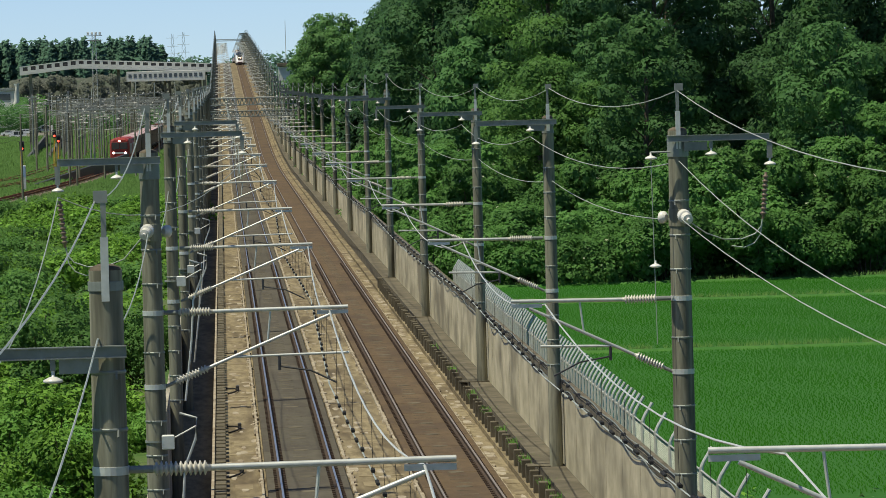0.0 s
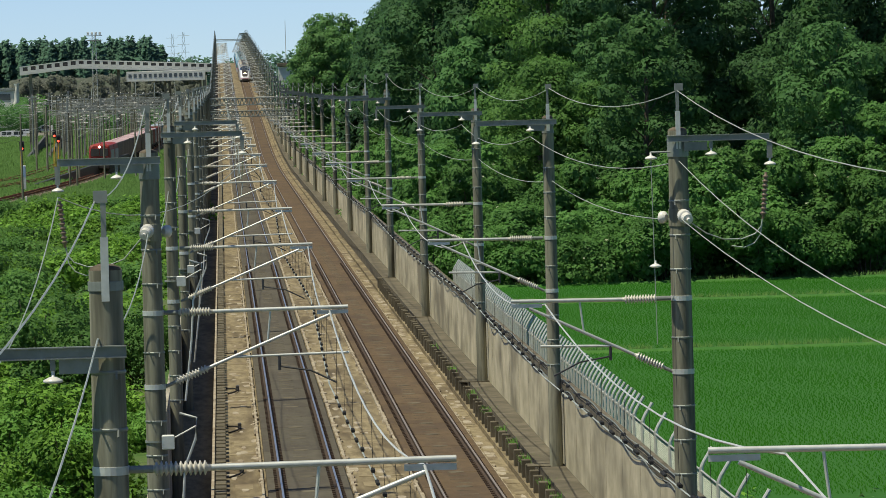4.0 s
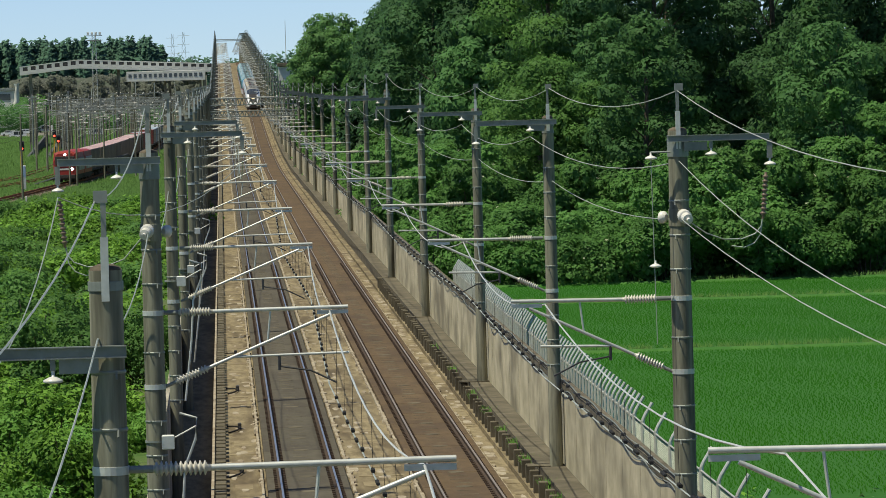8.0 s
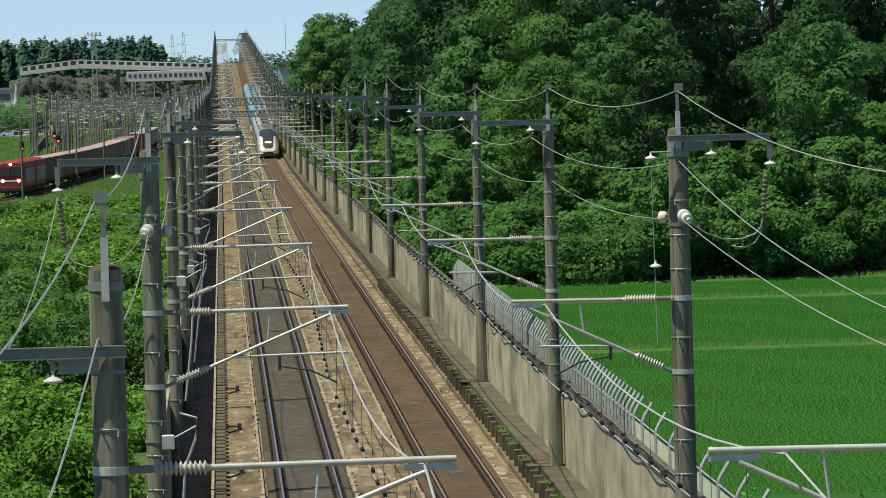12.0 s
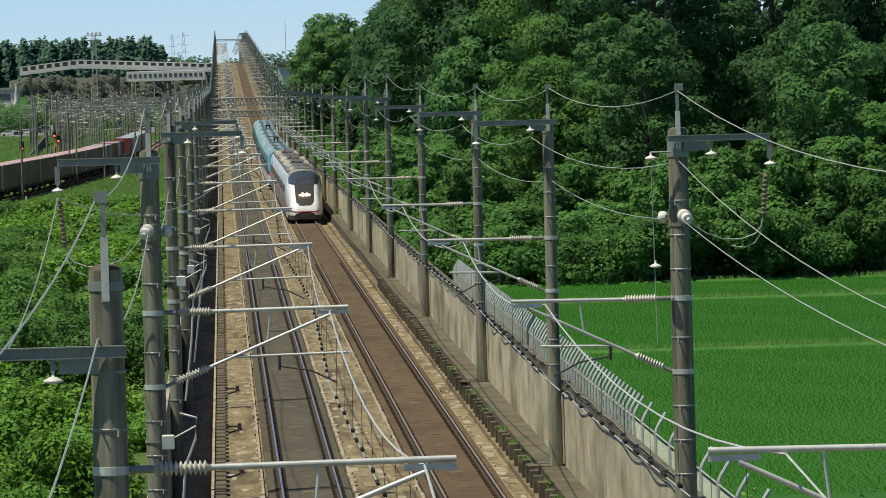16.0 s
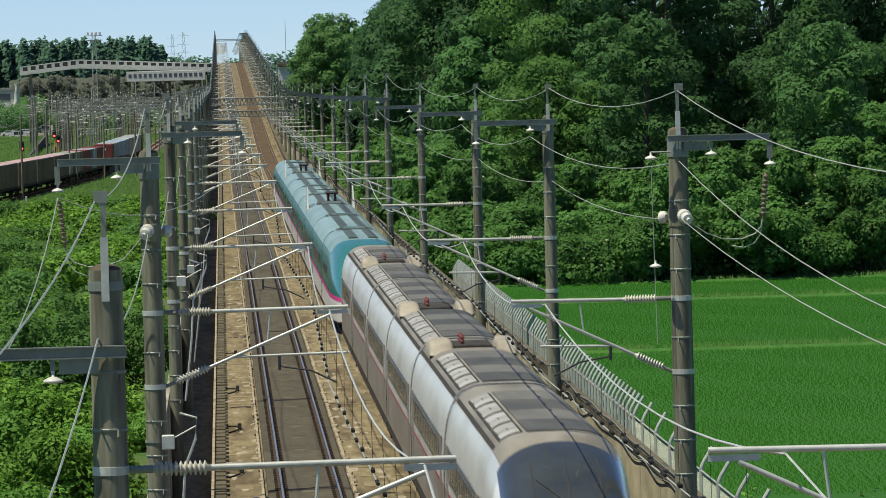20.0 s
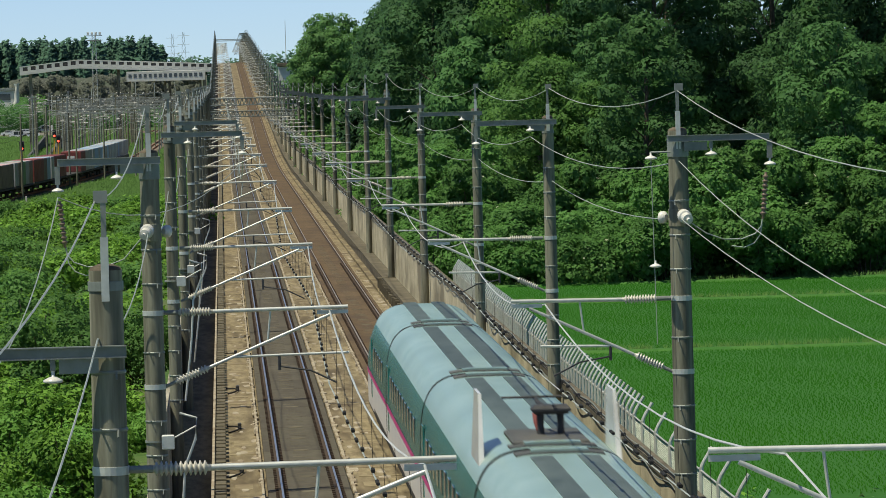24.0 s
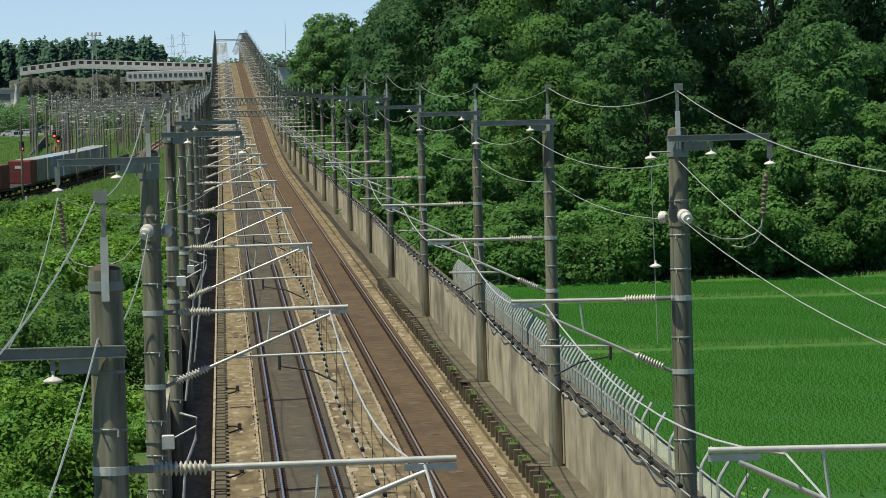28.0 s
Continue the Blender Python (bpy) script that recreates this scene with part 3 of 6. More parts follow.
def conifer(height, spread, seed, leaves, leaf_size):
    rng = np.random.default_rng(seed)
    t = thing("conifer_tree", "dark green cedar with a pointed crown", "conifer", "trees of the wood")
    tr = Mesh().turn((0, 0, -0.3), (0, 0, height * 0.97), [(0, height * 0.018), (0.5, height * 0.011), (1, 0.03)], 8)
    pts, nor = [], []
    tiers = 22
    for i in range(tiers):
        f = i / (tiers - 1)
        z = height * (0.22 + 0.78 * f)
        r = spread * (1 - f) ** 0.75 + 0.25
        m = 7 if f < 0.8 else 4
        for j in range(m):
            a = j * 2 * math.pi / m + i * 0.9 + rng.uniform(-0.25, 0.25)
            L = r * rng.uniform(0.7, 1.1)
            tr.rod((0, 0, z), (math.cos(a) * L * 0.8, math.sin(a) * L * 0.8, z - L * 0.12), 0.05, 0.015, n=4, caps=False)
            k = max(4, int(leaves * (L + 0.2) / (tiers * 5.5 * spread * 0.6)))
            u = rng.uniform(0.15, 1, k) ** 0.7
            w = rng.normal(0, 0.16, (k, 3)) * L * np.array([1, 1, 0.7])
            pts.append(np.stack([math.cos(a) * L * u, math.sin(a) * L * u, z - L * 0.18 * u * u + 0 * u], 1) + w)
            nor.append(np.tile([math.cos(a) * 0.6, math.sin(a) * 0.6, 0.7], (k, 1)))
    part("trunk", tr, BARK, t, "straight brown trunk with boughs")
    part("crown", leaf_cloud("crown", LEAF_CEDAR, np.concatenate(pts), np.concatenate(nor), leaf_size, seed, 1.3), LEAF_CEDAR, t, "dark layered needle crown")
    return t


def bush(w, h, material, seed, leaves, leaf_size, label, name="bush", blossom=0, softness=0.85, mounds=9):
    rng = np.random.default_rng(seed)
    t = thing(name, label, "bush", "bushes beside the railway")
    lobes = []
    for i in range(mounds):
        a, rr = i * 2.4, w * 0.46 * math.sqrt((i + 0.3) / mounds)
        k = w * rng.uniform(0.24, 0.4) * (9 / mounds) ** 0.6
        hh = h * rng.uniform(0.35, 0.62)
        lobes.append(((math.cos(a) * rr, math.sin(a) * rr, h * rng.uniform(0.2, 0.45 if mounds < 12 else 0.8)), (k, k, hh if mounds < 12 else k * rng.uniform(0.7, 1.1))))
    st = Mesh()
    for c, r in lobes:
        st.rod((c[0] * 0.3, c[1] * 0.3, -0.2), (c[0], c[1], c[2] + r[2] * 0.5), 0.04, 0.015, n=4, caps=False)
    part("woody_base", st, BARK, t)
    p, d = lobes_points(lobes, leaves, rng, 0.2, 0.6)
    keep = p[:, 2] > -0.1
    part("leaves", leaf_cloud("leaves", material, p[keep], d[keep] + np.array([0, 0, 0.6]), leaf_size, seed, 1.0, softness), material, t, "dense bright green leaves")
    if blossom:
        p, d = lobes_points(lobes, blossom, rng, 0.2, 0.97)
        part("blossom", leaf_cloud("blossom", LEAF_WHITE, p + d * 0.05, d + np.array([0, 0, 1.0]), leaf_size * 0.8, seed + 1), LEAF_WHITE, t, "scattered pale blossom")
    return t


used_plants = set()


def plant(src, x, y, z, turn=0.0):
    m = pose(x, y, z, 0, 0, turn)
    if src.name in used_plants:
        return copy_thing(src, m)
    used_plants.add(src.name)
    src.matrix_basis = m
    return src


rnd = random.Random(7)
oaks = [tree(15.5, 4.6, LEAF_TREE, 11, 14500, 0.225, label="broadleaf tree with a full dark green crown"),
        tree(17.5, 4.9, LEAF_TREE, 12, 14500, 0.23, label="tall broadleaf tree with a dense green crown"),
        tree(13.5, 4.2, LEAF_LIGHT, 13, 20000, 0.175, label="broadleaf tree with fresh light green foliage"),
        tree(16.5, 4.3, LEAF_TREE, 14, 14500, 0.225, 0.22, label="broadleaf tree leafy almost to the ground"),
        tree(12.0, 3.8, LEAF_LIGHT, 15, 20000, 0.17, 0.15, label="young broadleaf tree with light foliage")]
giants = [tree(23.0, 6.0, LEAF_DEEP, 16, 30000, 0.22, 0.2, label="very tall broadleaf tree with a dense crown", lobes_n=22),
          tree(25.5, 5.6, LEAF_DEEP, 17, 30000, 0.22, 0.2, label="very tall dark green broadleaf tree", lobes_n=24),
          tree(24.0, 6.5, LEAF_LIGHT, 18, 30000, 0.22, 0.15, label="very tall broadleaf tree with light foliage", lobes_n=24)]
pale_far = [tree(23.5, 6.0, LEAF_PALE, 58, 13000, 0.34, 0.12, label="tall rounded tree with pale fresh foliage", lobes_n=30), tree(21.5, 5.4, LEAF_PALE, 59, 12000, 0.33, 0.12, label="rounded tree with pale fresh foliage", lobes_n=30)]
cedars = [conifer(20.0, 3.4, 21, 7000, 0.42), conifer(17.0, 3.0, 22, 6500, 0.4)]
edge = [bush(5.0, 4.4, LEAF_VINE, 31, 12500, 0.185, "tall leafy green shrub at the wood's edge", softness=0.4, mounds=22),
        bush(5.5, 3.6, LEAF_VINE, 32, 12500, 0.18, "vine-covered shrub at the wood's edge", blossom=70, softness=0.4, mounds=22),
        bush(4.4, 5.4, LEAF_VINE, 33, 12500, 0.185, "tall leafy shrub hung with vines", softness=0.4, mounds=24),
        bush(4.6, 2.6, LEAF_VINE, 34, 9500, 0.165, "low leafy shrub beside the rice field", softness=0.4, mounds=18)]
draped = [bush(6.2, 8.0, LEAF_VINE, 35, 19000, 0.2, "tall tree draped in large-leaved vines", "vine_covered_tree", 60, 0.4, 34),
          bush(5.4, 9.4, LEAF_VINE, 36, 19000, 0.2, "slender tree smothered in vines", "vine_covered_tree", 0, 0.4, 36),
          bush(6.8, 6.6, LEAF_VINE, 37, 18500, 0.195, "broad mound of vines over a fallen tree", "vine_covered_tree", 90, 0.4, 32),
          bush(7.0, 13.0, LEAF_VINE, 38, 28000, 0.21, "high bright green tower of vines", "vine_covered_tree", 0, 0.4, 48)]
low = [bush(3.4, 2.6, LEAF_BUSH, 41, 5400, 0.14, "leafy green bush beside the viaduct", softness=0.35, mounds=20),
       bush(3.9, 3.4, LEAF_BUSH, 42, 6200, 0.145, "rounded leafy green bush", softness=0.35, mounds=20),
       bush(3.2, 1.4, LEAF_BUSH, 43, 5400, 0.13, "low spreading green bush", softness=0.35, mounds=20),
       bush(3.6, 3.9, LEAF_LIGHT, 44, 6200, 0.145, "tall bright green bush", softness=0.35, mounds=20)]
weeds = [bush(3.2, 1.3, LEAF_WEED, 48, 5500, 0.12, "low bright green weeds and grass", "weed_clump", softness=0.75, mounds=20), bush(2.8, 1.9, LEAF_WEED, 49, 5500, 0.12, "bright green weed mound", "weed_clump", softness=0.65, mounds=20)]
low_far = [bush(4.4, 1.7, LEAF_BUSH, 45, 2300, 0.25, "spreading bright green bush", softness=0.4, mounds=20), bush(5.0, 2.1, LEAF_BUSH, 46, 2600, 0.26, "rounded bright green thicket", softness=0.4, mounds=20), bush(4.6, 1.3, LEAF_LIGHT, 47, 2200, 0.24, "low green weeds and shrubs", softness=0.4, mounds=20)]

oaks_far = [tree(15.5, 4.6, LEAF_TREE, 51, 7600, 0.34, label="broadleaf tree with a full dark green crown"), tree(17.5, 4.9, LEAF_TREE, 52, 7800, 0.34, 0.2, label="tall broadleaf tree with a dense green crown"),
            tree(14.0, 4.2, LEAF_LIGHT, 53, 7400, 0.32, 0.15, label="broadleaf tree with fresh light green foliage")]
edge_far = [bush(5.0, 4.4, LEAF_LIGHT, 54, 2600, 0.38, "tall green shrub at the wood's edge"), bush(5.4, 3.8, LEAF_LIGHT, 55, 2600, 0.36, "vine-covered shrub at the wood's edge")]
giants_far = [tree(23.0, 6.0, LEAF_DEEP, 56, 13000, 0.33, 0.2, label="very tall broadleaf tree with a dense crown", lobes_n=22), tree(25.5, 5.6, LEAF_DEEP, 57, 13000, 0.33, 0.2, label="very tall dark green broadleaf tree", lobes_n=24)]
# the wood along the right of the line and behind the field
FIELD = -1.27
for y, x0, x1, step, pool in ((286, 16.3, 41, 3.6, [edge[3], edge[1], edge[0]]), (289.5, 16.6, 21, 3.2, [edge[0], edge[2]]), (290.5, 21.5, 41, 4.4, draped[:3] + [edge[2]]),
                              (296, 20.5, 42, 4.6, draped[:2] + [edge[2]]), (300, 16.5, 21, 3.4, [edge[2], draped[2]]), (312, 25.5, 44, 7.0, [oaks[0], oaks[3]]),
                              (324, 25, 47, 6.4, [oaks[0], oaks[1], oaks[3]]), (288, 16.5, 41, 2.9, [edge[3]]), (350, 26, 52, 6.0, giants[:2]), (425, 22, 62, 7.5, giants_far)):
    x = x0
    while x < x1:
        spot = rnd.choice(pool), x + rnd.uniform(-0.8, 0.8), y + rnd.uniform(-1.5, 1.5), FIELD, rnd.uniform(0, 360)
        if not (305 < y < 330 and 29 < x < 35):
            plant(*spot)
        x += step * rnd.uniform(0.8, 1.2)
for x, y, src in ((30.2, 288.5, draped[2]), (33.0, 289, draped[0]), (39.0, 294, draped[3]), (36.6, 297, draped[1]), (22.6, 350, giants[2]), (19.8, 318, oaks[2]), (23.2, 316, oaks[4]), (21.4, 330, oaks[2]),
                  (17.4, 405, giants_far[0]), (19.6, 416, giants_far[1]), (22.2, 400, giants_far[0]), (52.6, 442, giants_far[1])):
    plant(src, x, y, FIELD, x * 37)
y = 300.0
while y < 1000:
    plant(rnd.choice(edge if y < 380 else edge_far), 13.2 + rnd.uniform(-0.5, 0.8), y, FIELD, rnd.uniform(0, 360))
    if y < 340:
        plant(rnd.choice([draped[0], draped[2], edge[2]]), 16.2 + rnd.uniform(-0.6, 0.6), y + 3, FIELD, rnd.uniform(0, 360))
    if y < 440:
        plant(draped[0] if int(y) % 2 else draped[1], 14.1 + rnd.uniform(-0.4, 0.4), y + 8, FIELD, rnd.uniform(0, 360))
    if 340 <= y < 640:
        plant(rnd.choice(edge_far), 16.0 + rnd.uniform(-0.6, 0.6), y + 2, FIELD, rnd.uniform(0, 360))
        if 380 < y:
            plant(rnd.choice([oaks_far[0], oaks_far[1], giants_far[0]]), 20.5 + 0.004 * (y - 400) + rnd.uniform(-1, 1), y + 6, FIELD, rnd.uniform(0, 360))
            plant(rnd.choice(giants_far), 27.0 + rnd.uniform(-2, 2), y + 8, FIELD, rnd.uniform(0, 360))
    elif y >= 640:
        plant(rnd.choice(edge_far), 15.4 + rnd.uniform(-0.6, 0.6), y + 3, FIELD, rnd.uniform(0, 360))
        if y < 780:
            plant(oaks_far[2], 21.0 + rnd.uniform(-1, 1), y + 5, FIELD, rnd.uniform(0, 360))
    y += 7 + (y - 310) * 0.016
for x, y, src in ((15.6, 802, pale_far[0]), (17.6, 796, pale_far[0]), (19.9, 806, pale_far[0]), (14.6, 790, pale_far[1]), (18.6, 788, pale_far[1]), (21.5, 800, pale_far[1])):
    plant(src, x, y, FIELD, x * 61)
for x, y, k in ((19.6, 600, 0), (18.4, 590, 1), (20.6, 612, 0), (17.4, 575, 1), (22.0, 620, 0), (17.9, 640, 1), (19.0, 560, 0)):
    plant(cedars[k], x, y, FIELD, x * 50)
for x, y in ((20.4, 582), (22.2, 570)):
    plant(giants_far[0], x, y, FIELD, x * 40)

# bushes on the left of the line
y = 86.0
while y < 480:
    wide = 0.045 * y + 3.0
    k = max(2, int(wide / (3.1 if y < 215 else 3.9)))
    for j in range(k):
        x = -3.4 - (wide - 1.5) * (j + rnd.uniform(0.0, 1.0)) / k
        src = rnd.choice([low[0], low[2]] + weeds + weeds if y < 176 else low if y < 215 else low_far)
        plant(src, x, y + rnd.uniform(-2.5, 2.5), -1.1 - rnd.uniform(0, 0.6 if rnd.random() < 0.5 else 1.4), rnd.uniform(0, 360))
    y += 5.6 + (y - 86) * 0.03
for x, y, k in ((-7.2, 196, 3), (-8.4, 204, 1), (-9.3, 222, 3), (-6.2, 178, 3), (-7.6, 186, 1), (-10.8, 246, 3), (-11.6, 262, 1), (-9.8, 232, 1)):
    plant(low[k], x, y, -0.75, 40 * x)
for x, y, k in ((11.9, 96.5, 3), (12.1, 91.0, 1), (11.9, 101.5, 2), (12.6, 99.0, 2), (11.7, 97.0, 0), (12.3, 121.0, 2)):
    plant(low[k], x, y, -1.2, 70 * x)


# ---- high-speed train ----
SILVER = mat("train_silver", (0.66, 0.66, 0.64), (0.74, 0.74, 0.72), 1.2, 0.26, metal=0.15, stain=(0.40, 0.385, 0.345), stain_scale=0.8, stain_amount=0.5, stretch=(1, 0.25, 1), vary=0.03, spec=0.5)
TRAIN_WHITE = mat("train_white", (0.76, 0.75, 0.77), (0.82, 0.81, 0.82), 1.0, 0.25, vary=0.0, spec=0.5)
LOWER_GREY = mat("train_lower_grey", (0.24, 0.225, 0.205), (0.32, 0.30, 0.275), 1.0, 0.4, stain=(0.22, 0.165, 0.125), stain_scale=0.7, stain_amount=0.5, stretch=(1, 0.3, 1), vary=0.03)
ROOF_DARK = mat("train_roof_panel", (0.06, 0.062, 0.06), (0.1, 0.102, 0.098), 2, 0.6, stain=(0.15, 0.14, 0.12), stain_scale=0.8, stain_amount=0.45, stretch=(1, 0.4, 1), vary=0.1)
ROOF_DUST = mat("train_roof_dusty", (0.2, 0.182, 0.152), (0.31, 0.285, 0.245), 1.2, 0.5, stain=(0.10, 0.092, 0.075), stain_scale=0.7, stain_amount=0.6, stretch=(1, 0.3, 1), vary=0.05)
ROOF_MID = mat("train_roof_mid", (0.12, 0.117, 0.108), (0.185, 0.18, 0.165), 2, 0.55, stain=(0.2, 0.185, 0.16), stain_scale=0.8, stain_amount=0.5, stretch=(1, 0.3, 1), vary=0.1)
ROOF_COVER = mat("train_roof_cover", (0.33, 0.29, 0.235), (0.47, 0.42, 0.345), 1.2, 0.55, stain=(0.2, 0.17, 0.135), stain_scale=0.9, stain_amount=0.6, vary=0.06)
WINDOW_BAND = mat("train_window_band", (0.115, 0.115, 0.11), (0.16, 0.16, 0.152), 1.0, 0.3, stain=(0.19, 0.175, 0.155), stain_scale=0.6, stain_amount=0.4, stretch=(1, 0.3, 1), vary=0.05)
HATCH = mat("train_roof_hatch", (0.36, 0.355, 0.345), (0.47, 0.46, 0.445), 2, 0.5, stain=(0.2, 0.18, 0.15), stain_scale=1, stain_amount=0.6, vary=0.12)
TRAIN_GLASS = mat("train_glass", (0.035, 0.042, 0.048), (0.055, 0.063, 0.07), 0.8, 0.06, vary=0.0, spec=0.8)
NOSE_DARK = mat("train_nose_panel", (0.045, 0.04, 0.038), (0.065, 0.058, 0.052), 1.5, 0.3, vary=0.0)
CRIMSON = mat("train_crimson", (0.3, 0.02, 0.05), (0.36, 0.03, 0.065), 1.0, 0.35, vary=0.0)
PINK = mat("train_pink", (0.62, 0.04, 0.25), (0.7, 0.06, 0.3), 1.0, 0.3, vary=0.0)
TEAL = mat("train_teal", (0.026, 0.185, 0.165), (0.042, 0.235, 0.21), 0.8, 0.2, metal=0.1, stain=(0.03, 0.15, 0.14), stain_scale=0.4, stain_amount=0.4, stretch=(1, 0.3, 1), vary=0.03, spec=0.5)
# body teal paled on top: the sky's reflection is put into the colour
TEAL_SKYLIT = mat("train_teal_skylit", (0.235, 0.345, 0.31), (0.305, 0.415, 0.37), 1.2, 0.27, metal=0.0, stain=(0.175, 0.265, 0.24), stain_scale=0.6, stain_amount=0.6, stretch=(1, 0.3, 1), vary=0.04, spec=0.4)
TEAL_STRIP = mat("train_roof_strip", (0.05, 0.07, 0.067), (0.09, 0.115, 0.11), 2, 0.5, stain=(0.13, 0.16, 0.15), stain_scale=0.7, stain_amount=0.4, stretch=(1, 0.3, 1), vary=0.1)
UNDER = mat("train_underframe", (0.03, 0.028, 0.026), (0.06, 0.055, 0.05), 3, 0.8, vary=0.0)
HEADLAMP = glow("lit_headlamp", (1.0, 0.7, 0.4), 6.0)
PANTO_RED = mat("red_insulator", (0.20, 0.06, 0.055), (0.27, 0.09, 0.08), 3, 0.4, vary=0.0)


def section(w, top, low, p, q, n=72):
    """Half-ring from one lower edge over the roof to the other, evenly spaced."""
    a = np.linspace(0, math.pi, 600)
    c, s = np.cos(a), np.sin(a)
    x = -w * np.sign(c) * np.abs(c) ** (2 / p)
    z = low + (top - low) * np.abs(s) ** (2 / q)
    u = np.concatenate([[0], np.cumsum(np.hypot(np.diff(x), np.diff(z)))])
    k = np.linspace(0, u[-1], n + 1)
    return np.interp(k, u, x), np.interp(k, u, z)


def shell(parent, stations, shape, region, looks, n=72):
    """A car body along y; each face joins the part that region() names."""
    rows = []
    for y in stations:
        x, z = section(*shape(y), n=n)
        rows.append([(x[i], y, z[i]) for i in range(n + 1)])
    parts = {}
    for i in range(len(rows) - 1):
        for j in range(n):
            ids = ((i, j), (i, j + 1), (i + 1, j + 1), (i + 1, j))
            cx = sum(rows[a][b][0] for a, b in ids) / 4
            cy = sum(rows[a][b][1] for a, b in ids) / 4
            cz = sum(rows[a][b][2] for a, b in ids) / 4
            name = region(cx, cy, cz)
            me, seen = parts.setdefault(name, (Mesh(), {}))
            for a, b in ids:
                if (a, b) not in seen:
                    seen[(a, b)] = len(me.v)
                    me.v.append(rows[a][b])
            me.f.append(tuple(seen[k] for k in ids[::-1]))
    for row, flip in ((rows[0], True), (rows[-1], False)):
        me, _ = parts["skirt"]
        b = len(me.v)
        me.v += row
        me.f.append(tuple(b + (i if flip else n - i) for i in range(n + 1)))
    for name, (me, _) in parts.items():
        material, label = looks[name]
        part(name, me, material, parent, label, True)


def roof_z(x, w, top, low, p=3.8, q=5.6):
    return low + (top - low) * max(0.0, 1 - abs(x / w) ** p) ** (1 / q)


def roof_patch(x0, x1, y0, y1, w, top, low, lift, n=6):
    """A thin plate that lies on the curved roof."""
    m = Mesh()
    xs2 = [x0 + (x1 - x0) * i / n for i in range(n + 1)]
    up = [(x, roof_z(x, w, top, low) + lift) for x in xs2]
    ring = [(x0, up[0][1] - lift - 0.01)] + up + [(x1, up[-1][1] - lift - 0.01)]
    m.quadgrid([[(x, y, z) for x, z in ring] for y in (y0, y1)])
    k = len(ring)
    m.f += [tuple(range(k)), tuple(range(2 * k - 1, k - 1, -1))]
    return m


def fairing(x0, x1, y0, y1, z0, h):
    """A raised roof cover with sloping ends and rounded edges."""
    m = Mesh()
    rows = []
    for f, hh in ((0, 0.0), (0.06, 0.45), (0.16, 0.9), (0.25, 1.0), (0.8, 1.0), (0.92, 0.8), (1, 0.0)):
        y = y0 + (y1 - y0) * f
        e = 0.1 * (x1 - x0)
        rows.append([(x0, y, z0 - 0.1), (x0, y, z0 + h * hh * 0.7), (x0 + e, y, z0 + h * hh * 0.94), (x0 + 2.5 * e, y, z0 + h * hh), (x1 - 2.5 * e, y, z0 + h * hh), (x1 - e, y, z0 + h * hh * 0.94), (x1, y, z0 + h * hh * 0.7), (x1, y, z0 - 0.1)])
    m.quadgrid(rows)
    m.f = [q[::-1] for q in m.f]
    return m


def bogies(parent, length):
    for yc in (3.4, length - 3.4):
        b = Mesh().box(-1.2, 1.2, yc - 1.7, yc + 1.7, 0.36, 0.72, 0.06)
        for dy in (-1.25, 1.25):
            b.box(-1.25, 1.25, yc + dy - 0.2, yc + dy + 0.2, 0.3, 0.55, 0.04)
        bg = part("bogie", b, UNDER, parent, "dark bogie frame")
        for dy in (-1.25, 1.25):
            w = Mesh()
            for s in (-1, 1):
                w.turn((s * 0.69, yc + dy, 0.43), (s * 0.82, yc + dy, 0.43), [(0, 0.46), (0.2, 0.44), (1, 0.43)], 18)
            w.rod((-0.7, yc + dy, 0.43), (0.7, yc + dy, 0.43), 0.08, n=8)
            part("wheelset", w, UNDER, bg, "steel wheelset")


def bellows(y, w, top):
    """The closed bellows between two cars, a little smaller than their section."""
    m = Mesh().quadgrid([[(x * k, yy, 0.5 + (z - 0.22) * (k - 0.07)) for x, z in zip(*section(w, top, 0.22, 3.8, 5.6, 30))] for yy, k in ((y - 0.02, 0.95), (y + 0.12, 0.97), (y + 0.25, 0.93), (y + 0.38, 0.97), (y + 0.52, 0.95))])
    m.f = [q[::-1] for q in m.f]
    return m


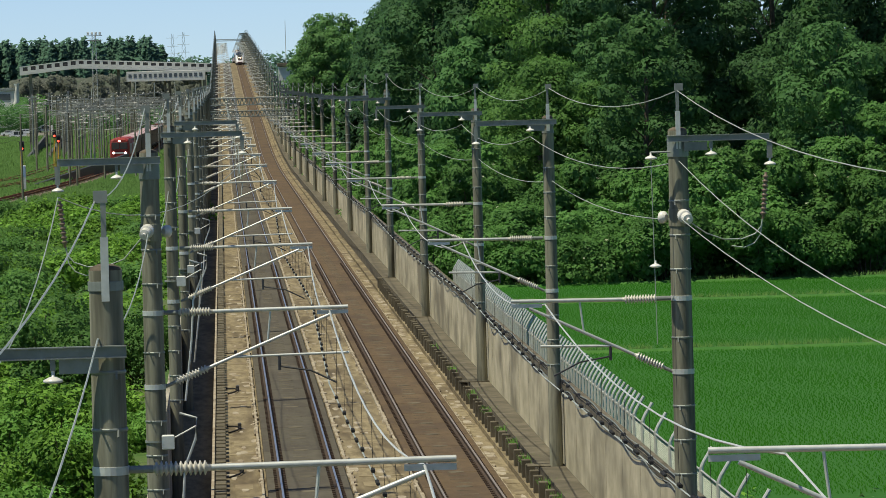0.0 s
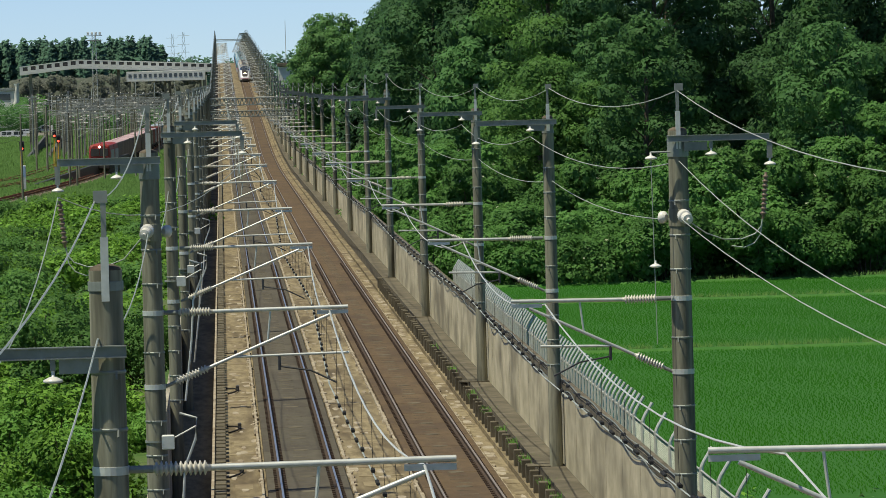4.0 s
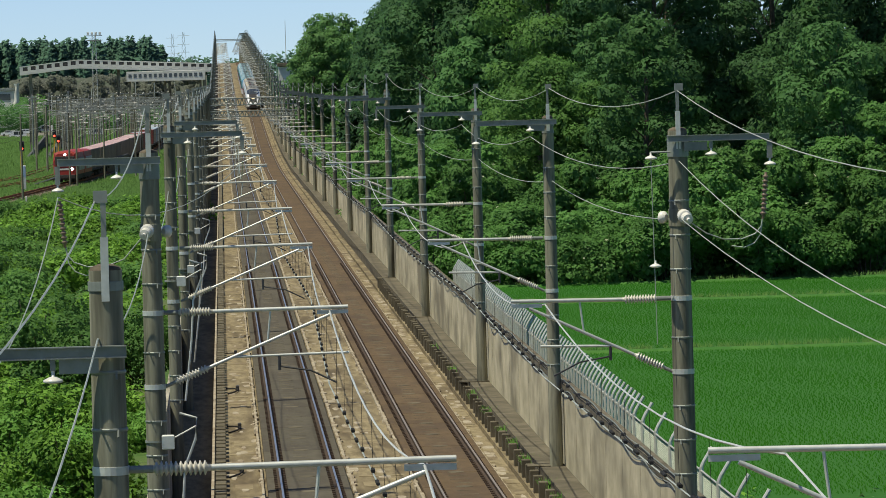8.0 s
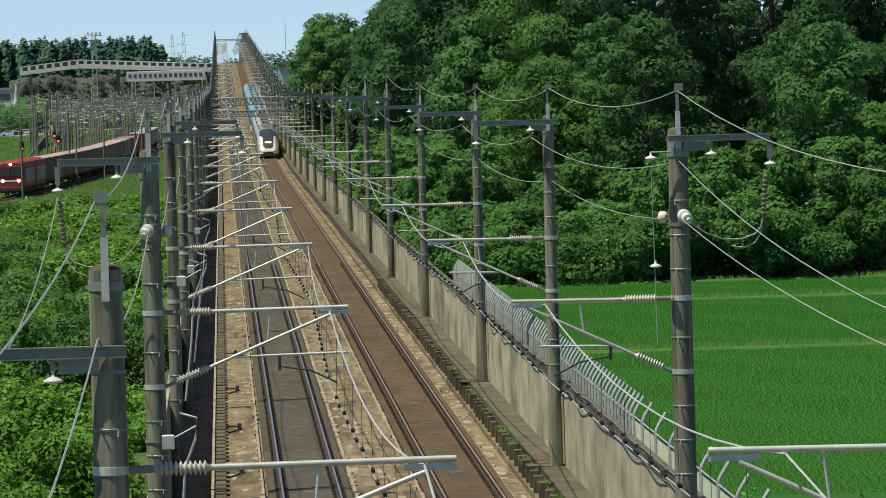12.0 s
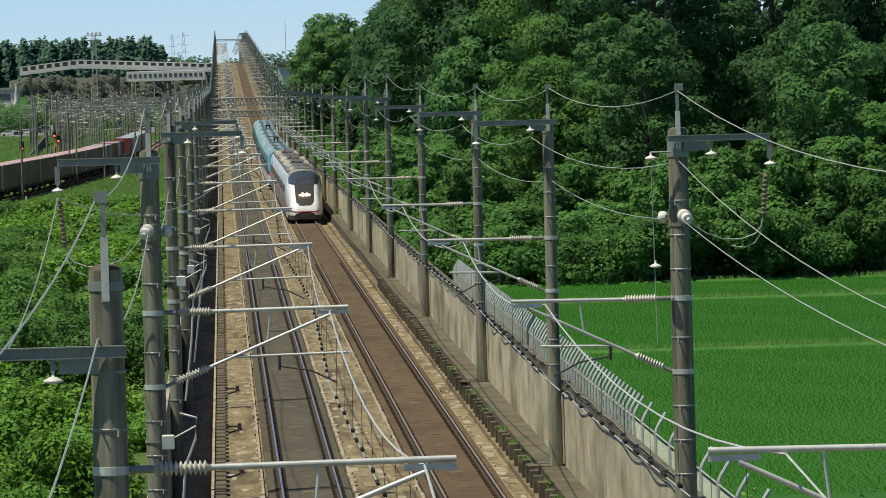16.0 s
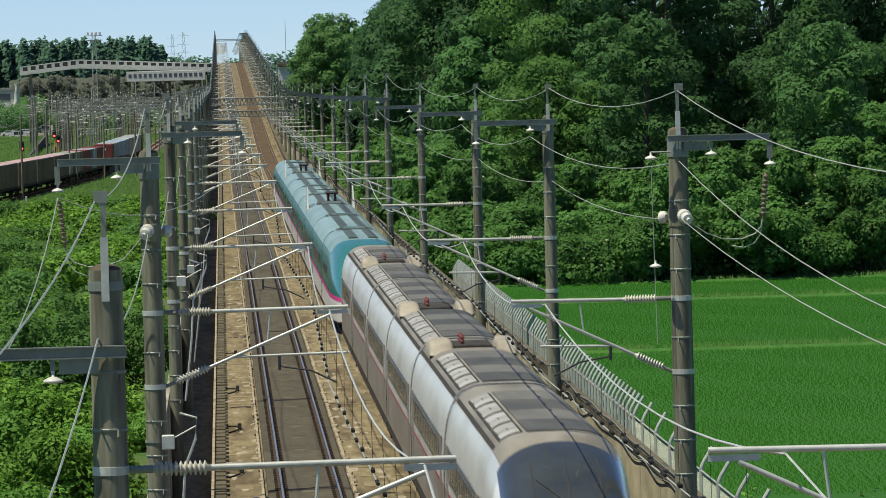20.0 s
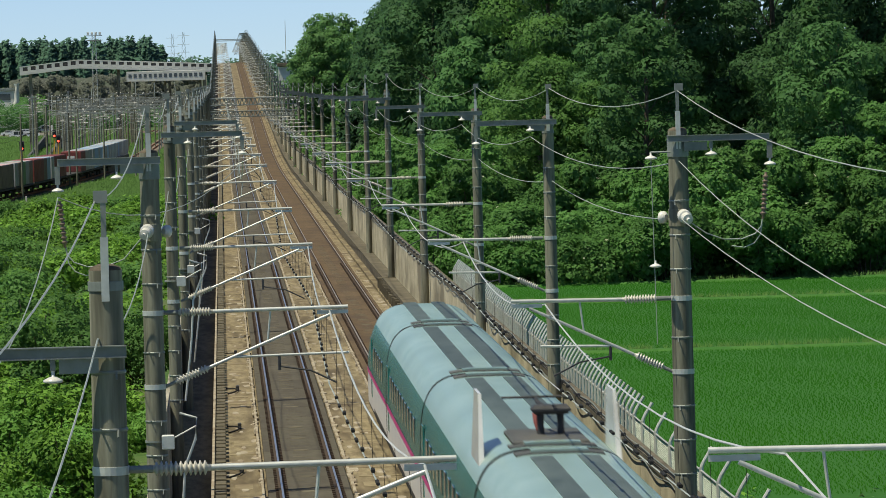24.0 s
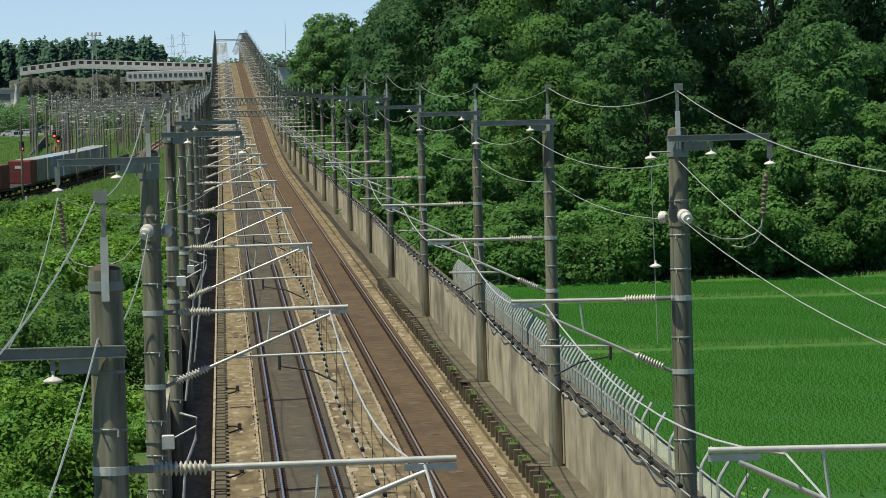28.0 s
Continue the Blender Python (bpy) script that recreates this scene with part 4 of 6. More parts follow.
def silver_car(nose, back, gear):
    """A car of the silver set. nose: 6 m streamlined end in front; back: the same behind; gear: places of raised roof covers."""
    L = 22.2 if nose or back else 19.4
    t = thing("silver_train_car", "silver high-speed %s" % ("end car with streamlined white nose" if nose or back else "train car with dusty grey roof"), "train car", "high-speed train cars")

    def away(y):
        return y if nose else (L - y if back else 99.0)

    def shape(y):
        d = away(y)
        if d > 6.3:
            return 1.47, 3.92, 0.22, 3.8, 5.6
        d = max(d, 0.0)
        k = d / 6.3
        top = 0.70 + 0.46 * min(1.0, d / 0.3) ** 0.5 + 2.76 * (1 - (1 - k) ** 1.75)
        w = 0.84 + 0.34 * min(d / 0.7, 1.0) ** 0.5 + 0.29 * k ** 1.15
        return w, top, 0.2 - 0.1 * (1 - k), 3.2 + 0.6 * k, 3.6 + 2.0 * k

    def on_nose(x, z):
        lo_d, hi_d = 0.0, 6.3
        for _ in range(26):
            mid = (lo_d + hi_d) / 2
            w, top, low, p, q = shape(mid if nose else L - mid)
            zz = low + (top - low) * max(0.0, 1 - abs(x / w) ** p) ** (1 / q)
            lo_d, hi_d = (mid, hi_d) if zz < z else (lo_d, mid)
        return hi_d

    st = sorted(set([round(6.3 * (i / 84) ** 1.25, 4) for i in range(85)] if nose or back else []))
    st = [y if nose else L - y for y in st]
    rest = [i * 0.5 for i in range(int(L * 2) + 1)] + [L]
    st = sorted(set(st + [y for y in rest if away(y) >= 6.3]))

    def band_z(d):
        return 0.70 + 0.6 * (max(d, 0.0) / 5.4) ** 0.8

    def region(x, y, z):
        d = away(y)
        if d < 6.3:
            if z < 0.3:
                return "skirt"
            if z <= band_z(d) and d < 5.4:
                return "nose_skirt"
            if d < 4.8 + 0.5 * (z < 1.5):
                return "nose_shell"
            if z > 2.9:
                return "roof" if abs(x) < 1.15 else "upper_side"
        if z < 0.42:
            return "skirt"
        if z < 1.6:
            return "lower_side"
        if z > 3.6:
            return "roof"
        return "upper_side"

    shell(t, st, shape, region, {
        "skirt": (UNDER, "dark grey skirt"), 
        "nose_shell": (TRAIN_WHITE, "glossy white nose"), "nose_skirt": (SILVER, "pale grey skirt under the nose"), "lower_side": (LOWER_GREY, "grey lower side"), "upper_side": (SILVER, "silver-white upper side"), "roof": (ROOF_DUST, "dusty beige-grey roof")})
    y0, y1 = (6.9 if nose else 0.5), (L - 6.9 if back else L - 0.5)
    a, b = 1.47, 3.92
    k = 0
    y = y0
    while y < y1 - 2.6:
        e = min(y + 3.1, y1)
        if not any(gy - 0.6 < (y + e) / 2 < gy + 4.0 for gy in gear):
            part("roof_panel", roof_patch(-0.5, 0.98, y, e - 0.07, a, b, 0.22, 0.03, 8), ROOF_DARK if k % 2 == 0 else ROOF_MID, t, "dark roof panel" if k % 2 == 0 else "")
            for hx0, hx1, hy, hl in ((-1.0, -0.62, y + 0.2, 1.0), (-0.98, -0.82, y + 1.28, 0.36), (-0.78, -0.62, y + 1.28, 0.36), (-1.0, -0.62, y + 1.72, 1.1)):
                if hy + hl < y1:
                    part("roof_hatch", roof_patch(hx0, hx1, hy, hy + hl, a, b, 0.22, 0.03, 4), HATCH, t, "pale grey roof hatch")
            part("hatch_frame", roof_patch(-1.04, -0.57, y + 0.14, y + 2.9, a, b, 0.22, 0.018, 4), UNDER, t, "dark hatch frame")
        k += 1
        y = e
    for s in (-1, 1):
        part("gutter", roof_patch(min(s * 1.12, s * 1.17), max(s * 1.12, s * 1.17), y0, y1, a, b, 0.22, 0.02, 2), UNDER, t, "dark roof gutter")
    for gy in gear:
        for x0, x1 in ((-1.12, -0.5), (0.62, 1.1)):
            part("roof_cover", fairing(x0, x1, gy, gy + 2.6, 3.76, 0.36), ROOF_COVER, t, "raised cream equipment cover", True)
        part("equipment_well", Mesh().box(-0.5, 0.5, gy + 0.3, gy + 2.5, 3.86, 4.0, 0.03), UNDER, t)
        pg = Mesh()
        for dy in (0.7, 1.3, 1.9):
            pg.turn((-0.25, gy + dy, 4.0), (-0.25, gy + dy, 4.24), [(0, 0.04), (0.3, 0.06), (0.5, 0.04), (0.7, 0.06), (1, 0.03)], 8)
        part("insulators", pg, PANTO_RED, t, "reddish pantograph insulators")
    for s in (-1, 1):
        wy = y0 + 1.9
        xw = 1.466
        part("window_band", Mesh().box(min(s * 1.43, s * 1.469), max(s * 1.43, s * 1.469), y0 + 1.4, y1 - 1.5, 1.86, 2.66, 0.012), WINDOW_BAND, t, "dark grey band round the windows")
        part("side_stripe", Mesh().box(min(s * 1.44, s * 1.474), max(s * 1.44, s * 1.474), y0 + 0.1, y1 - 0.1, 1.58, 1.64, 0.004), CRIMSON, t, "thin crimson side stripe")
        while wy < y1 - 2.0:
            part("window", Mesh().box(min(s * (xw - 0.02), s * (xw + 0.012)), max(s * (xw - 0.02), s * (xw + 0.012)), wy, wy + 0.55, 1.95, 2.55, 0.01), TRAIN_GLASS, t)
            wy += 1.02
        for dy in (y0 + 0.4, y1 - 1.3):
            part("door", Mesh().box(min(s * 1.455, s * 1.48), max(s * 1.455, s * 1.48), dy, dy + 0.8, 0.7, 2.7, 0.01), LOWER_GREY, t, "grey plug door")
    for ye in ([] if back else [L]):
        part("gangway", bellows(ye, 1.47, 3.92), UNDER, t, "dark gangway bellows")
        r2 = Mesh().quadgrid([[(x * 1.012, yy, 0.3 + (z - 0.3) * 1.008) for x, z in zip(*section(1.47, 3.92, 0.22, 3.8, 5.6, 30))] for yy in (ye - 0.14, ye + 0.0)])
        r2.f = [q[::-1] for q in r2.f]
        part("end_ring", r2, SILVER, t, "pale ring round the car end")
    if nose:
        for s in (-1, 1):
            for x, r in ((0.165, 0.15), (0.39, 0.06)):
                dd = on_nose(s * x, 2.02)
                part("headlamp", Mesh().turn((s * x, dd + 0.14, 2.02), (s * x, dd - 0.17, 2.03), [(0, r), (0.9, r), (1, r * 0.8)], 16), HEADLAMP, t, "lit warm white headlamp")
        # panels that follow the nose, drawn out in front view
        def skin(x, z, off):
            return (x, on_nose(x, z) - off, z + off * 0.4)

        m = Mesh()
        rows = []
        for i in range(33):
            z = 1.22 + (2.86 - 1.22) * i / 32
            hw = (0.68 + 0.08 * (z - 1.22) / 1.6) * (1 - 0.42 * max(0.0, 1 - (z - 1.22) / 0.36) ** 2.2)
            rows.append([skin(hw * (k / 12 - 1), z, 0.02) for k in range(25)])
        m.quadgrid(rows)
        part("nose_panel", m, NOSE_DARK, t, "black front panel round the lamps", True)
        m = Mesh()
        rows = []
        for i in range(25):
            f = i / 24
            row = []
            for k in range(41):
                x = 1.2 * math.sin(math.pi / 2 * (k / 20 - 1))
                lo = 2.76 + 0.10 * (x / 1.24) ** 4
                hi = 3.04 + 0.78 * max(0.0, 1 - abs(x / 1.245) ** 2.4) ** 0.5
                hi = min(hi, roof_z(x, 1.47, 3.92, 0.22) - 0.03)
                row.append(skin(x, lo + (hi - lo) * f, 0.03))
            rows.append(row)
        m.quadgrid(rows)
        part("windscreen", m, TRAIN_GLASS, t, "wide dark blue windscreen", True)
        def nose_band(heights, reach, off):
            """A strip that runs round the nose from one side to the other."""
            rows = []
            for height in heights:
                row = []
                for side in (-1, 1):
                    ds = [reach * (1 - i / 30) ** 1.6 for i in range(31)]
                    for d in ds if side < 0 else ds[::-1]:
                        w, top, low, p, q = shape(d)
                        z = height(d)
                        xx = w * max(0.0, 1 - min(1.0, max(0.0, (z - low) / (top - low))) ** q) ** (1 / p)
                        row.append((side * (xx + off), d - off * (d < 0.8), z))
                rows.append(row)
            return Mesh().quadgrid(rows)

        m = nose_band([lambda d, k=k: band_z(d) + k for k in (-0.01, 0.035, 0.075)], 5.4, 0.014)
        part("lower_lip", nose_band([lambda d, k=k: k for k in (0.14, 0.3, 0.47)], 3.2, 0.01), UNDER, t, "dark lower edge of the nose", True)
        part("red_band", m, CRIMSON, t, "crimson band", True)
        wp = Mesh().path([skin(0.05 - 0.6 * f, 2.82 + 0.42 * f, 0.05) for f in (0, 0.25, 0.5, 0.75, 1)], 0.018, 5)
        part("wiper", wp, DARK, t, "dark windscreen wiper")
        for xp in (-0.62, 0.04, 0.66):
            part("screen_pillar", Mesh().path([skin(xp, 2.80 + 0.72 * f, 0.03) for f in (0, 0.25, 0.5, 0.75, 1)], 0.018, 5), NOSE_DARK, t, "slim dark pillar in the windscreen")
        part("cowl_opening", Mesh().box(-0.46, 0.46, -0.03, 0.5, 0.12, 0.6, 0.06), UNDER, t, "dark coupler opening under the nose")
    bogies(t, L)
    return t, L


def teal_car(nose, back, panto):
    L = 26.0 if nose or back else 24.5
    t = thing("teal_train_car", "teal and white train car with pink stripe%s" % (" and long nose" if nose or back else ""), "train car", "high-speed train cars")
    W, TOP = 1.67, 3.65

    def away(y):
        return y if nose else (L - y if back else 99.0)

    def shape(y):
        d = away(y)
        if d > 14.0:
            return W, TOP, 0.2, 3.8, 5.6
        k = max(d, 0.0) / 14.0
        return 0.62 + 1.05 * (1 - (1 - min(k * 1.6, 1)) ** 2.4), 0.9 + 2.75 * (1 - (1 - k) ** 2.1), 0.2, 2.6 + 1.2 * k, 3.0 + 2.6 * k

    def stripe_z(d):
        return 1.32 - 0.22 * max(0.0, 1 - d / 8) ** 1.5

    st = [14.0 * (i / 56) ** 1.2 for i in range(57)] if nose or back else []
    st = [y if nose else L - y for y in st]
    st = sorted(set(round(y, 4) for y in st + [y for y in [i * 0.7 for i in range(int(L / 0.7) + 1)] + [L] if away(y) >= 14.0]))

    def region(x, y, z):
        d = away(y)
        if z < (0.26 if d < 14 else 0.4):
            return "skirt"
        line = stripe_z(d)
        if z < line:
            return "lower_side"
        # roof and shoulders take the teal with the sky reflection painted in
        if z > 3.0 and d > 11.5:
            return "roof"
        return "upper_side"

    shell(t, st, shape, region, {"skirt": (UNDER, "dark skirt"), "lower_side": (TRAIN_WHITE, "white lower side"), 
                                 "roof": (TEAL_SKYLIT, "glossy teal roof, paled by a painted sky reflection"), "upper_side": (TEAL, "glossy teal upper side")}, 140 if nose or back else 60)
    for side in (-1, 1):
        rows = []
        for yy in [0.25 + (L - 0.5) * i / 60 for i in range(61)]:
            w, top, low, p, q = shape(yy)
            zl = stripe_z(away(yy))
            if top < zl + 0.3:
                continue
            row = []
            for dz in (-0.085, 0.0, 0.085):
                f = min(1.0, (zl + dz - low) / (top - low))
                row.append((side * (w * max(0.0, 1 - f ** q) ** (1 / p) + 0.012), yy, zl + dz))
            rows.append(row)
        ps = Mesh().quadgrid(rows)
        if side < 0:
            ps.f = [q[::-1] for q in ps.f]
        part("pink_stripe", ps, PINK, t, "bright pink stripe", True)
    y0, y1 = (11.6 if nose else 1.0), (L - 11.6 if back else L - 1.0)
    for x0, x1 in ((-0.62, -0.2), (0.28, 0.7)):
        part("roof_strip", roof_patch(x0, x1, y0 + 0.8, y1 - 0.8, W, TOP, 0.2, 0.018, 4), TEAL_STRIP, t, "dark grey roof strip")
    for ye, d in ((0.0, 1), (L, -1)):
        if (nose and d == 1) or (back and d == -1):
            continue
        part("end_plate", roof_patch(-0.85, 0.85, min(ye + d * 0.35, ye + d * 1.15), max(ye + d * 0.35, ye + d * 1.15), W, TOP, 0.2, 0.03), ROOF_DARK, t, "dark roof end plate")
        part("end_cover", roof_patch(-0.55, 0.55, min(ye + d * 0.5, ye + d * 0.95), max(ye + d * 0.5, ye + d * 0.95), W, TOP, 0.2, 0.07), TEAL_SKYLIT, t)
    if not back:
        part("gangway", bellows(L, W, TOP), UNDER, t, "dark gangway bellows")
    if panto:
        for s in (-1, 1):
            m = Mesh()
            y = 1.2
            m.quadgrid([[(s * 1.42, y + a, 3.0), (s * 1.36, y + a + b, 4.6), (s * 1.30, y + a + b, 4.6), (s * 1.30, y + a, 3.0)] for a, b in ((0.0, 0.75), (3.2, -0.75))], closed=True)
            m.f += [(0, 1, 2, 3), (7, 6, 5, 4)]
            part("noise_fin", m, SILVER, t, "tall pale noise fin beside the pantograph")
        part("pantograph_base", Mesh().box(-0.75, 0.75, 0.9, 4.2, 3.6, 3.72, 0.04), ROOF_DARK, t, "dark pantograph bay")
        pg = Mesh()
        for s in (-0.2, 0.2):
            pg.turn((s + 0.1, 2.6, 3.7), (s + 0.1, 2.6, 4.12), [(0, 0.08), (0.5, 0.065), (1, 0.075)], 10)
        pg.box(-0.28, 0.5, 2.35, 2.9, 4.12, 4.3, 0.07)
        p2 = part("pantograph", pg, DARK, t, "dark folded pantograph on insulators")
        part("arm", Mesh().path([(0.1, 2.5, 4.2), (-0.1, 3.6, 4.3), (-0.1, 3.9, 4.36)], 0.04, 6).path([(-0.8, 3.9, 4.38), (0.6, 3.9, 4.38)], 0.025, 5), DARK, p2)
        part("cable_head", Mesh().turn((-0.12, 3.3, 3.75), (-0.16, 3.5, 4.15), [(0, 0.03), (0.4, 0.06), (0.8, 0.06), (1, 0.02)], 10), PANTO_RED, p2, "red insulator")
    for s in (-1, 1):
        wy = y0 + 2.2
        while wy < y1 - 2.2:
            part("window", Mesh().box(min(s * (W - 0.03), s * (W + 0.004)), max(s * (W - 0.03), s * (W + 0.004)), wy, wy + 0.75, 1.72, 2.36, 0.01), TRAIN_GLASS, t)
            wy += 1.9
        part("door", Mesh().box(min(s * (W - 0.02), s * (W + 0.008)), max(s * (W - 0.02), s * (W + 0.008)), y1 - 1.0, y1 - 0.1, 0.65, 2.55, 0.01), TEAL, t)
    bogies(t, L)
    return t, L


# the whole train: car and the distance of its front end behind the leading nose
fast_train = []
reach = 0.0
made_cars = {}
for spec in [("s", 1, 0, (), 0), ("s", 0, 0, (14.5,), 0), ("s", 0, 0, (16.0,), 1), ("s", 0, 0, (), 0), ("s", 0, 0, (15.0,), 2), ("s", 0, 1, (), 0),
             ("t", 1, 0, 0), ("t", 0, 0, 0), ("t", 0, 0, 0), ("t", 0, 0, 1), ("t", 0, 0, 0), ("t", 0, 0, 0), ("t", 0, 0, 0), ("t", 0, 0, 1), ("t", 0, 0, 0), ("t", 0, 1, 0)]:
    if spec in made_cars:
        src, L = made_cars[spec]
        car = copy_thing(src, pose(0, 0, 0))
    else:
        car, L = silver_car(spec[1], spec[2], spec[3]) if spec[0] == "s" else teal_car(spec[1], spec[2], spec[3])
        made_cars[spec] = (car, L)
    fast_train.append((car, reach, L))
    reach += L + 0.5


# ---- freight train ----
FREIGHT = [(-200.0, -66.0), (200.0, -42.3), (300.0, -36.4), (450.0, -27.6), (534.0, -22.6), (570.0, -20.45), (600.0, -18.85), (630.0, -17.4), (660.0, -16.45), (694.0, -15.7), (726.0, -15.1), (780.0, -14.3), (900.0, -13.0), (1300.0, -11.0), (1600.0, -10.0)]
fx = np.array([p[0] for p in FREIGHT])
fz = np.array([p[1] for p in FREIGHT])
fine = np.linspace(-200, 1600, 1801)
line = np.interp(fine, fx, fz)
for _ in range(3):
    line = np.convolve(np.pad(line, 12, mode="edge"), np.ones(25) / 25, "valid")
line[:40] = np.interp(fine[:40], fx, fz)
line[-40:] = np.interp(fine[-40:], fx, fz)
FRAIL = -0.62


def on_freight(y):
    return float(np.interp(y, fine, line))


LOCO_RED = mat("loco_red", (0.27, 0.028, 0.022), (0.34, 0.045, 0.035), 1.5, 0.5, stain=(0.16, 0.03, 0.025), stain_scale=0.6, stain_amount=0.4, vary=0.0)
LOCO_LAMP = glow("lit_loco_lamp", (1.0, 0.95, 0.85), 9.0)
LOCO_WHITE = mat("loco_white", (0.6, 0.58, 0.55), (0.7, 0.68, 0.65), 2, 0.5, vary=0.0)
BOX = {"brown": mat("container_brown", (0.12, 0.092, 0.078), (0.18, 0.142, 0.122), 1.5, 0.6, stain=(0.2, 0.15, 0.13), stain_scale=0.7, stain_amount=0.6, vary=0.18),
       "red": mat("container_red", (0.15, 0.035, 0.033), (0.2, 0.05, 0.045), 1.5, 0.6, stain=(0.16, 0.05, 0.05), stain_scale=0.7, stain_amount=0.6, vary=0.15),
       "grey": mat("container_grey", (0.3, 0.32, 0.33), (0.4, 0.42, 0.43), 1.5, 0.6, stain=(0.22, 0.2, 0.18), stain_scale=0.7, stain_amount=0.6, vary=0.15),
       "blue": mat("container_blue", (0.22, 0.33, 0.47), (0.3, 0.42, 0.56), 1.5, 0.6, vary=0.15),
       "green": mat("container_green", (0.1, 0.22, 0.1), (0.14, 0.28, 0.13), 1.5, 0.6, vary=0.1)}
PINK_ROOF = mat("container_pale_roof", (0.42, 0.28, 0.29), (0.54, 0.38, 0.39), 1.5, 0.6, stain=(0.3, 0.2, 0.2), stain_scale=0.6, stain_amount=0.6, vary=0.1)


def locomotive():
    t = thing("freight_locomotive", "red electric freight locomotive with lit headlamps", "locomotive")
    for y0, y1 in ((0.0, 12.0), (12.6, 24.6)):
        b = Mesh()
        rows = []
        for y, e in ((y0, 0.25), (y0 + 0.35, 0.0), (y1 - 0.35, 0.0), (y1, 0.25)):
            rows.append([(-1.4 + e * 0.6, y, 0.95), (-1.45 + e * 0.6, y, 2.6), (-1.3 + e, y, 3.55 - e), (-0.8, y, 3.75 - e), (0.8, y, 3.75 - e), (1.3 - e, y, 3.55 - e), (1.45 - e * 0.6, y, 2.6), (1.4 - e * 0.6, y, 0.95)])
        b.quadgrid(rows, closed=True)
        b.f = [q[::-1] for q in b.f]
        b.f += [tuple(range(8)), tuple(range(31, 23, -1))]
        part("body", b, LOCO_RED, t, "red body shell")
        part("side_panel", Mesh().box(-1.47, 1.47, y0 + 2.2, y1 - 0.4, 1.4, 2.9, 0.05), BOX["grey"], t, "grey side panel")
        part("underframe", Mesh().box(-1.3, 1.3, y0 + 0.2, y1 - 0.2, 0.35, 0.97, 0.05), UNDER, t)
        for yc in (y0 + 2.6, y1 - 2.6):
            w = Mesh()
            for dy in (-1.2, 1.2):
                for s in (-1, 1):
                    w.turn((s * 0.6, yc + dy, 0.5), (s * 0.75, yc + dy, 0.5), [(0, 0.5), (1, 0.47)], 14)
            part("wheels", w, UNDER, t)
    for s in (-1, 1):
        part("windscreen", Mesh().box(s * 0.6 - 0.56, s * 0.6 + 0.56, -0.12, 0.1, 2.15, 3.15, 0.03), NOSE_DARK, t, "dark windscreen")
        part("headlamp", Mesh().turn((s * 0.85, 0.02, 1.62), (s * 0.85, -0.08, 1.62), [(0, 0.16), (0.8, 0.16), (1, 0.1)], 12), LOCO_LAMP, t, "lit headlamp")
    part("headlamp", Mesh().turn((0, 0.1, 3.36), (0, -0.1, 3.36), [(0, 0.15), (0.8, 0.15), (1, 0.1)], 12), LOCO_LAMP, t, "lit roof headlamp")
    part("white_band", Mesh().box(-1.1, 1.1, -0.03, 0.05, 1.5, 1.72, 0.02), LOCO_WHITE, t, "white front band")
    part("buffer_beam", Mesh().box(-1.2, 1.2, -0.15, 0.3, 0.5, 0.95, 0.05), UNDER, t)
    pg = Mesh().path([(0, 4, 3.7), (0, 2.8, 4.3), (0, 4.0, 4.75)], 0.04, 5).path([(-0.8, 4, 4.76), (0.8, 4, 4.76)], 0.03, 5)
    part("pantograph", pg, DARK, t, "dark pantograph")
    return t


def wagon(colours):
    t = thing("container_wagon", "flat freight wagon carrying %s containers" % (" and ".join(sorted(set(c for c in colours if c != "none"))) or "no"), "freight wagon", "freight wagons")
    d = Mesh().box(-1.3, 1.3, 0.3, 19.9, 0.9, 1.12, 0.03)
    d.box(-0.35, 0.35, 0.0, 20.3, 0.62, 0.92)
    part("deck", d, UNDER, t, "dark steel wagon deck")
    for yc in (3.0, 17.2):
        w = Mesh().box(-1.15, 1.15, yc - 1.4, yc + 1.4, 0.5, 0.75, 0.04)
        for dy in (-0.95, 0.95):
            for s in (-1, 1):
                w.turn((s * 0.6, yc + dy, 0.43), (s * 0.75, yc + dy, 0.43), [(0, 0.43), (1, 0.4)], 14)
        part("bogie", w, UNDER, t)
    for i, c in enumerate(colours):
        if c == "none":
            continue
        y0 = 0.45 + i * 3.9
        b = Mesh().box(-1.22, 1.22, y0, y0 + 3.72, 1.13, 3.55, 0.04)
        ribs = [(-1.25 if k % 2 else -1.22, y0 + 0.1 + (k // 2 + (0.5 if k % 2 else 0.0)) * 0.5) for k in range(14)]
        for s in (-1, 1):
            b.quadgrid([[(s * (0.005 - x), yy, 1.2) for x, yy in ribs], [(s * (0.005 - x), yy, 3.45) for x, yy in ribs]])
        bx = part("container", b, BOX[c], t, "ribbed %s container" % c)
        part("roof", Mesh().box(-1.2, 1.2, y0 + 0.03, y0 + 3.69, 3.551, 3.6, 0.015), PINK_ROOF if c in ("brown",) else BOX[c], bx, "sun-faded roof")
        if c == "red":
            part("emblem", Mesh().box(-0.45, 0.45, y0 - 0.012, y0 + 0.02, 2.75, 3.05, 0.005), LOCO_WHITE, bx, "pale emblem shape")
    return t


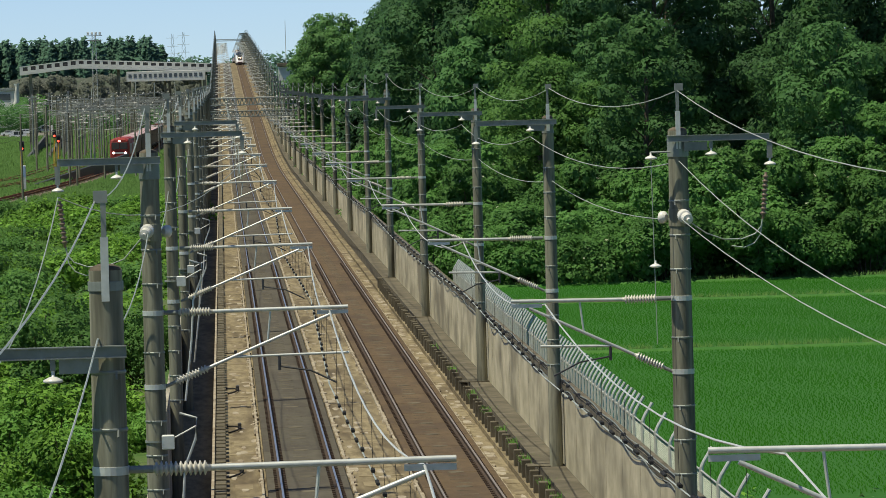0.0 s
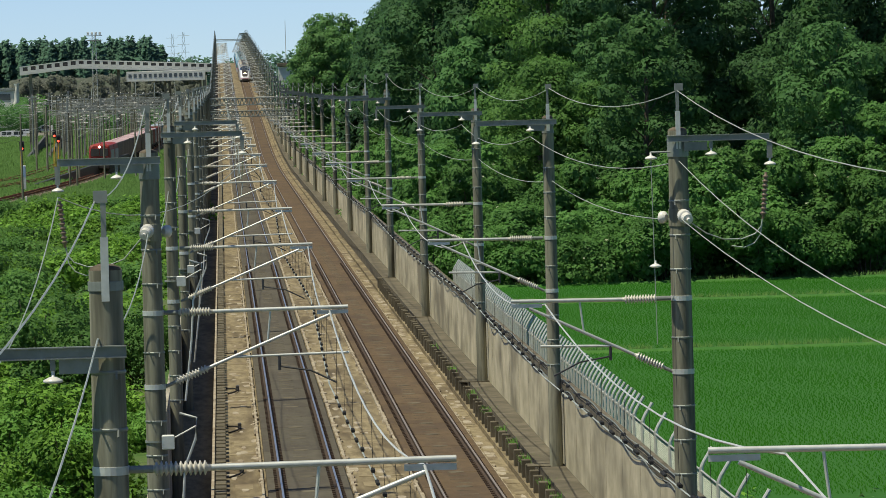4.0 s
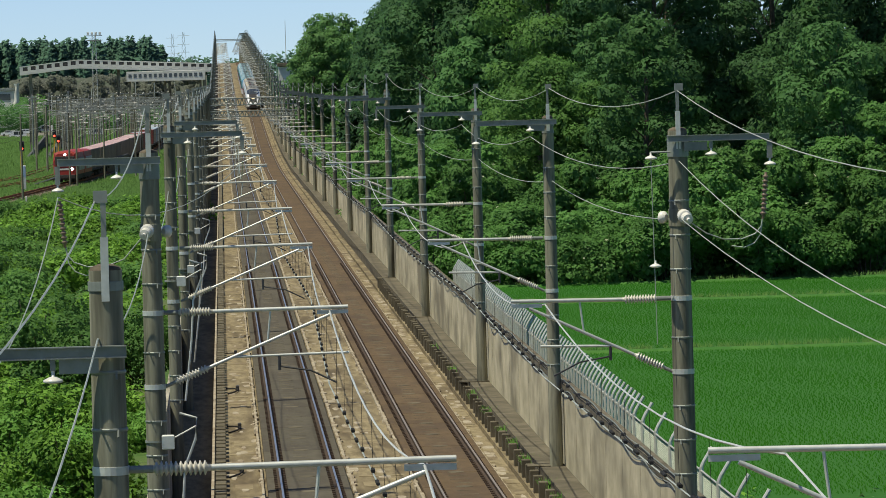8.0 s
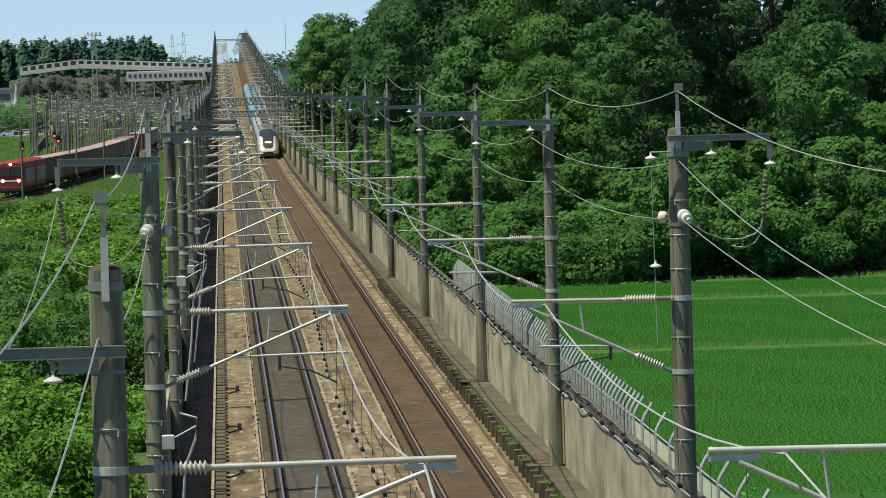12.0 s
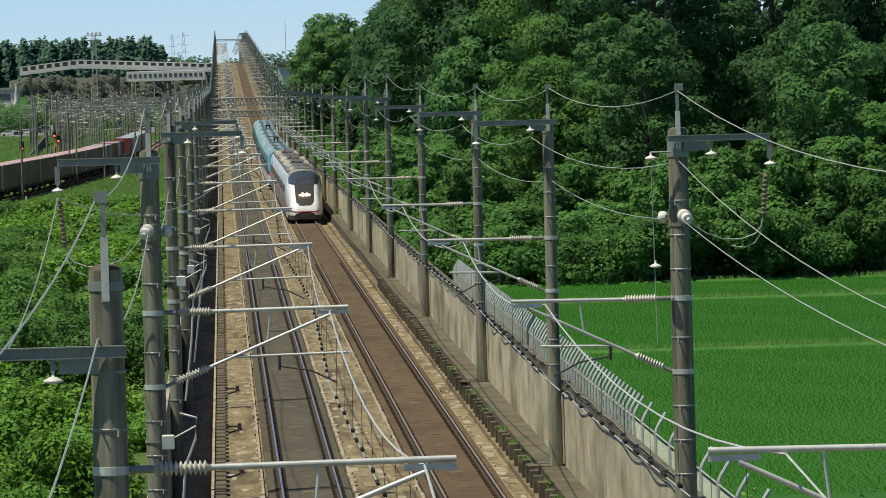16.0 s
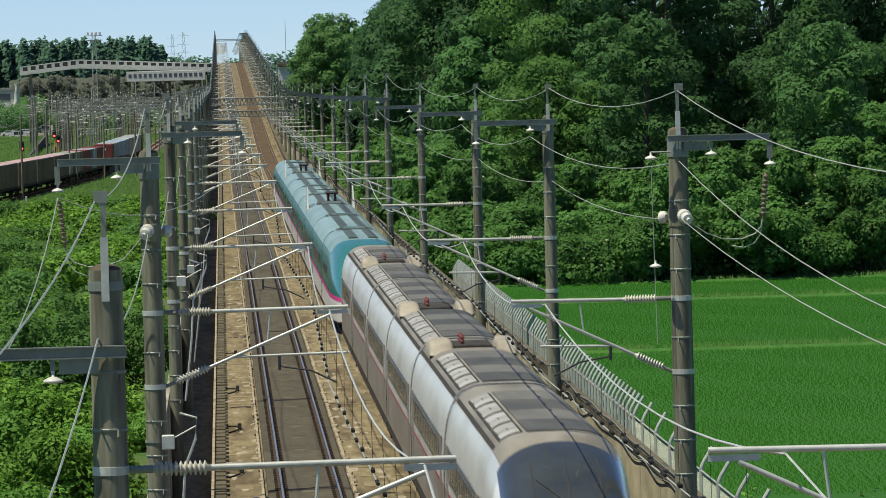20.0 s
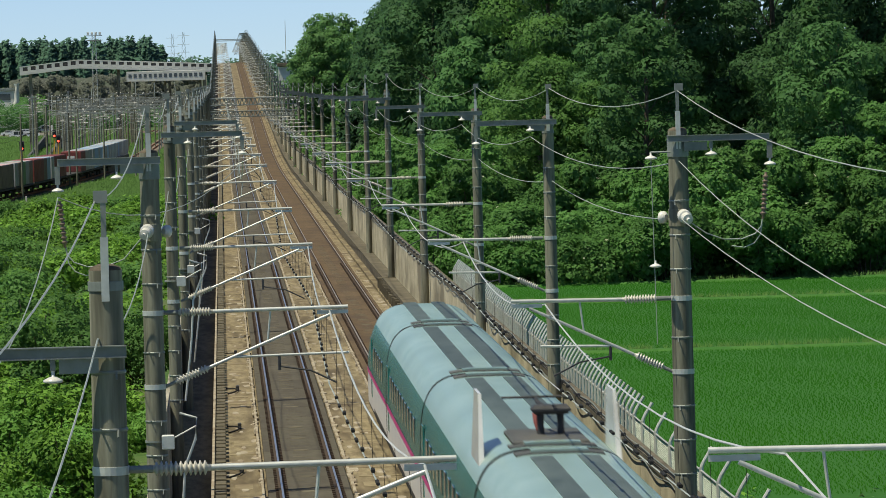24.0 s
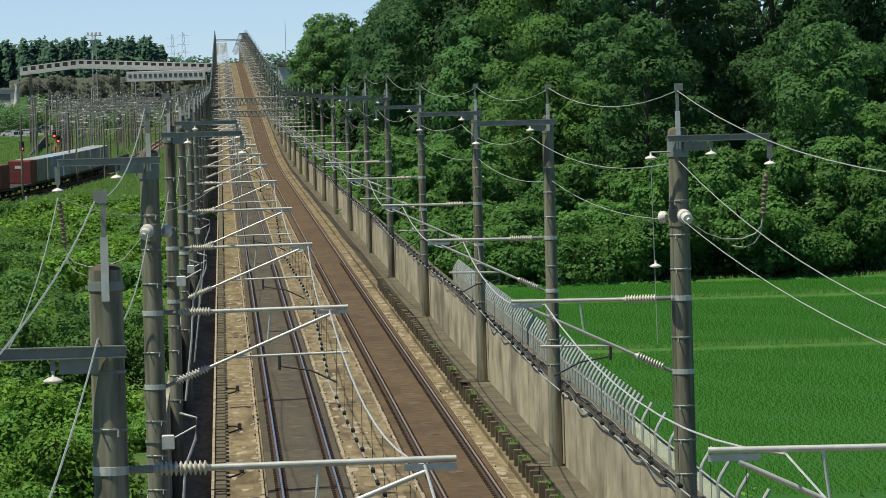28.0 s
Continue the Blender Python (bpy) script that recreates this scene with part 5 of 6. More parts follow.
freight = [(locomotive(), 0.0)]
loads = [("brown",) * 5] * 8 + [("grey", "brown", "green", "grey", "brown"), ("red", "red", "red", "brown", "blue"), ("grey", "red", "red", "red", "red"), ("none",) * 5,
         ("red", "red", "grey", "grey", "grey"), ("grey", "blue", "blue", "grey", "blue"), ("blue", "grey", "grey", "blue", "grey"), ("grey",) * 5, ("grey", "blue", "grey", "grey", "grey"), ("grey",) * 5]
made_w = {}
for i, c in enumerate(loads):
    w = copy_thing(made_w[c], pose(0, 0, 0)) if c in made_w else wagon(c)
    made_w.setdefault(c, w)
    freight.append((w, 25.4 + 20.6 * i))


# ---- rice field ----
rng = np.random.default_rng(5)
paddy = Mesh()
paddy.quadgrid([[(x, y, -1.21 + 0.02 * math.sin(x * 0.7 + y * 0.3)) for x in np.linspace(12.7, 62, 30)] for y in np.linspace(60, 284, 60)])
paddy.f = [q[::-1] for q in paddy.f]
solid("rice_field", paddy, PADDY, "bright green flooded rice field beside the line", "field", "structure")
px, py = np.meshgrid(np.arange(12.9, 40, 0.19), np.arange(140, 283, 0.27))
px, py = px.ravel() + rng.normal(0, 0.05, px.size), py.ravel() + rng.normal(0, 0.08, py.size)
keep = (px > py * 0.0565 - 0.5) & (px < py * 0.142) & (np.abs(py - 214) > 0.4) & (np.abs(py - 261) > 0.4)
px, py = px[keep], py[keep]


def tufts(name, material, x, y, z, height, seed, label, kind="stuff", width=0.035, blades=4):
    """Many upright blades in tufts, one mesh."""
    r = np.random.default_rng(seed)
    n = len(x) * blades
    bx, by, bz = np.repeat(x, blades), np.repeat(y, blades), np.repeat(z, blades)
    a = r.uniform(0.12, 0.88, n) * math.pi
    h = height * r.uniform(0.65, 1.2, n)
    lean = h * r.uniform(0.3, 0.8, n)
    v = np.empty((n, 3, 3))
    v[:, 0] = np.stack([bx - np.sin(a) * width, by + np.cos(a) * width, bz], 1)
    v[:, 1] = np.stack([bx + np.sin(a) * width, by - np.cos(a) * width, bz], 1)
    v[:, 2] = np.stack([bx + np.cos(a) * lean, by + np.sin(a) * lean, bz + h], 1)
    me = bpy.data.meshes.new(name)
    me.vertices.add(n * 3)
    me.vertices.foreach_set("co", v.reshape(-1))
    me.loops.add(n * 3)
    me.loops.foreach_set("vertex_index", np.arange(n * 3, dtype=np.int32))
    me.polygons.add(n)
    me.polygons.foreach_set("loop_start", np.arange(0, n * 3, 3, dtype=np.int32))
    me.polygons.foreach_set("loop_total", np.full(n, 3, dtype=np.int32))
    me.materials.append(material)
    me.polygons.foreach_set("use_smooth", np.ones(n, dtype=bool))
    me.update(calc_edges=True)
    up = np.stack([-np.cos(a) * 0.6 + r.normal(0, 0.4, n), -np.sin(a) * 0.6, np.full(n, 0.8)], 1)
    me.normals_split_custom_set_from_vertices(np.repeat(up / np.linalg.norm(up, axis=1)[:, None], 3, axis=0))
    return tagged(new(name, me), label, "plants", "", kind)


tufts("rice_plants", LEAF_RICE, px, py, np.full(px.size, -1.21), 0.085, 6, "dense rows of young green rice plants", width=0.016, blades=3)
lx, ly, lz = [], [], []
for yc in (214.0, 261.0, 283.0):
    b = Mesh()
    b.quadgrid([[(x, yc - 0.45, -1.24), (x, yc - 0.2, -1.08), (x, yc + 0.2, -1.08), (x, yc + 0.45, -1.24)] for x in np.linspace(12.7, 62, 40)])
    solid("field_levee", b, LEVEE, "low grassy levee across the rice field", "levee", "structure")
    k = 500
    lx.append(rng.uniform(12.7, 44, k)), ly.append(yc + rng.uniform(-0.1, 0.3, k)), lz.append(np.full(k, -1.22))
k = 5200
gy = rng.uniform(95, 300, k)
lx.append(rng.uniform(10.6, 13.0, k)), ly.append(gy), lz.append(np.full(k, -0.1) - np.clip((lx[-1] - 11) * 0.7, 0, 1.1))
tufts("verge_grass", LEAF_LEVEE, np.concatenate(lx), np.concatenate(ly), np.concatenate(lz), 0.36, 8, "pale green grass on levees and verge", width=0.03)

# ---- chain and picket fence beyond the wall ----
FX = 10.4
fence = thing("security_fence", "galvanised security fence with outward-cranked posts", "fence")


def fence_post(name_label):
    m = Mesh().rod((0, 0, 0), (0, 0, 1.78), 0.055, n=8)
    m.path([(0, 0, 1.72), (0.015, 0, 1.8), (0.06, 0, 1.9), (0.26, 0, 2.22)], 0.045, 8)
    return m.data("post", GALV)


post_me = fence_post("")
bar_me = Mesh().box(-0.02, 0.02, 0, 2.4, -0.03, 0.03, 0.006).data("rail_bar", GALV)
FENCE_MESH = mat("fence_mesh_wire", (0.42, 0.46, 0.40), (0.52, 0.55, 0.48), 4, 0.6, metal=0.3, vary=0.0)
y = 128.0
while y < 228:
    part("post", post_me, GALV, fence, at=pose(FX, y, 0.28))
    for zz in (0.5, 1.95):
        part("rail_bar", bar_me, GALV, fence, at=pose(FX, y, zz))
    part("post", post_me, GALV, fence, at=pose(FX, y + 1.2, 0.28))
    y += 2.4
near_posts = [60.0 + 3.85 * i for i in range(18)]
for y in near_posts:
    part("post", post_me, GALV, fence, at=pose(FX, y, 0.28))
part("top_wire", Mesh().rod((FX, 60, 1.98), (FX, 128, 1.98), 0.022, n=6), GALV, fence, "pale top rail")
net = Mesh()
for i in range(0, 1100):
    a = 90.0 + (i * 0.09 if i < 430 else 38.7 + (i - 430) * 0.34)
    if a > 227.8:
        break
    net.rod((FX + 0.02, a, 0.3), (FX + 0.02, min(a + 1.65, 228), 1.97), 0.0036 if i < 430 else 0.003, n=3, caps=False)
    net.rod((FX + 0.02, a, 1.97), (FX + 0.02, min(a + 1.65, 228), 0.3), 0.0036 if i < 430 else 0.003, n=3, caps=False)
tagged(part("chain_link", net, FENCE_MESH, fence, "grey chain-link netting"), kind="stuff")

# ---- along the wall: cables and conduits ----
r9 = random.Random(9)
for x, z, rad, material, nm, lb, wob, drop in ((8.9, 2.66, 0.014, DARKWIRE, "wall_cable", "black cable clipped along the wall top", 0.01, 0.03),
                                               (8.9, 2.46, 0.015, STEEL, "wall_conduit", "grey wavy cable conduit along the wall", 0.06, 0.10),
                                               (9.02, 2.59, 0.016, STEEL, "wall_conduit", "grey conduit lying on the wall coping", 0.04, 0.0)):
    pts = []
    y = 70.0
    k = 0
    while y < 560:
        ph = x * 40
        pts.append((x + wob * 0.4 * math.sin(y * 0.9 + ph), y, z + wob * math.sin(y * 0.55 + ph) * math.sin(y * 0.21) - drop * (0.5 - 0.5 * math.cos(2 * math.pi * (y - 84.0) / 5.8))))
        y += 0.7 if y < 260 else 3.0
    solid(nm, Mesh().path(pts, rad, 6), material, lb, "cable", "", "cables along the wall", True)
clip_me = Mesh().box(-0.05, 0.06, -0.03, 0.03, -0.06, 0.02, 0.01).path([(0.0, 0, 0.0), (-0.06, 0, -0.05), (-0.06, 0, -0.2), (0.02, 0, -0.26)], 0.009, 5).data("bracket", DARK)
clips = thing("cable_brackets", "row of dark cable brackets on the wall top", "cable brackets")
y = 84.0
while y < 330:
    part("bracket", clip_me, DARK, clips, at=pose(8.9, y, 2.66))
    y += 3.6

# ---- blocks on the walkway's edge and the left cable trough ----
block_me = Mesh().box(-0.12, 0.12, -0.16, 0.16, -0.358, 0.29, 0.02).data("block", WALK)
y = 99.0
while y < 264:
    part("block", block_me, WALK, walkway, "" if y > 100 else "square concrete block post", at=pose(8.09 + r9.uniform(-0.02, 0.02), y, r9.uniform(-0.02, 0.015)))
    y += 1.75 if r9.random() < 0.55 else 2.3
for y, w in ((134.0, 0.9), (171.8, 0.9), (219.3, 0.9), (263.3, 0.9)):
    part("cross_slab", Mesh().box(7.94, 8.95, y - 0.6, y - 0.05, 0.331, 0.365, 0.01), WALK, walkway)
trough = thing("cable_trough", "concrete cable trough with open slots", "cable trough")
lid_me = Mesh().box(-0.46, -0.15, -0.45, 0.45, -0.358, -0.12, 0.02).data("lid", WALK)
for i in range(150):
    part("lid", lid_me, WALK, trough, at=pose(0, 100 + i * 1.55, r9.uniform(-0.01, 0.01)))
tl = Mesh()
prism(tl, -0.46, -0.15, -0.358, -0.13, [332.0, 450.0] + [575.0 + 24 * i for i in range(0, 66)])
part("far_trough", tl, WALK, trough)
prism(tp := Mesh(), 7.93, 8.26, -0.357, -0.2)
part("gutter", tp, DECK, walkway, "shallow drain beside the walkway")

# fastenings and patches
fs = Mesh()
for cx in (LEFT, RIGHT):
    for s in (-0.7525, 0.7525):
        y = 112.0
        while y < 300:
            fs.box(cx + s - 0.17, cx + s - 0.08, y - 0.07, y + 0.07, -0.186, -0.148)
            fs.box(cx + s + 0.08, cx + s + 0.17, y - 0.07, y + 0.07, -0.186, -0.148)
            y += 0.625
solid("rail_fastenings", fs, RAIL_RUST, "rusty rail fastenings along both tracks", "rail fastenings", "stuff")
PATCH = mat("worn_concrete", (0.18, 0.142, 0.08), (0.30, 0.245, 0.15), 3.0, 0.92, bump=0.3, stain=(0.15, 0.11, 0.07), stain_scale=1.0, stain_amount=0.7, stretch=(1, 0.7, 1), vary=0.0)
pt = Mesh()
for x0, x1 in ((-0.1, 0.76), (3.42, 4.94), (7.47, 7.92)):
    y = 104.0
    while y < 520:
        d = r9.uniform(0.7, 2.6)
        if r9.random() < (0.24 if x0 < 7 else 0.6):
            a, b = x0 + r9.uniform(0, 0.25) * (x1 - x0), x1 - r9.uniform(0, 0.25) * (x1 - x0)
            pt.box(a, b, y, y + d - r9.uniform(0.1, 0.35), -0.361, -0.361 + r9.uniform(0.005, 0.014), 0.003)
        y += d


def splat(mesh, x, y, rx, ry, z, h, r):
    """An irregular flat blob with a low edge."""
    n = 9
    ring = [(rx * (0.6 + 0.5 * r.random()) * math.cos(2 * math.pi * i / n), ry * (0.6 + 0.5 * r.random()) * math.sin(2 * math.pi * i / n)) for i in range(n)]
    base = len(mesh.v)
    mesh.v += [(x + a * 1.08, y + b * 1.08, z) for a, b in ring] + [(x + a, y + b, z + h) for a, b in ring]
    mesh.f += [(base + i, base + (i + 1) % n, base + n + (i + 1) % n, base + n + i) for i in range(n)] + [tuple(base + n + i for i in range(n))]


sp = Mesh()
for x0, x1, count in ((-0.05, 0.75, 90), (3.45, 4.95, 150), (7.5, 7.9, 130)):
    for _ in range(count):
        splat(sp, r9.uniform(x0, x1), 104 + 220 * r9.random() ** 1.5, r9.uniform(0.05, 0.2), r9.uniform(0.2, 0.85), -0.361, r9.uniform(0.012, 0.022), r9)
for x in (0.82, 3.36, 5.06, 7.45):
    for _ in range(110 if x > 7 else 260):
        splat(sp, x + r9.uniform(-0.07, 0.07), 104 + 230 * r9.random() ** 1.4, r9.uniform(0.02, 0.075), r9.uniform(0.12, 0.6), -0.361, r9.uniform(0.06, 0.1) if x < 3 or x > 5 and x < 7 else r9.uniform(0.04, 0.06), r9)
tagged(new("mortar_splashes", sp.data("mortar_splashes", GROUT)), "crumbled pale mortar and splashes along the track bed", "mortar", "", "stuff")
solid("deck_patches", pt, PATCH, "worn concrete pads and spilled mortar on the deck", "deck patches", "stuff")
for y in (128.0, 143.0, 161.0, 181.0, 205.0):
    c = thing("signal_cable", "black track cable loop with a small terminal on the deck", "cable", "cable loops")
    part("cable_run", Mesh().path([(-0.1, y + 1.5, -0.33), (0.2, y + 0.9, -0.3), (0.32, y, -0.28), (0.22, y - 0.9, -0.3), (-0.05, y - 1.6, -0.33)], 0.028, 6), DARKWIRE, c, "", True)
    part("terminal", Mesh().box(0.24, 0.36, y + 0.3, y + 0.62, -0.36, -0.16, 0.02), DARK, c)

# small gear on the left masts: pale boxes and cable tails
for i, (y, z) in enumerate(((96.0, 4.0), (133.5, 5.6), (171.5, 4.5), (219.0, 4.4))):
    bx = thing("junction_box", "pale grey junction box strapped to a mast", "junction box", "boxes on the masts")
    part("box", Mesh().box(XL + 0.1, XL + 0.34, y - 0.42, y - 0.24, z - 0.14, z + 0.14, 0.02), GALV, bx)
    part("strap", Mesh().turn((XL, y, z - 0.02), (XL, y, z + 0.02), [(0, 0.225), (1, 0.225)], 18), STEEL, bx)
    cb = thing("mast_cable", "grey cable bent round brackets beside a mast", "cable", "cables on the masts")
    x = XL + 0.55
    part("tail", Mesh().path([(x - 0.1, y - 0.3, z + 0.55), (x + 0.22, y - 0.3, z + 0.45), (x + 0.2, y - 0.3, z + 0.05), (x - 0.02, y - 0.3, z - 0.5), (x - 0.1, y - 0.3, z - 1.6), (x - 0.3, y - 0.25, z - 3.2)], 0.03, 6), GALV, cb, "", True)
    part("bracket_arm", Mesh().rod((XL + 0.2, y - 0.2, z), (x + 0.22, y - 0.3, z + 0.3), 0.018, n=6), GALV, cb)

# ---- freight line and yard tracks ----
RUSTY_BALLAST = mat("rusty_ballast", (0.13, 0.10, 0.08), (0.24, 0.19, 0.15), 7.0, 0.95, bump=0.6, stain=(0.16, 0.11, 0.075), stain_scale=0.5, stain_amount=0.6, vary=0.0)


def yard_track(name, pts, label):
    t = thing(name, label, "railway track")
    tagged(t, kind="structure")
    b = Mesh().quadgrid([[(x - 1.9, y, -1.16), (x - 1.25, y, FRAIL - 0.25), (x + 1.25, y, FRAIL - 0.25), (x + 1.9, y, -1.16)] for x, y in pts])
    b.f = [q[::-1] for q in b.f]
    part("ballast", b, RUSTY_BALLAST, t, "brown stone ballast")
    for s in (-0.57, 0.57):
        m = Mesh().quadgrid([[(x + s - 0.035, y, FRAIL - 0.26), (x + s - 0.035, y, FRAIL), (x + s + 0.035, y, FRAIL), (x + s + 0.035, y, FRAIL - 0.26)] for x, y in pts])
        m.f = [q[::-1] for q in m.f]
        part("rail", m, RUST, t, "rusty rail")
    sl = Mesh()
    for (x, y), (x1, y1) in zip(pts, pts[1:]):
        if not 470 < y < 760:
            continue
        k = int((y1 - y) / 0.75)
        for j in range(k):
            f = j / k
            sl.box(x + (x1 - x) * f - 1.05, x + (x1 - x) * f + 1.05, y + (y1 - y) * f - 0.12, y + (y1 - y) * f + 0.12, FRAIL - 0.26, FRAIL - 0.19)
    if sl.v:
        tagged(part("sleepers", sl, BARK, t, "dark sleepers"), kind="stuff")
    return t


yard_track("freight_track", [(on_freight(y), y) for y in range(150, 1500, 12)], "curving freight track on brown ballast")
yard_track("yard_track", [(on_freight(y) - 5.5 - max(0, 640 - y) * 0.035, y) for y in range(540, 1300, 20)], "yard track on brown ballast")
yard_track("yard_track", [(on_freight(y) - 10.0 - max(0, 640 - y) * 0.05, y) for y in range(600, 1300, 20)], "yard track on brown ballast")
yard_track("yard_track", [(on_freight(y) + 4.6 - max(0, 900 - y) * 0.001, y) for y in range(700, 1300, 20)], "yard track on brown ballast")

solid("yard_ground", Mesh().quadgrid([[(x, y, -1.13) for x in (-3.0, -0.034 * y)] for y in (690, 760, 850, 950, 1050, 1180)]), GRAVEL, "grey-brown gravel of the freight yard", "ground", "structure")

# ---- yard poles, portals, wires ----
def yard_pole(x, y, h, arm=0.0, label="slim concrete pole in the yard", steel=False):
    t = thing("yard_pole", label, "pole", "poles in the yard", pose(x, y, -1.2))
    part("shaft", Mesh().turn((0, 0, 0), (0, 0, h), [(0, 0.125), (1, 0.085)], 8), STEEL if steel else POLE, t, "", True)
    if arm:
        part("arm", Mesh().rod((0, 0, h - 1.6), (arm, 0, h - 1.5), 0.05, n=6), STEEL, t)
        part("brace", Mesh().rod((0, 0, h - 2.6), (arm * 0.8, 0, h - 1.55), 0.035, n=6), STEEL, t)
        part("insulator", insulator((arm * 0.12, 0, h - 1.58), (arm * 0.32, 0, h - 1.56), 0.1, 5, 8), PORCELAIN, t, "white insulator")
        part("cross_arm", Mesh().box(-0.8, 0.8, -0.06, 0.06, h - 0.35, h - 0.22), STEEL, t)
        for s in (-0.7, 0.7):
            part("top_insulator", bell((s, 0, h + 0.02)), PORCELAIN, t)
    return t


for x, y, h in ((-20.9, 521, 9.4), (-18.2, 595, 9.0), (-17.2, 590, 8.6), (-14.7, 622, 8.2), (-26.0, 700, 9.0)):
    yard_pole(x, y, h, 2.4 if x > -18 else 0.0, "tall weathered pole beside the freight track")
ry = random.Random(4)
for i in range(16):
    y = 640 + 30 * i
    for x0 in (-24.5, -20.5, -17.8, -10.8, -7.0):
        if ry.random() < 0.82 and (y > 850 or 391 + x0 * 8.834 / y * 1000 > 118):
            yard_pole(x0 + ry.uniform(-0.6, 0.6) - (0.012 * (y - 640) if x0 < -20 else 0), y + ry.uniform(-6, 6), ry.uniform(8.4, 10.4), ry.choice((2.6, -2.6, 2.2)), "catenary pole in the freight yard", ry.random() < 0.3)
for i in range(70):
    y = ry.uniform(780, 1180)
    yard_pole((ry.uniform(60, 372) - 784) / 8834 * y + 0.0436 * y, y, ry.uniform(8.0, 11.0), ry.choice((2.6, -2.6, 2.0)), "slim catenary pole deep in the freight yard", i % 3 == 0)
for i, (y, xa, xb, z) in enumerate(((700, -24.5, -8.0, 7.2), (760, -25, -7.5, 7.4), (830, -27, -7.0, 7.6), (900, -28, -6.5, 7.8), (960, -29, -6.5, 8.0))):
    t = thing("yard_portal", "lattice steel portal spanning the yard tracks", "portal", "portals in the yard")
    b = Mesh()
    b.rod((xa, y, z + 0.4), (xb, y, z + 0.4), 0.06, n=5)
    b.rod((xa, y, z - 0.2), (xb, y, z - 0.2), 0.06, n=5)
    x, k = xa, 0
    while x < xb - 0.6:
        b.rod((x, y, z - 0.2 if k % 2 else z + 0.4), (x + 0.6, y, z + 0.4 if k % 2 else z - 0.2), 0.03, n=4, caps=False)
        x, k = x + 0.6, k + 1
    part("girder", b, STEEL, t, "pale lattice girder")
    for x in (xa, xb):
        part("leg", Mesh().rod((x, y, -1.2), (x, y, z + 0.9), 0.15, n=8), POLE, t)
    x = xa + 2
    while x < xb - 1:
        part("hanger", Mesh().rod((x, y, z - 0.2), (x, y, z - 1.1), 0.035, n=5), STEEL, t)
        part("insulator", insulator((x, y, z - 1.0), (x + 0.5, y, z - 1.0), 0.11, 4, 8), PORCELAIN, t, "white insulator")
        x += 2.6
for j, x0 in enumerate((-33, -29.5, -26, -22.4, -19.5, -16.2, -14.2, -12.0, -9.0, -6.5)):
    for z in (4.9, 6.1) if j % 2 else (5.0, 6.3, 7.9):
        hung([(x0 + ry.uniform(-0.3, 0.3) - max(0.0, 700 - y) * 0.03, y, z + ry.uniform(-0.1, 0.1)) for y in range(560, 1120, 56)], 0.5, 0.016, DARKWIRE if z < 5.5 else WIRE, "yard_wire", "overhead wire above the freight yard", 5, 3, "yard wires")


# lattice portals over the main line
for y in (562.0,):
    t = thing("line_portal", "lattice steel portal spanning both main tracks", "portal", "portals over the line")
    for z0, h in ((8.3, 0.75), (7.0, 0.6)):
        b = Mesh()
        for dz in (0, h):
            b.rod((XL, y, z0 + dz + grade(y)), (XR, y, z0 + dz + grade(y)), 0.07, n=5)
        x, k = XL, 0
        while x < XR - 0.3:
            b.rod((x, y, z0 + (h if k % 2 else 0) + grade(y)), (x + 0.25, y, z0 + (0 if k % 2 else h) + grade(y)), 0.055, n=4, caps=False)
            x, k = x + 0.25, k + 1
        part("girder", b, STEEL, t, "grey lattice girder")

t = thing("line_portal", "steel portal spanning both main tracks far along the line", "portal", "portals over the line")
y = min(SPAN, key=lambda v: abs(v - 1606))
b = Mesh()
for dz in (0, 0.5):
    b.rod((XL, y, 7.2 + dz + grade(y)), (XR, y, 7.2 + dz + grade(y)), 0.09, n=5)
for k in range(29):
    b.rod((XL + 0.35 * k, y, 7.2 + 0.5 * (k % 2) + grade(y)), (XL + 0.35 * k + 0.35, y, 7.7 - 0.5 * (k % 2) + grade(y)), 0.05, n=4, caps=False)
part("girder", b, STEEL, t, "grey lattice girder")

# jumpers and strings of insulators on the two nearest full masts
for s, xm in ((-1, XL), (1, XR)):
    t = thing("insulator_string", "hanging string of ribbed insulators with a looped jumper cable", "insulator string", "jumpers on the masts")
    xo = xm + s * 1.72
    zt = 9.28 if s < 0 else 9.46
    part("string", insulator((xo, 95.73, zt - 0.6), (xo - 0.08 * s, 95.73, zt - 1.5), 0.06, 9, 10), BROWN_GLAZE, t, "brown ribbed insulators", True)
    part("jumper", Mesh().path([(xo - 0.09 * s, 95.73, zt - 1.5), (xo - 0.12 * s, 95.72, zt - 1.64), (xo - 0.24 * s, 95.7, zt - 1.78), (xo - 0.5 * s, 95.65, zt - 1.87), (xo - 0.85 * s, 95.6, zt - 1.87), (xo - 1.2 * s, 95.53, zt - 1.74), (xm + 0.1 * s, 95.48, 8.02)], 0.013, 6), WIRE, t, "", True)
    part("loop_tail", Mesh().path([(xo - 0.1 * s, 95.73, zt - 1.6), (xo - 0.14 * s, 95.72, zt - 1.8), (xo - 0.26 * s, 95.7, zt - 1.96), (xo - 0.46 * s, 95.7, zt - 2.04), (xo - 0.7 * s, 95.7, zt - 2.0)], 0.012, 6), WIRE, t, "", True)
t = thing("hanging_insulator", "small bell insulator with a long drop wire", "insulator", "jumpers on the masts")
part("bracket", Mesh().rod((8.6, 95.7, 9.3), (8.22, 95.7, 9.3), 0.022, n=6), STEEL, t)
part("bell", bell((8.22, 95.7, 9.3)), PORCELAIN, t, "white porcelain bell", True)
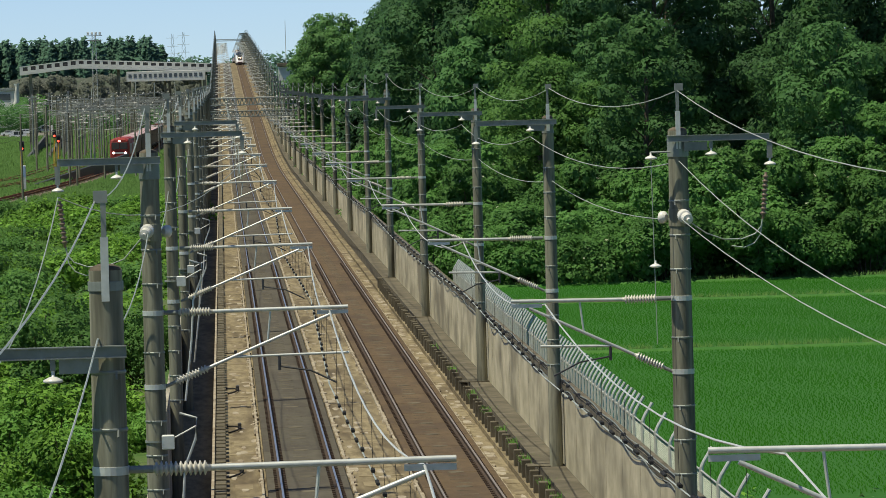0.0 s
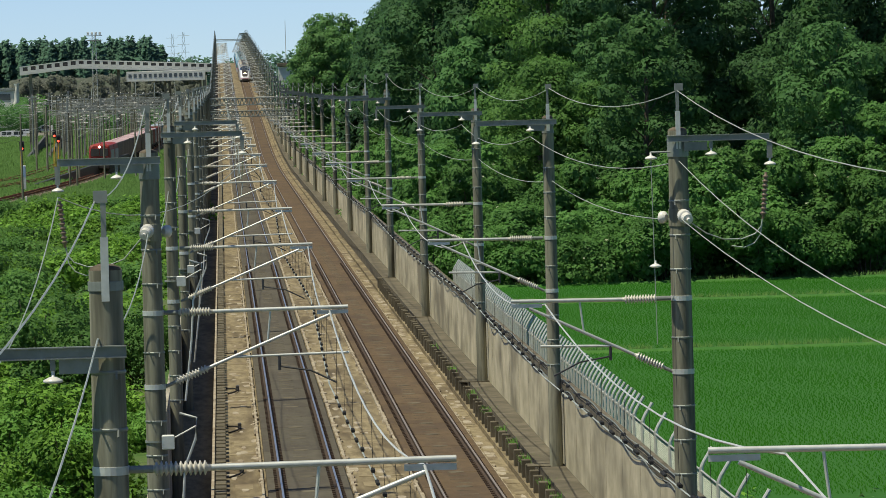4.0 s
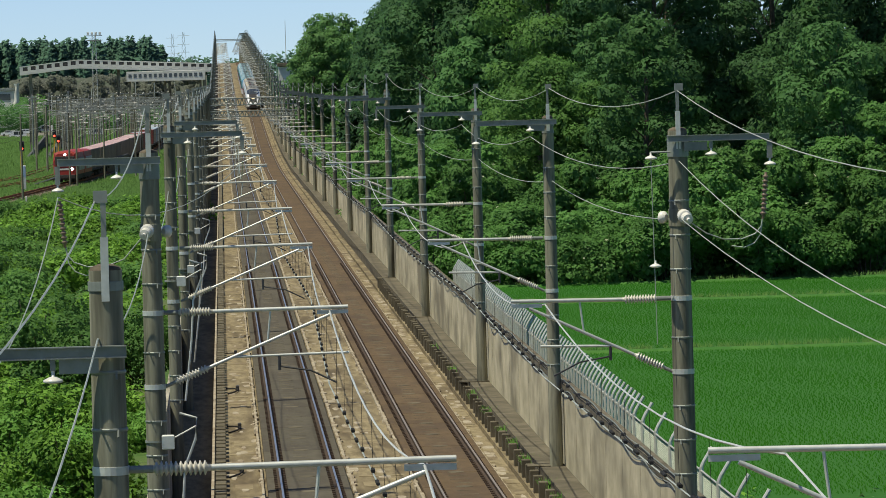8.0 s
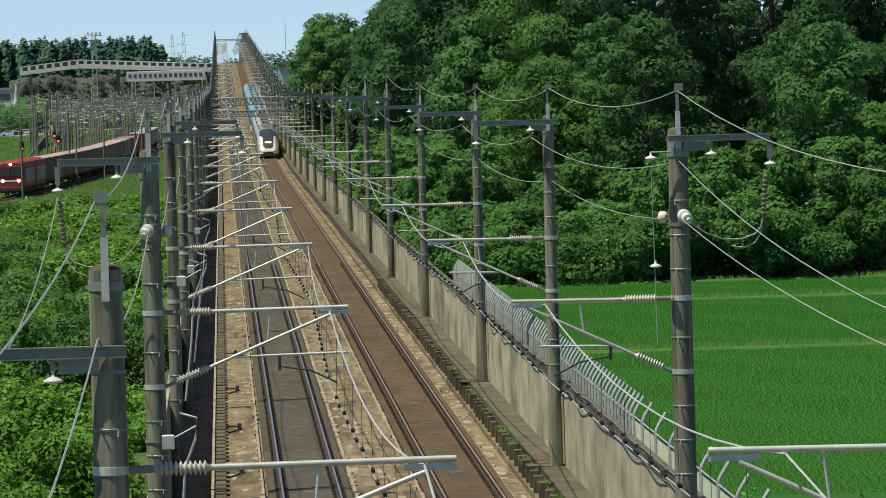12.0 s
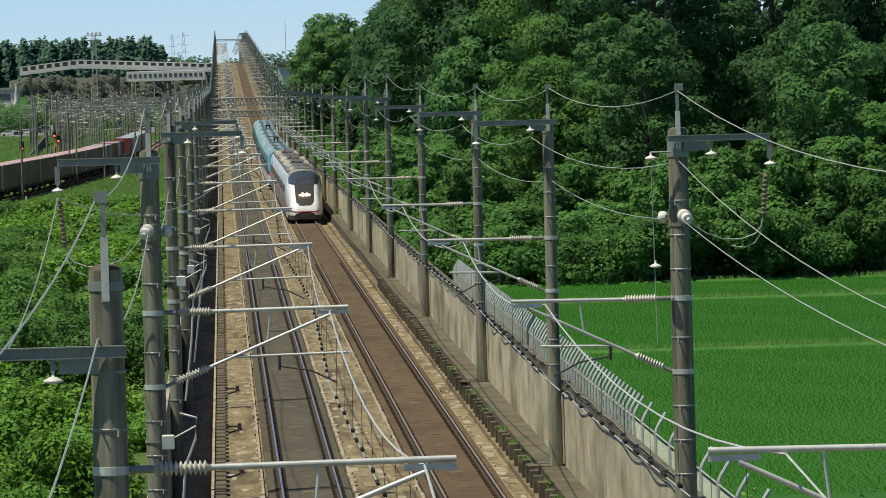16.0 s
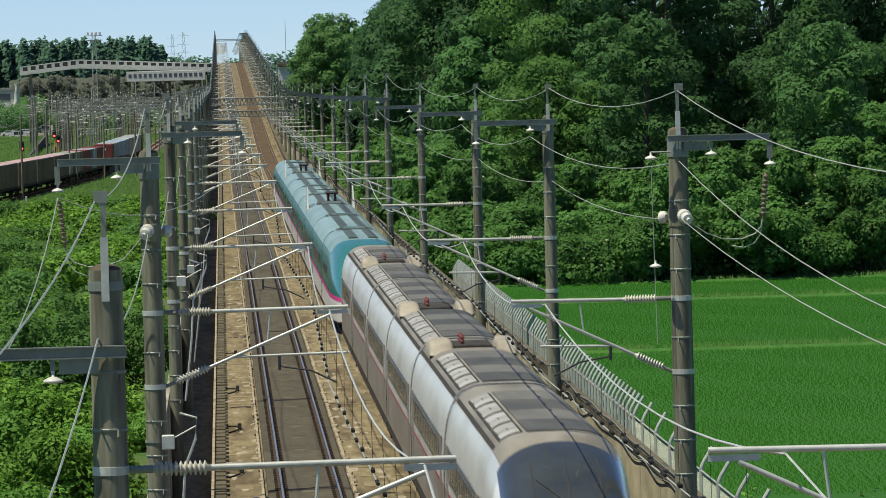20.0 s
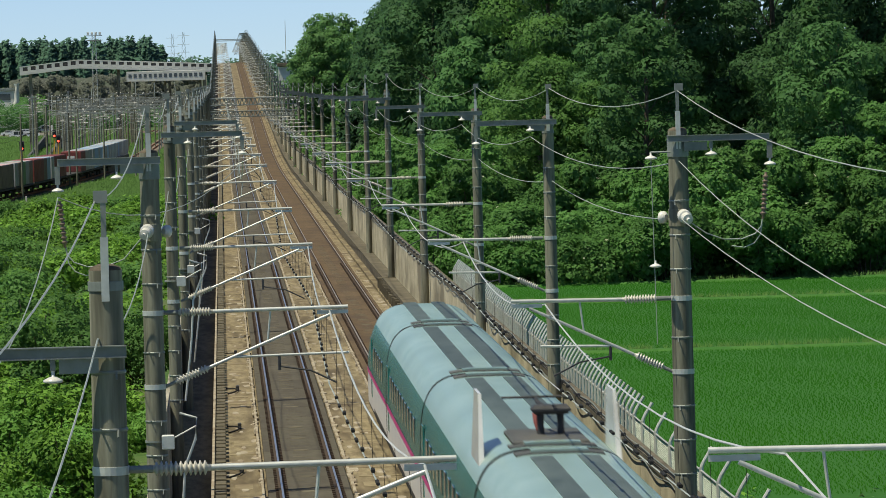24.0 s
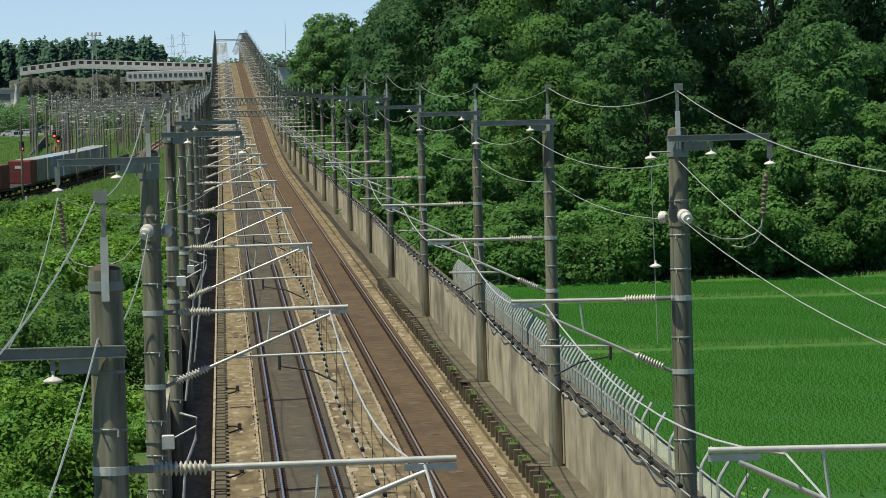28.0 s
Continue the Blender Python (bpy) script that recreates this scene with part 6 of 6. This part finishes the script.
part("drop_wire", Mesh().rod((8.22, 95.7, 9.2), (8.26, 95.7, 5.6), 0.008, n=5), WIRE, t)
part("lower_bell", bell((8.26, 95.7, 7.22)), PORCELAIN, t, "white porcelain bell", True)

# ---- signals ----
RED_LAMP = glow("lit_red_lamp", (1.0, 0.06, 0.03), 5.0)
YELLOW = mat("yellow_paint", (0.55, 0.33, 0.04), (0.65, 0.42, 0.07), 3, 0.5, vary=0.05)


def signal(x, y, h, label):
    t = thing("railway_signal", label, "signal", "signals in the yard", pose(x, y, -1.2))
    part("post", Mesh().rod((0, 0, 0), (0, 0, h), 0.07, n=8), YELLOW, t, "ochre signal post")
    part("head", Mesh().box(-0.28, 0.28, -0.14, 0.1, h - 0.1, h + 1.1, 0.08), DARK, t, "black signal head")
    for k, zz in enumerate((h + 0.2, h + 0.52, h + 0.84)):
        part("lamp", Mesh().turn((0, -0.14, zz), (0, -0.2, zz), [(0, 0.15), (1, 0.14)], 12), RED_LAMP if k == 0 else DARK, t, "lit red lamp" if k == 0 else "")
        part("hood", Mesh().quadgrid([[(0.16 * math.cos(a), yy, zz + 0.02 + 0.16 * math.sin(a)) for a in np.linspace(-0.3, math.pi + 0.3, 11)] for yy in (-0.13, -0.38)]), DARK, t)
    part("ladder", Mesh().rod((0.2, 0.15, 0), (0.2, 0.15, h), 0.025, n=5).rod((-0.2, 0.15, 0), (-0.2, 0.15, h), 0.025, n=5), YELLOW, t)
    return t


signal(-23.0, 575, 4.9, "railway signal showing red on an ochre post")
signal(-23.6, 705, 5.0, "railway signal showing red among the yard poles")
signal(-22.9, 700, 4.3, "lower railway signal showing red")
bx = thing("trackside_box", "blue and white trackside equipment box", "equipment box", "", pose(-22.9, 573, -1.2))
part("cabinet", Mesh().box(-0.2, 0.35, -0.2, 0.2, 0.0, 3.2, 0.04), GALV, bx)
part("door", Mesh().box(-0.02, 0.3, -0.23, -0.2, 1.9, 3.1, 0.02), BOX["blue"], bx)
mk = thing("track_marker", "short white marker post beside the freight track", "marker post", "", pose(-20.2, 512, -1.2))
part("post", Mesh().box(-0.1, 0.1, -0.06, 0.06, 0, 1.0, 0.03), LOCO_WHITE, mk)

# ---- concrete ramp walls in the yard ----
RAMP = mat("ramp_concrete", (0.055, 0.06, 0.058), (0.10, 0.105, 0.10), 1.5, 0.85, stain=(0.16, 0.16, 0.145), stain_scale=0.4, stain_amount=0.5, vary=0.05)
solid("retaining_wall", Mesh().quadgrid([[(-23.5 + 0.10 * (y - 600), y, -1.2), (-23.5 + 0.10 * (y - 600), y, -0.9 + 0.022 * (y - 600)), (-23.1 + 0.10 * (y - 600), y, -0.9 + 0.022 * (y - 600)), (-23.1 + 0.10 * (y - 600), y, -1.2)] for y in (600, 640, 680, 700)]), DARK, "dark sloping retaining wall beside a yard ramp", "wall", "structure")

for dx in (0.0, 3.4):
    rw_m = Mesh()
    rw_m.quadgrid([[(-32.6 + dx - 0.0145 * (y - 828), y, -1.25), (-32.6 + dx - 0.0145 * (y - 828), y, -0.7 + 0.014 * (y - 828)), (-32.2 + dx - 0.0145 * (y - 828), y, -0.7 + 0.014 * (y - 828)), (-32.2 + dx - 0.0145 * (y - 828), y, -1.25)] for y in (828, 880, 940, 1000)], closed=True)
    rw_m.f += [(0, 1, 2, 3), (15, 14, 13, 12)]
    solid("ramp_wall", rw_m, RAMP, "dark concrete wall of a sloping yard ramp", "wall", "structure")
solid("parking_lot", Mesh().box(-66, -41, 1230, 1362, -1.3, -1.185), GRAVEL, "pale gravel parking lot beyond the yard", "parking lot", "structure")

# ---- overbridge across the yard ----
BRIDGE = mat("bridge_white", (0.58, 0.58, 0.53), (0.68, 0.68, 0.62), 0.6, 0.8, stain=(0.55, 0.54, 0.5), stain_scale=0.25, stain_amount=0.6, vary=0.03)
BY = 1000.0


def crown_z(x):
    return 13.9 + 1.6 * (1 - abs((x + 28.5) / (16 if x < -28.5 else 30)))


ob = thing("road_overbridge", "white road overbridge with square openings in its parapet", "bridge")
xs3 = [-40 + 1.0 * i for i in range(39)]
for z0, z1, nm in ((-1.0, -0.55, "girder"), (0.55, 0.75, "top_rail")):
    m = Mesh()
    m.quadgrid([[(x, BY, crown_z(x) + z0), (x, BY, crown_z(x) + z1), (x, BY + 7, crown_z(x) + z1), (x, BY + 7, crown_z(x) + z0)] for x in xs3], closed=True)
    m.f += [(0, 1, 2, 3), (len(m.v) - 1, len(m.v) - 2, len(m.v) - 3, len(m.v) - 4)]
    if nm == "top_rail":
        m = Mesh()
        m.quadgrid([[(x, BY, crown_z(x) + z0), (x, BY, crown_z(x) + z1), (x, BY + 0.3, crown_z(x) + z1), (x, BY + 0.3, crown_z(x) + z0)] for x in xs3], closed=True)
    part(nm, m, BRIDGE, ob, "pale concrete girder" if nm == "girder" else "")
x = -40.0
while x < -2.5:
    w = 0.62
    part("parapet_panel", Mesh().box(x, x + w, BY + 0.02, BY + 0.26, crown_z(x) - 0.6, crown_z(x) + 0.6), BRIDGE, ob)
    part("sill_panel", Mesh().box(x + w, x + 1.6, BY + 0.04, BY + 0.24, crown_z(x) - 0.6, crown_z(x) - 0.12), BRIDGE, ob)
    part("opening_back", Mesh().box(x + w, x + 1.6, BY + 0.9, BY + 1.0, crown_z(x) - 0.3, crown_z(x) + 0.6), DARK, ob)
    x += 1.6
for x in (-38, -20.4, -10.2, -3.2):
    part("pier", Mesh().box(x - 0.28, x + 0.28, BY + 2, BY + 5.5, -1.2, crown_z(x) - 1.0, 0.1), POLE, ob, "concrete pier")
st = thing("station_building", "pale building with a row of dark windows under the overbridge", "building", "", pose(0, 0, 0))
part("wall", Mesh().box(-18.6, -3.0, BY - 8, BY - 2, 11.5, 13.5, 0.05), BRIDGE, st)
for i in range(15):
    part("window", Mesh().box(-18.2 + i * 1.0, -17.6 + i * 1.0, BY - 8.05, BY - 7.9, 12.3, 13.0, 0.02), TRAIN_GLASS, st)
for x in (-18, -11, -4):
    part("leg", Mesh().box(x - 0.22, x + 0.22, BY - 5.5, BY - 4.5, -1.2, 11.5), POLE, st)

# ---- tower, pylons ----
tw = thing("floodlight_tower", "slim floodlight tower above the yard", "floodlight tower", "", pose(-25.4, 1015, -1.2))
m = Mesh()
for a, b in ((-0.5, -0.5), (0.5, -0.5), (0.5, 0.5), (-0.5, 0.5)):
    m.rod((a, b, 0), (a * 0.7, b * 0.7, 22.5), 0.07, n=5)
for k in range(15):
    s = 1 if k % 2 else -1
    m.rod((-0.45 * s, -0.45, k * 1.5), (0.45 * s, -0.45, k * 1.5 + 1.5), 0.035, n=4, caps=False)
part("mast", m, GALV, tw, "lattice mast")
part("platform", Mesh().box(-1.5, 1.5, -0.8, 0.8, 21.2, 21.4), STEEL, tw)
for i in range(4):
    part("floodlight", Mesh().box(-1.4 + i * 0.8, -0.95 + i * 0.8, -0.9, -0.5, 22.4, 23.0, 0.05), GALV, tw)
part("platform_rail", Mesh().box(-1.7, 1.7, -0.85, -0.78, 22.2, 22.32), STEEL, tw)


def pylon(x, y, h):
    t = thing("power_pylon", "distant lattice power pylon", "pylon", "power pylons", pose(x, y, -1.3))
    m = Mesh()
    for a, b in ((-1, -1), (1, -1), (1, 1), (-1, 1)):
        m.rod((a * 2.2, b * 2.2, 0), (a * 0.35, b * 0.35, h), 0.07, n=4)
    for k in range(10):
        w0, w1 = 2.2 - 1.7 * k / 10, 2.2 - 1.7 * (k + 1) / 10
        for s in (-1, 1):
            m.rod((-s * w0, -w0, h * k / 10), (s * w1, -w1, h * (k + 1) / 10), 0.045, n=4, caps=False)
    part("lattice", m, STEEL, t)
    for f in (0.74, 0.84, 0.95):
        part("cross_arm", Mesh().rod((-2.8, 0, h * f), (2.8, 0, h * f), 0.07, n=4), STEEL, t)


pylon(-22.5, 2400, 36)
pylon(-16.5, 2300, 36)
pylon(-62.0, 2500, 38)
pylon(-49.5, 2500, 37)

# ---- far woods, far building ----
def far_wood(name, lobes, n, size, seed, label, leaf=LEAF_HAZED):
    r = np.random.default_rng(seed)
    p, d = lobes_points(lobes, n, r, 0.07, 0.55)
    return tagged(new(name, leaf_cloud(name, leaf, p, d * 0.6 + np.array([0, -0.5, 0.7]), size, seed)), label, "woods", "", "stuff")


lob = []
rw = random.Random(3)
for i in range(95):
    x = -96 + i * 0.92 + rw.uniform(-0.4, 0.4)
    if x > -17:
        continue
    y = 1500 + rw.uniform(-15, 15)
    hgt = (24.4 + rw.uniform(-1.0, 1.0)) * (1.0 if x > -62 else 0.985) * (1.0 if x < -20 else 0.93)
    lob.append(((x, y, hgt * 0.5), (2.4, 2.4, hgt * 0.49)))
    lob.append(((x, y, hgt * 0.82), (0.9, 1.2, hgt * 0.21)))
far_wood("far_woods", lob, 70000, 1.0, 61, "dark conifer wood on the horizon behind the overbridge, colour paled for haze")
lob = []
for i in range(70):
    x, y = rw.uniform(-70, -6), rw.uniform(1390, 1450)
    lob.append(((x, y, 0), (3.2, 3.0, rw.uniform(2.5, 5.0))))
far_wood("yard_thicket", lob, 30000, 0.6, 64, "dark thicket beyond the freight yard", LEAF_TREE)
lob = [((x, 2450 + rw.uniform(-20, 20), 9), (9.5, 6, 15.5 + rw.uniform(-1.5, 1.5))) for x in range(-210, 320, 6) if not -6 < x < 6]
far_wood("horizon_woods", lob, 44000, 2.0, 62, "line of trees on the horizon, distance haze put into the colour")
lob = []
for i in range(26):
    x, y = rw.uniform(-68, -50), rw.uniform(1330, 1370)
    lob.append(((x, y, 2.5), (2.6, 2.6, rw.uniform(3.0, 6.5))))
far_wood("yard_trees", lob, 16000, 0.42, 63, "trees and thicket beyond the freight yard", LEAF_TREE)
fb = thing("flat_building", "low pale green building far along the line", "building", "", pose(0, 0, 0))
part("wall", Mesh().box(13.5, 19.0, 1150, 1160, -1.2, 14.2), BRIDGE, fb)
part("roof", Mesh().box(13.2, 19.4, 1149, 1161, 14.2, 15.0, 0.1), WALK, fb)
am = thing("radio_mast", "thin radio mast far along the line", "mast", "", pose(18.5, 1400, -1.2))
part("pole", Mesh().turn((0, 0, 0), (0, 0, 29), [(0, 0.2), (1, 0.06)], 8), GALV, am)

yb = thing("yard_building", "grey flat-roofed building at the yard's edge", "building", "", pose(0, 0, 0))
part("wall", Mesh().box(-68, -56.9, 1376, 1390, -1.2, 10.2), BRIDGE, yb)
part("roof", Mesh().box(-68.3, -56.5, 1375.6, 1390.4, 10.2, 11.0, 0.05), STEEL, yb)
part("window", Mesh().box(-61.0, -57.8, 1375.9, 1376.05, 7.6, 9.4, 0.03), TRAIN_GLASS, yb)
cc = thing("duct_stack", "pale bent duct stack beside a yard building", "duct", "", pose(-55.9, 1374, -1.2))
part("shaft", Mesh().path([(-2.8, 0, 0.0), (-1.8, 0, 5.0), (-0.6, 0, 7.2), (-0.05, 0, 8.6), (0, 0, 10.5), (0, 0, 13.2)], 0.7, 14), BRIDGE, cc, "", True)
part("collar", Mesh().turn((0, 0, 13.0), (0, 0, 13.3), [(0, 0.76), (1, 0.76)], 14), GALV, cc)

# ---- brush-covered bank behind the yard ----
BANK = mat("brush_bank", (0.05, 0.058, 0.048), (0.12, 0.125, 0.105), 0.7, 0.95, bump=0.6, stain=(0.06, 0.08, 0.052), stain_scale=0.22, stain_amount=0.9, vary=0.0)
bk = Mesh().quadgrid([[(x, y, z + (0.4 * math.sin(x * 0.31) + 0.3 * math.sin(x * 0.83 + y)) * (z > 0)) for x in np.linspace(-62, -4, 60)] for y, z in ((1452, -1.3), (1456, 3.0), (1464, 8.0), (1472, 13.0), (1482, 13.4), (1484, -1.3))])
solid("brush_bank", bk, BANK, "brown brush-covered bank beyond the freight yard", "bank", "structure")
for x in range(-61, -6, 3):
    dp = thing("line_pole", "slender pole on the bank beyond the yard", "pole", "poles on the bank", pose(x + rw.uniform(-1, 1), 1440 + rw.uniform(-6, 6), -1.25))
    part("shaft", Mesh().rod((0, 0, 0), (0, 0, 9 + rw.uniform(0, 4)), 0.16, 0.1, n=6), GALV if x % 2 else POLE, dp)
    part("cross_arm", Mesh().box(-1.6, 1.6, -0.08, 0.08, 8.2, 8.4), GALV, dp)

lob = [((rw.uniform(-60, -5), 1450 + rw.uniform(-3, 14), rw.uniform(0, 13)), (rw.uniform(0.9, 2.0), 1.5, rw.uniform(0.9, 2.0))) for _ in range(260)]
r5 = np.random.default_rng(77)
bp, bd = lobes_points(lob, 40000, r5, 0.07, 0.5)
# green greyed to stand for distance haze over the bank
LEAF_BRUSH = leaf_mat("hazed_brush_leaf", (0.085, 0.10, 0.08), (0.19, 0.2, 0.165), through_light=0.3, clump=0.6, spec=0.0)
tagged(new("bank_brush", leaf_cloud("bank_brush", LEAF_BRUSH, bp, bd * 0.6 + np.array([0, -0.5, 0.6]), 0.5, 78)), "brush covering the bank, greyed green with haze in the colour", "brush", "", "stuff")
lob = [((rw.uniform(-66, -51), rw.uniform(1395, 1440), rw.uniform(0, 6)), (3.0, 3.0, rw.uniform(3.5, 6.5))) for _ in range(34)]
far_wood("hill_thicket", lob, 16000, 0.5, 65, "bright green thicket on the rise beyond the yard", LEAF_VINE)

# ---- cars beyond the yard ----
CAR_WHITE = mat("car_white", (0.7, 0.7, 0.7), (0.78, 0.78, 0.78), 1, 0.3, vary=0.05)


def road_car(x, y, van, label, z=-1.2):
    t = thing("van" if van else "car", label, "van" if van else "car", "cars beyond the yard", pose(x, y, z))
    h = 1.9 if van else 1.42
    m = Mesh()
    prof = [(-2.1, 0.4), (-2.15, 0.95), (-1.6 if not van else -1.75, 1.0), (-0.9 if not van else -1.25, h), (1.3 if not van else 1.95, h), (2.0, 1.0 if not van else 1.1), (2.1, 0.4)]
    m.quadgrid([[(a, s, b) for a, b in prof] for s in (-0.82, 0.82)])
    k = len(prof)
    m.f += [tuple(range(k)), tuple(range(2 * k - 1, k - 1, -1))]
    part("body", m, CAR_WHITE, t, "white painted body")
    for a, b in ((-1.0, 0.1), (0.2, 1.25)):
        part("window", Mesh().box(a, b, -0.84, -0.81, 1.02, h - 0.12, 0.02), TRAIN_GLASS, t)
    for a in (-1.35, 1.35):
        part("wheel", Mesh().turn((a, -0.84, 0.31), (a, -0.62, 0.31), [(0, 0.31), (1, 0.31)], 12), UNDER, t)
    return t


road_car(-47.2, 1340, True, "white van parked beyond the freight yard")
road_car(-53.5, 1262, False, "white car parked beyond the yard")
road_car(-50.6, 1290, False, "white car parked on the lot")
road_car(-48.4, 1190, True, "white delivery van parked near the yard")
moving_cars = [road_car(-20, 1190, False, "white car driving along the far road"), road_car(-20, 1192, True, "white van driving along the far road")]
solid("far_road", Mesh().box(-90, -8, 1184, 1196, -1.3, -1.19), WALK, "grey road beyond the freight yard", "road", "structure")

# ---- grass and weeds in the yard ----
k = 26000
gx = -2.5 - rng.uniform(0, 1, k) * 30
gy = 300 + rng.uniform(0, 1, k) ** 0.9 * 440
gx = np.where(gx < -0.05 * gy - 3, -2.5 - rng.uniform(0, 1, k) * 12, gx)
dist = np.abs(gx - np.interp(gy, fine, line))
ok = dist > 1.9
k2 = 7000
hy = 740 + rng.uniform(0, 1, k2) * 460
hx = (rng.uniform(-20, 330, k2) - 784) / 8834 * hy + 0.0436 * hy
far_ok = np.abs(hx - np.interp(hy, fine, line)) > 2.2
tufts("far_grass", LEAF_LEVEE, hx[far_ok], hy[far_ok], np.full(far_ok.sum(), -1.22), 0.8, 13, "rough tall grass across the freight yard", width=0.25)
tufts("yard_grass", LEAF_LEVEE, gx[ok], gy[ok], np.full(ok.sum(), -1.15), 0.55, 12, "rough bright green grass between bushes and tracks", width=0.09)


# weeds in the gap between the walkway and its blocks
wx, wy2 = [], []
for yc in (118.0, 124.5, 129.0, 137.5, 144.0, 149.5, 158.0, 166.5, 181.0, 196.0):
    m3 = 26
    wx.append(8.22 + rng.normal(0, 0.05, m3)), wy2.append(yc + rng.normal(0, 0.35, m3))
tufts("walkway_weeds", LEAF_WEED, np.concatenate(wx), np.concatenate(wy2), np.full(260, -0.1), 0.42, 14, "small green weeds growing beside the walkway", width=0.03)


# ---- things that move ----
def motions():
    # the high-speed train comes down the right-hand track at a steady 73.8 m/s
    for car, behind, length in fast_train:
        rows = []
        for t in range(0, 29):
            y = 163.6 + 73.8 * (19.0 - t) + behind
            z0, z1 = grade(y + 3.0), grade(y + length - 3.0)
            slope = math.atan2(z1 - z0, length - 6.0)
            rows.append((float(t), pose(RIGHT, y, z0 - 3.0 * math.tan(slope), math.degrees(slope))))
        walk(car, rows)
    # the freight train leaves the yard on its curving track at 16.5 m/s
    for car, behind in freight:
        rows = []
        for t in range(0, 29):
            y = 731.5 - 16.5 * t + behind
            xa, xb = on_freight(y + 2.5), on_freight(y + 17.5)
            turn = math.atan2(xa - xb, 15.0)
            rows.append((float(t), pose(xa + 2.5 * math.tan(turn), y, FRAIL, 0, 0, math.degrees(turn))))
        walk(car, rows)
    # two cars cross on the far road
    walk(moving_cars[0], [(0.0, pose(20.0, 1190, -1.19)), (8.0, pose(-5.0, 1190, -1.19)), (17.0, pose(-24.0, 1190, -1.19)), (20.0, pose(-32.0, 1190, -1.19)), (28.0, pose(-60.0, 1190, -1.19))])
    walk(moving_cars[1], [(0.0, pose(-78.0, 1192, -1.19)), (11.0, pose(-21.0, 1192, -1.19)), (17.0, pose(-17.5, 1192, -1.19)), (28.0, pose(10.0, 1192, -1.19))])


bed(LEFT, SLAB_GREY, track_left)
bed(RIGHT, SLAB, track_right)
motions()
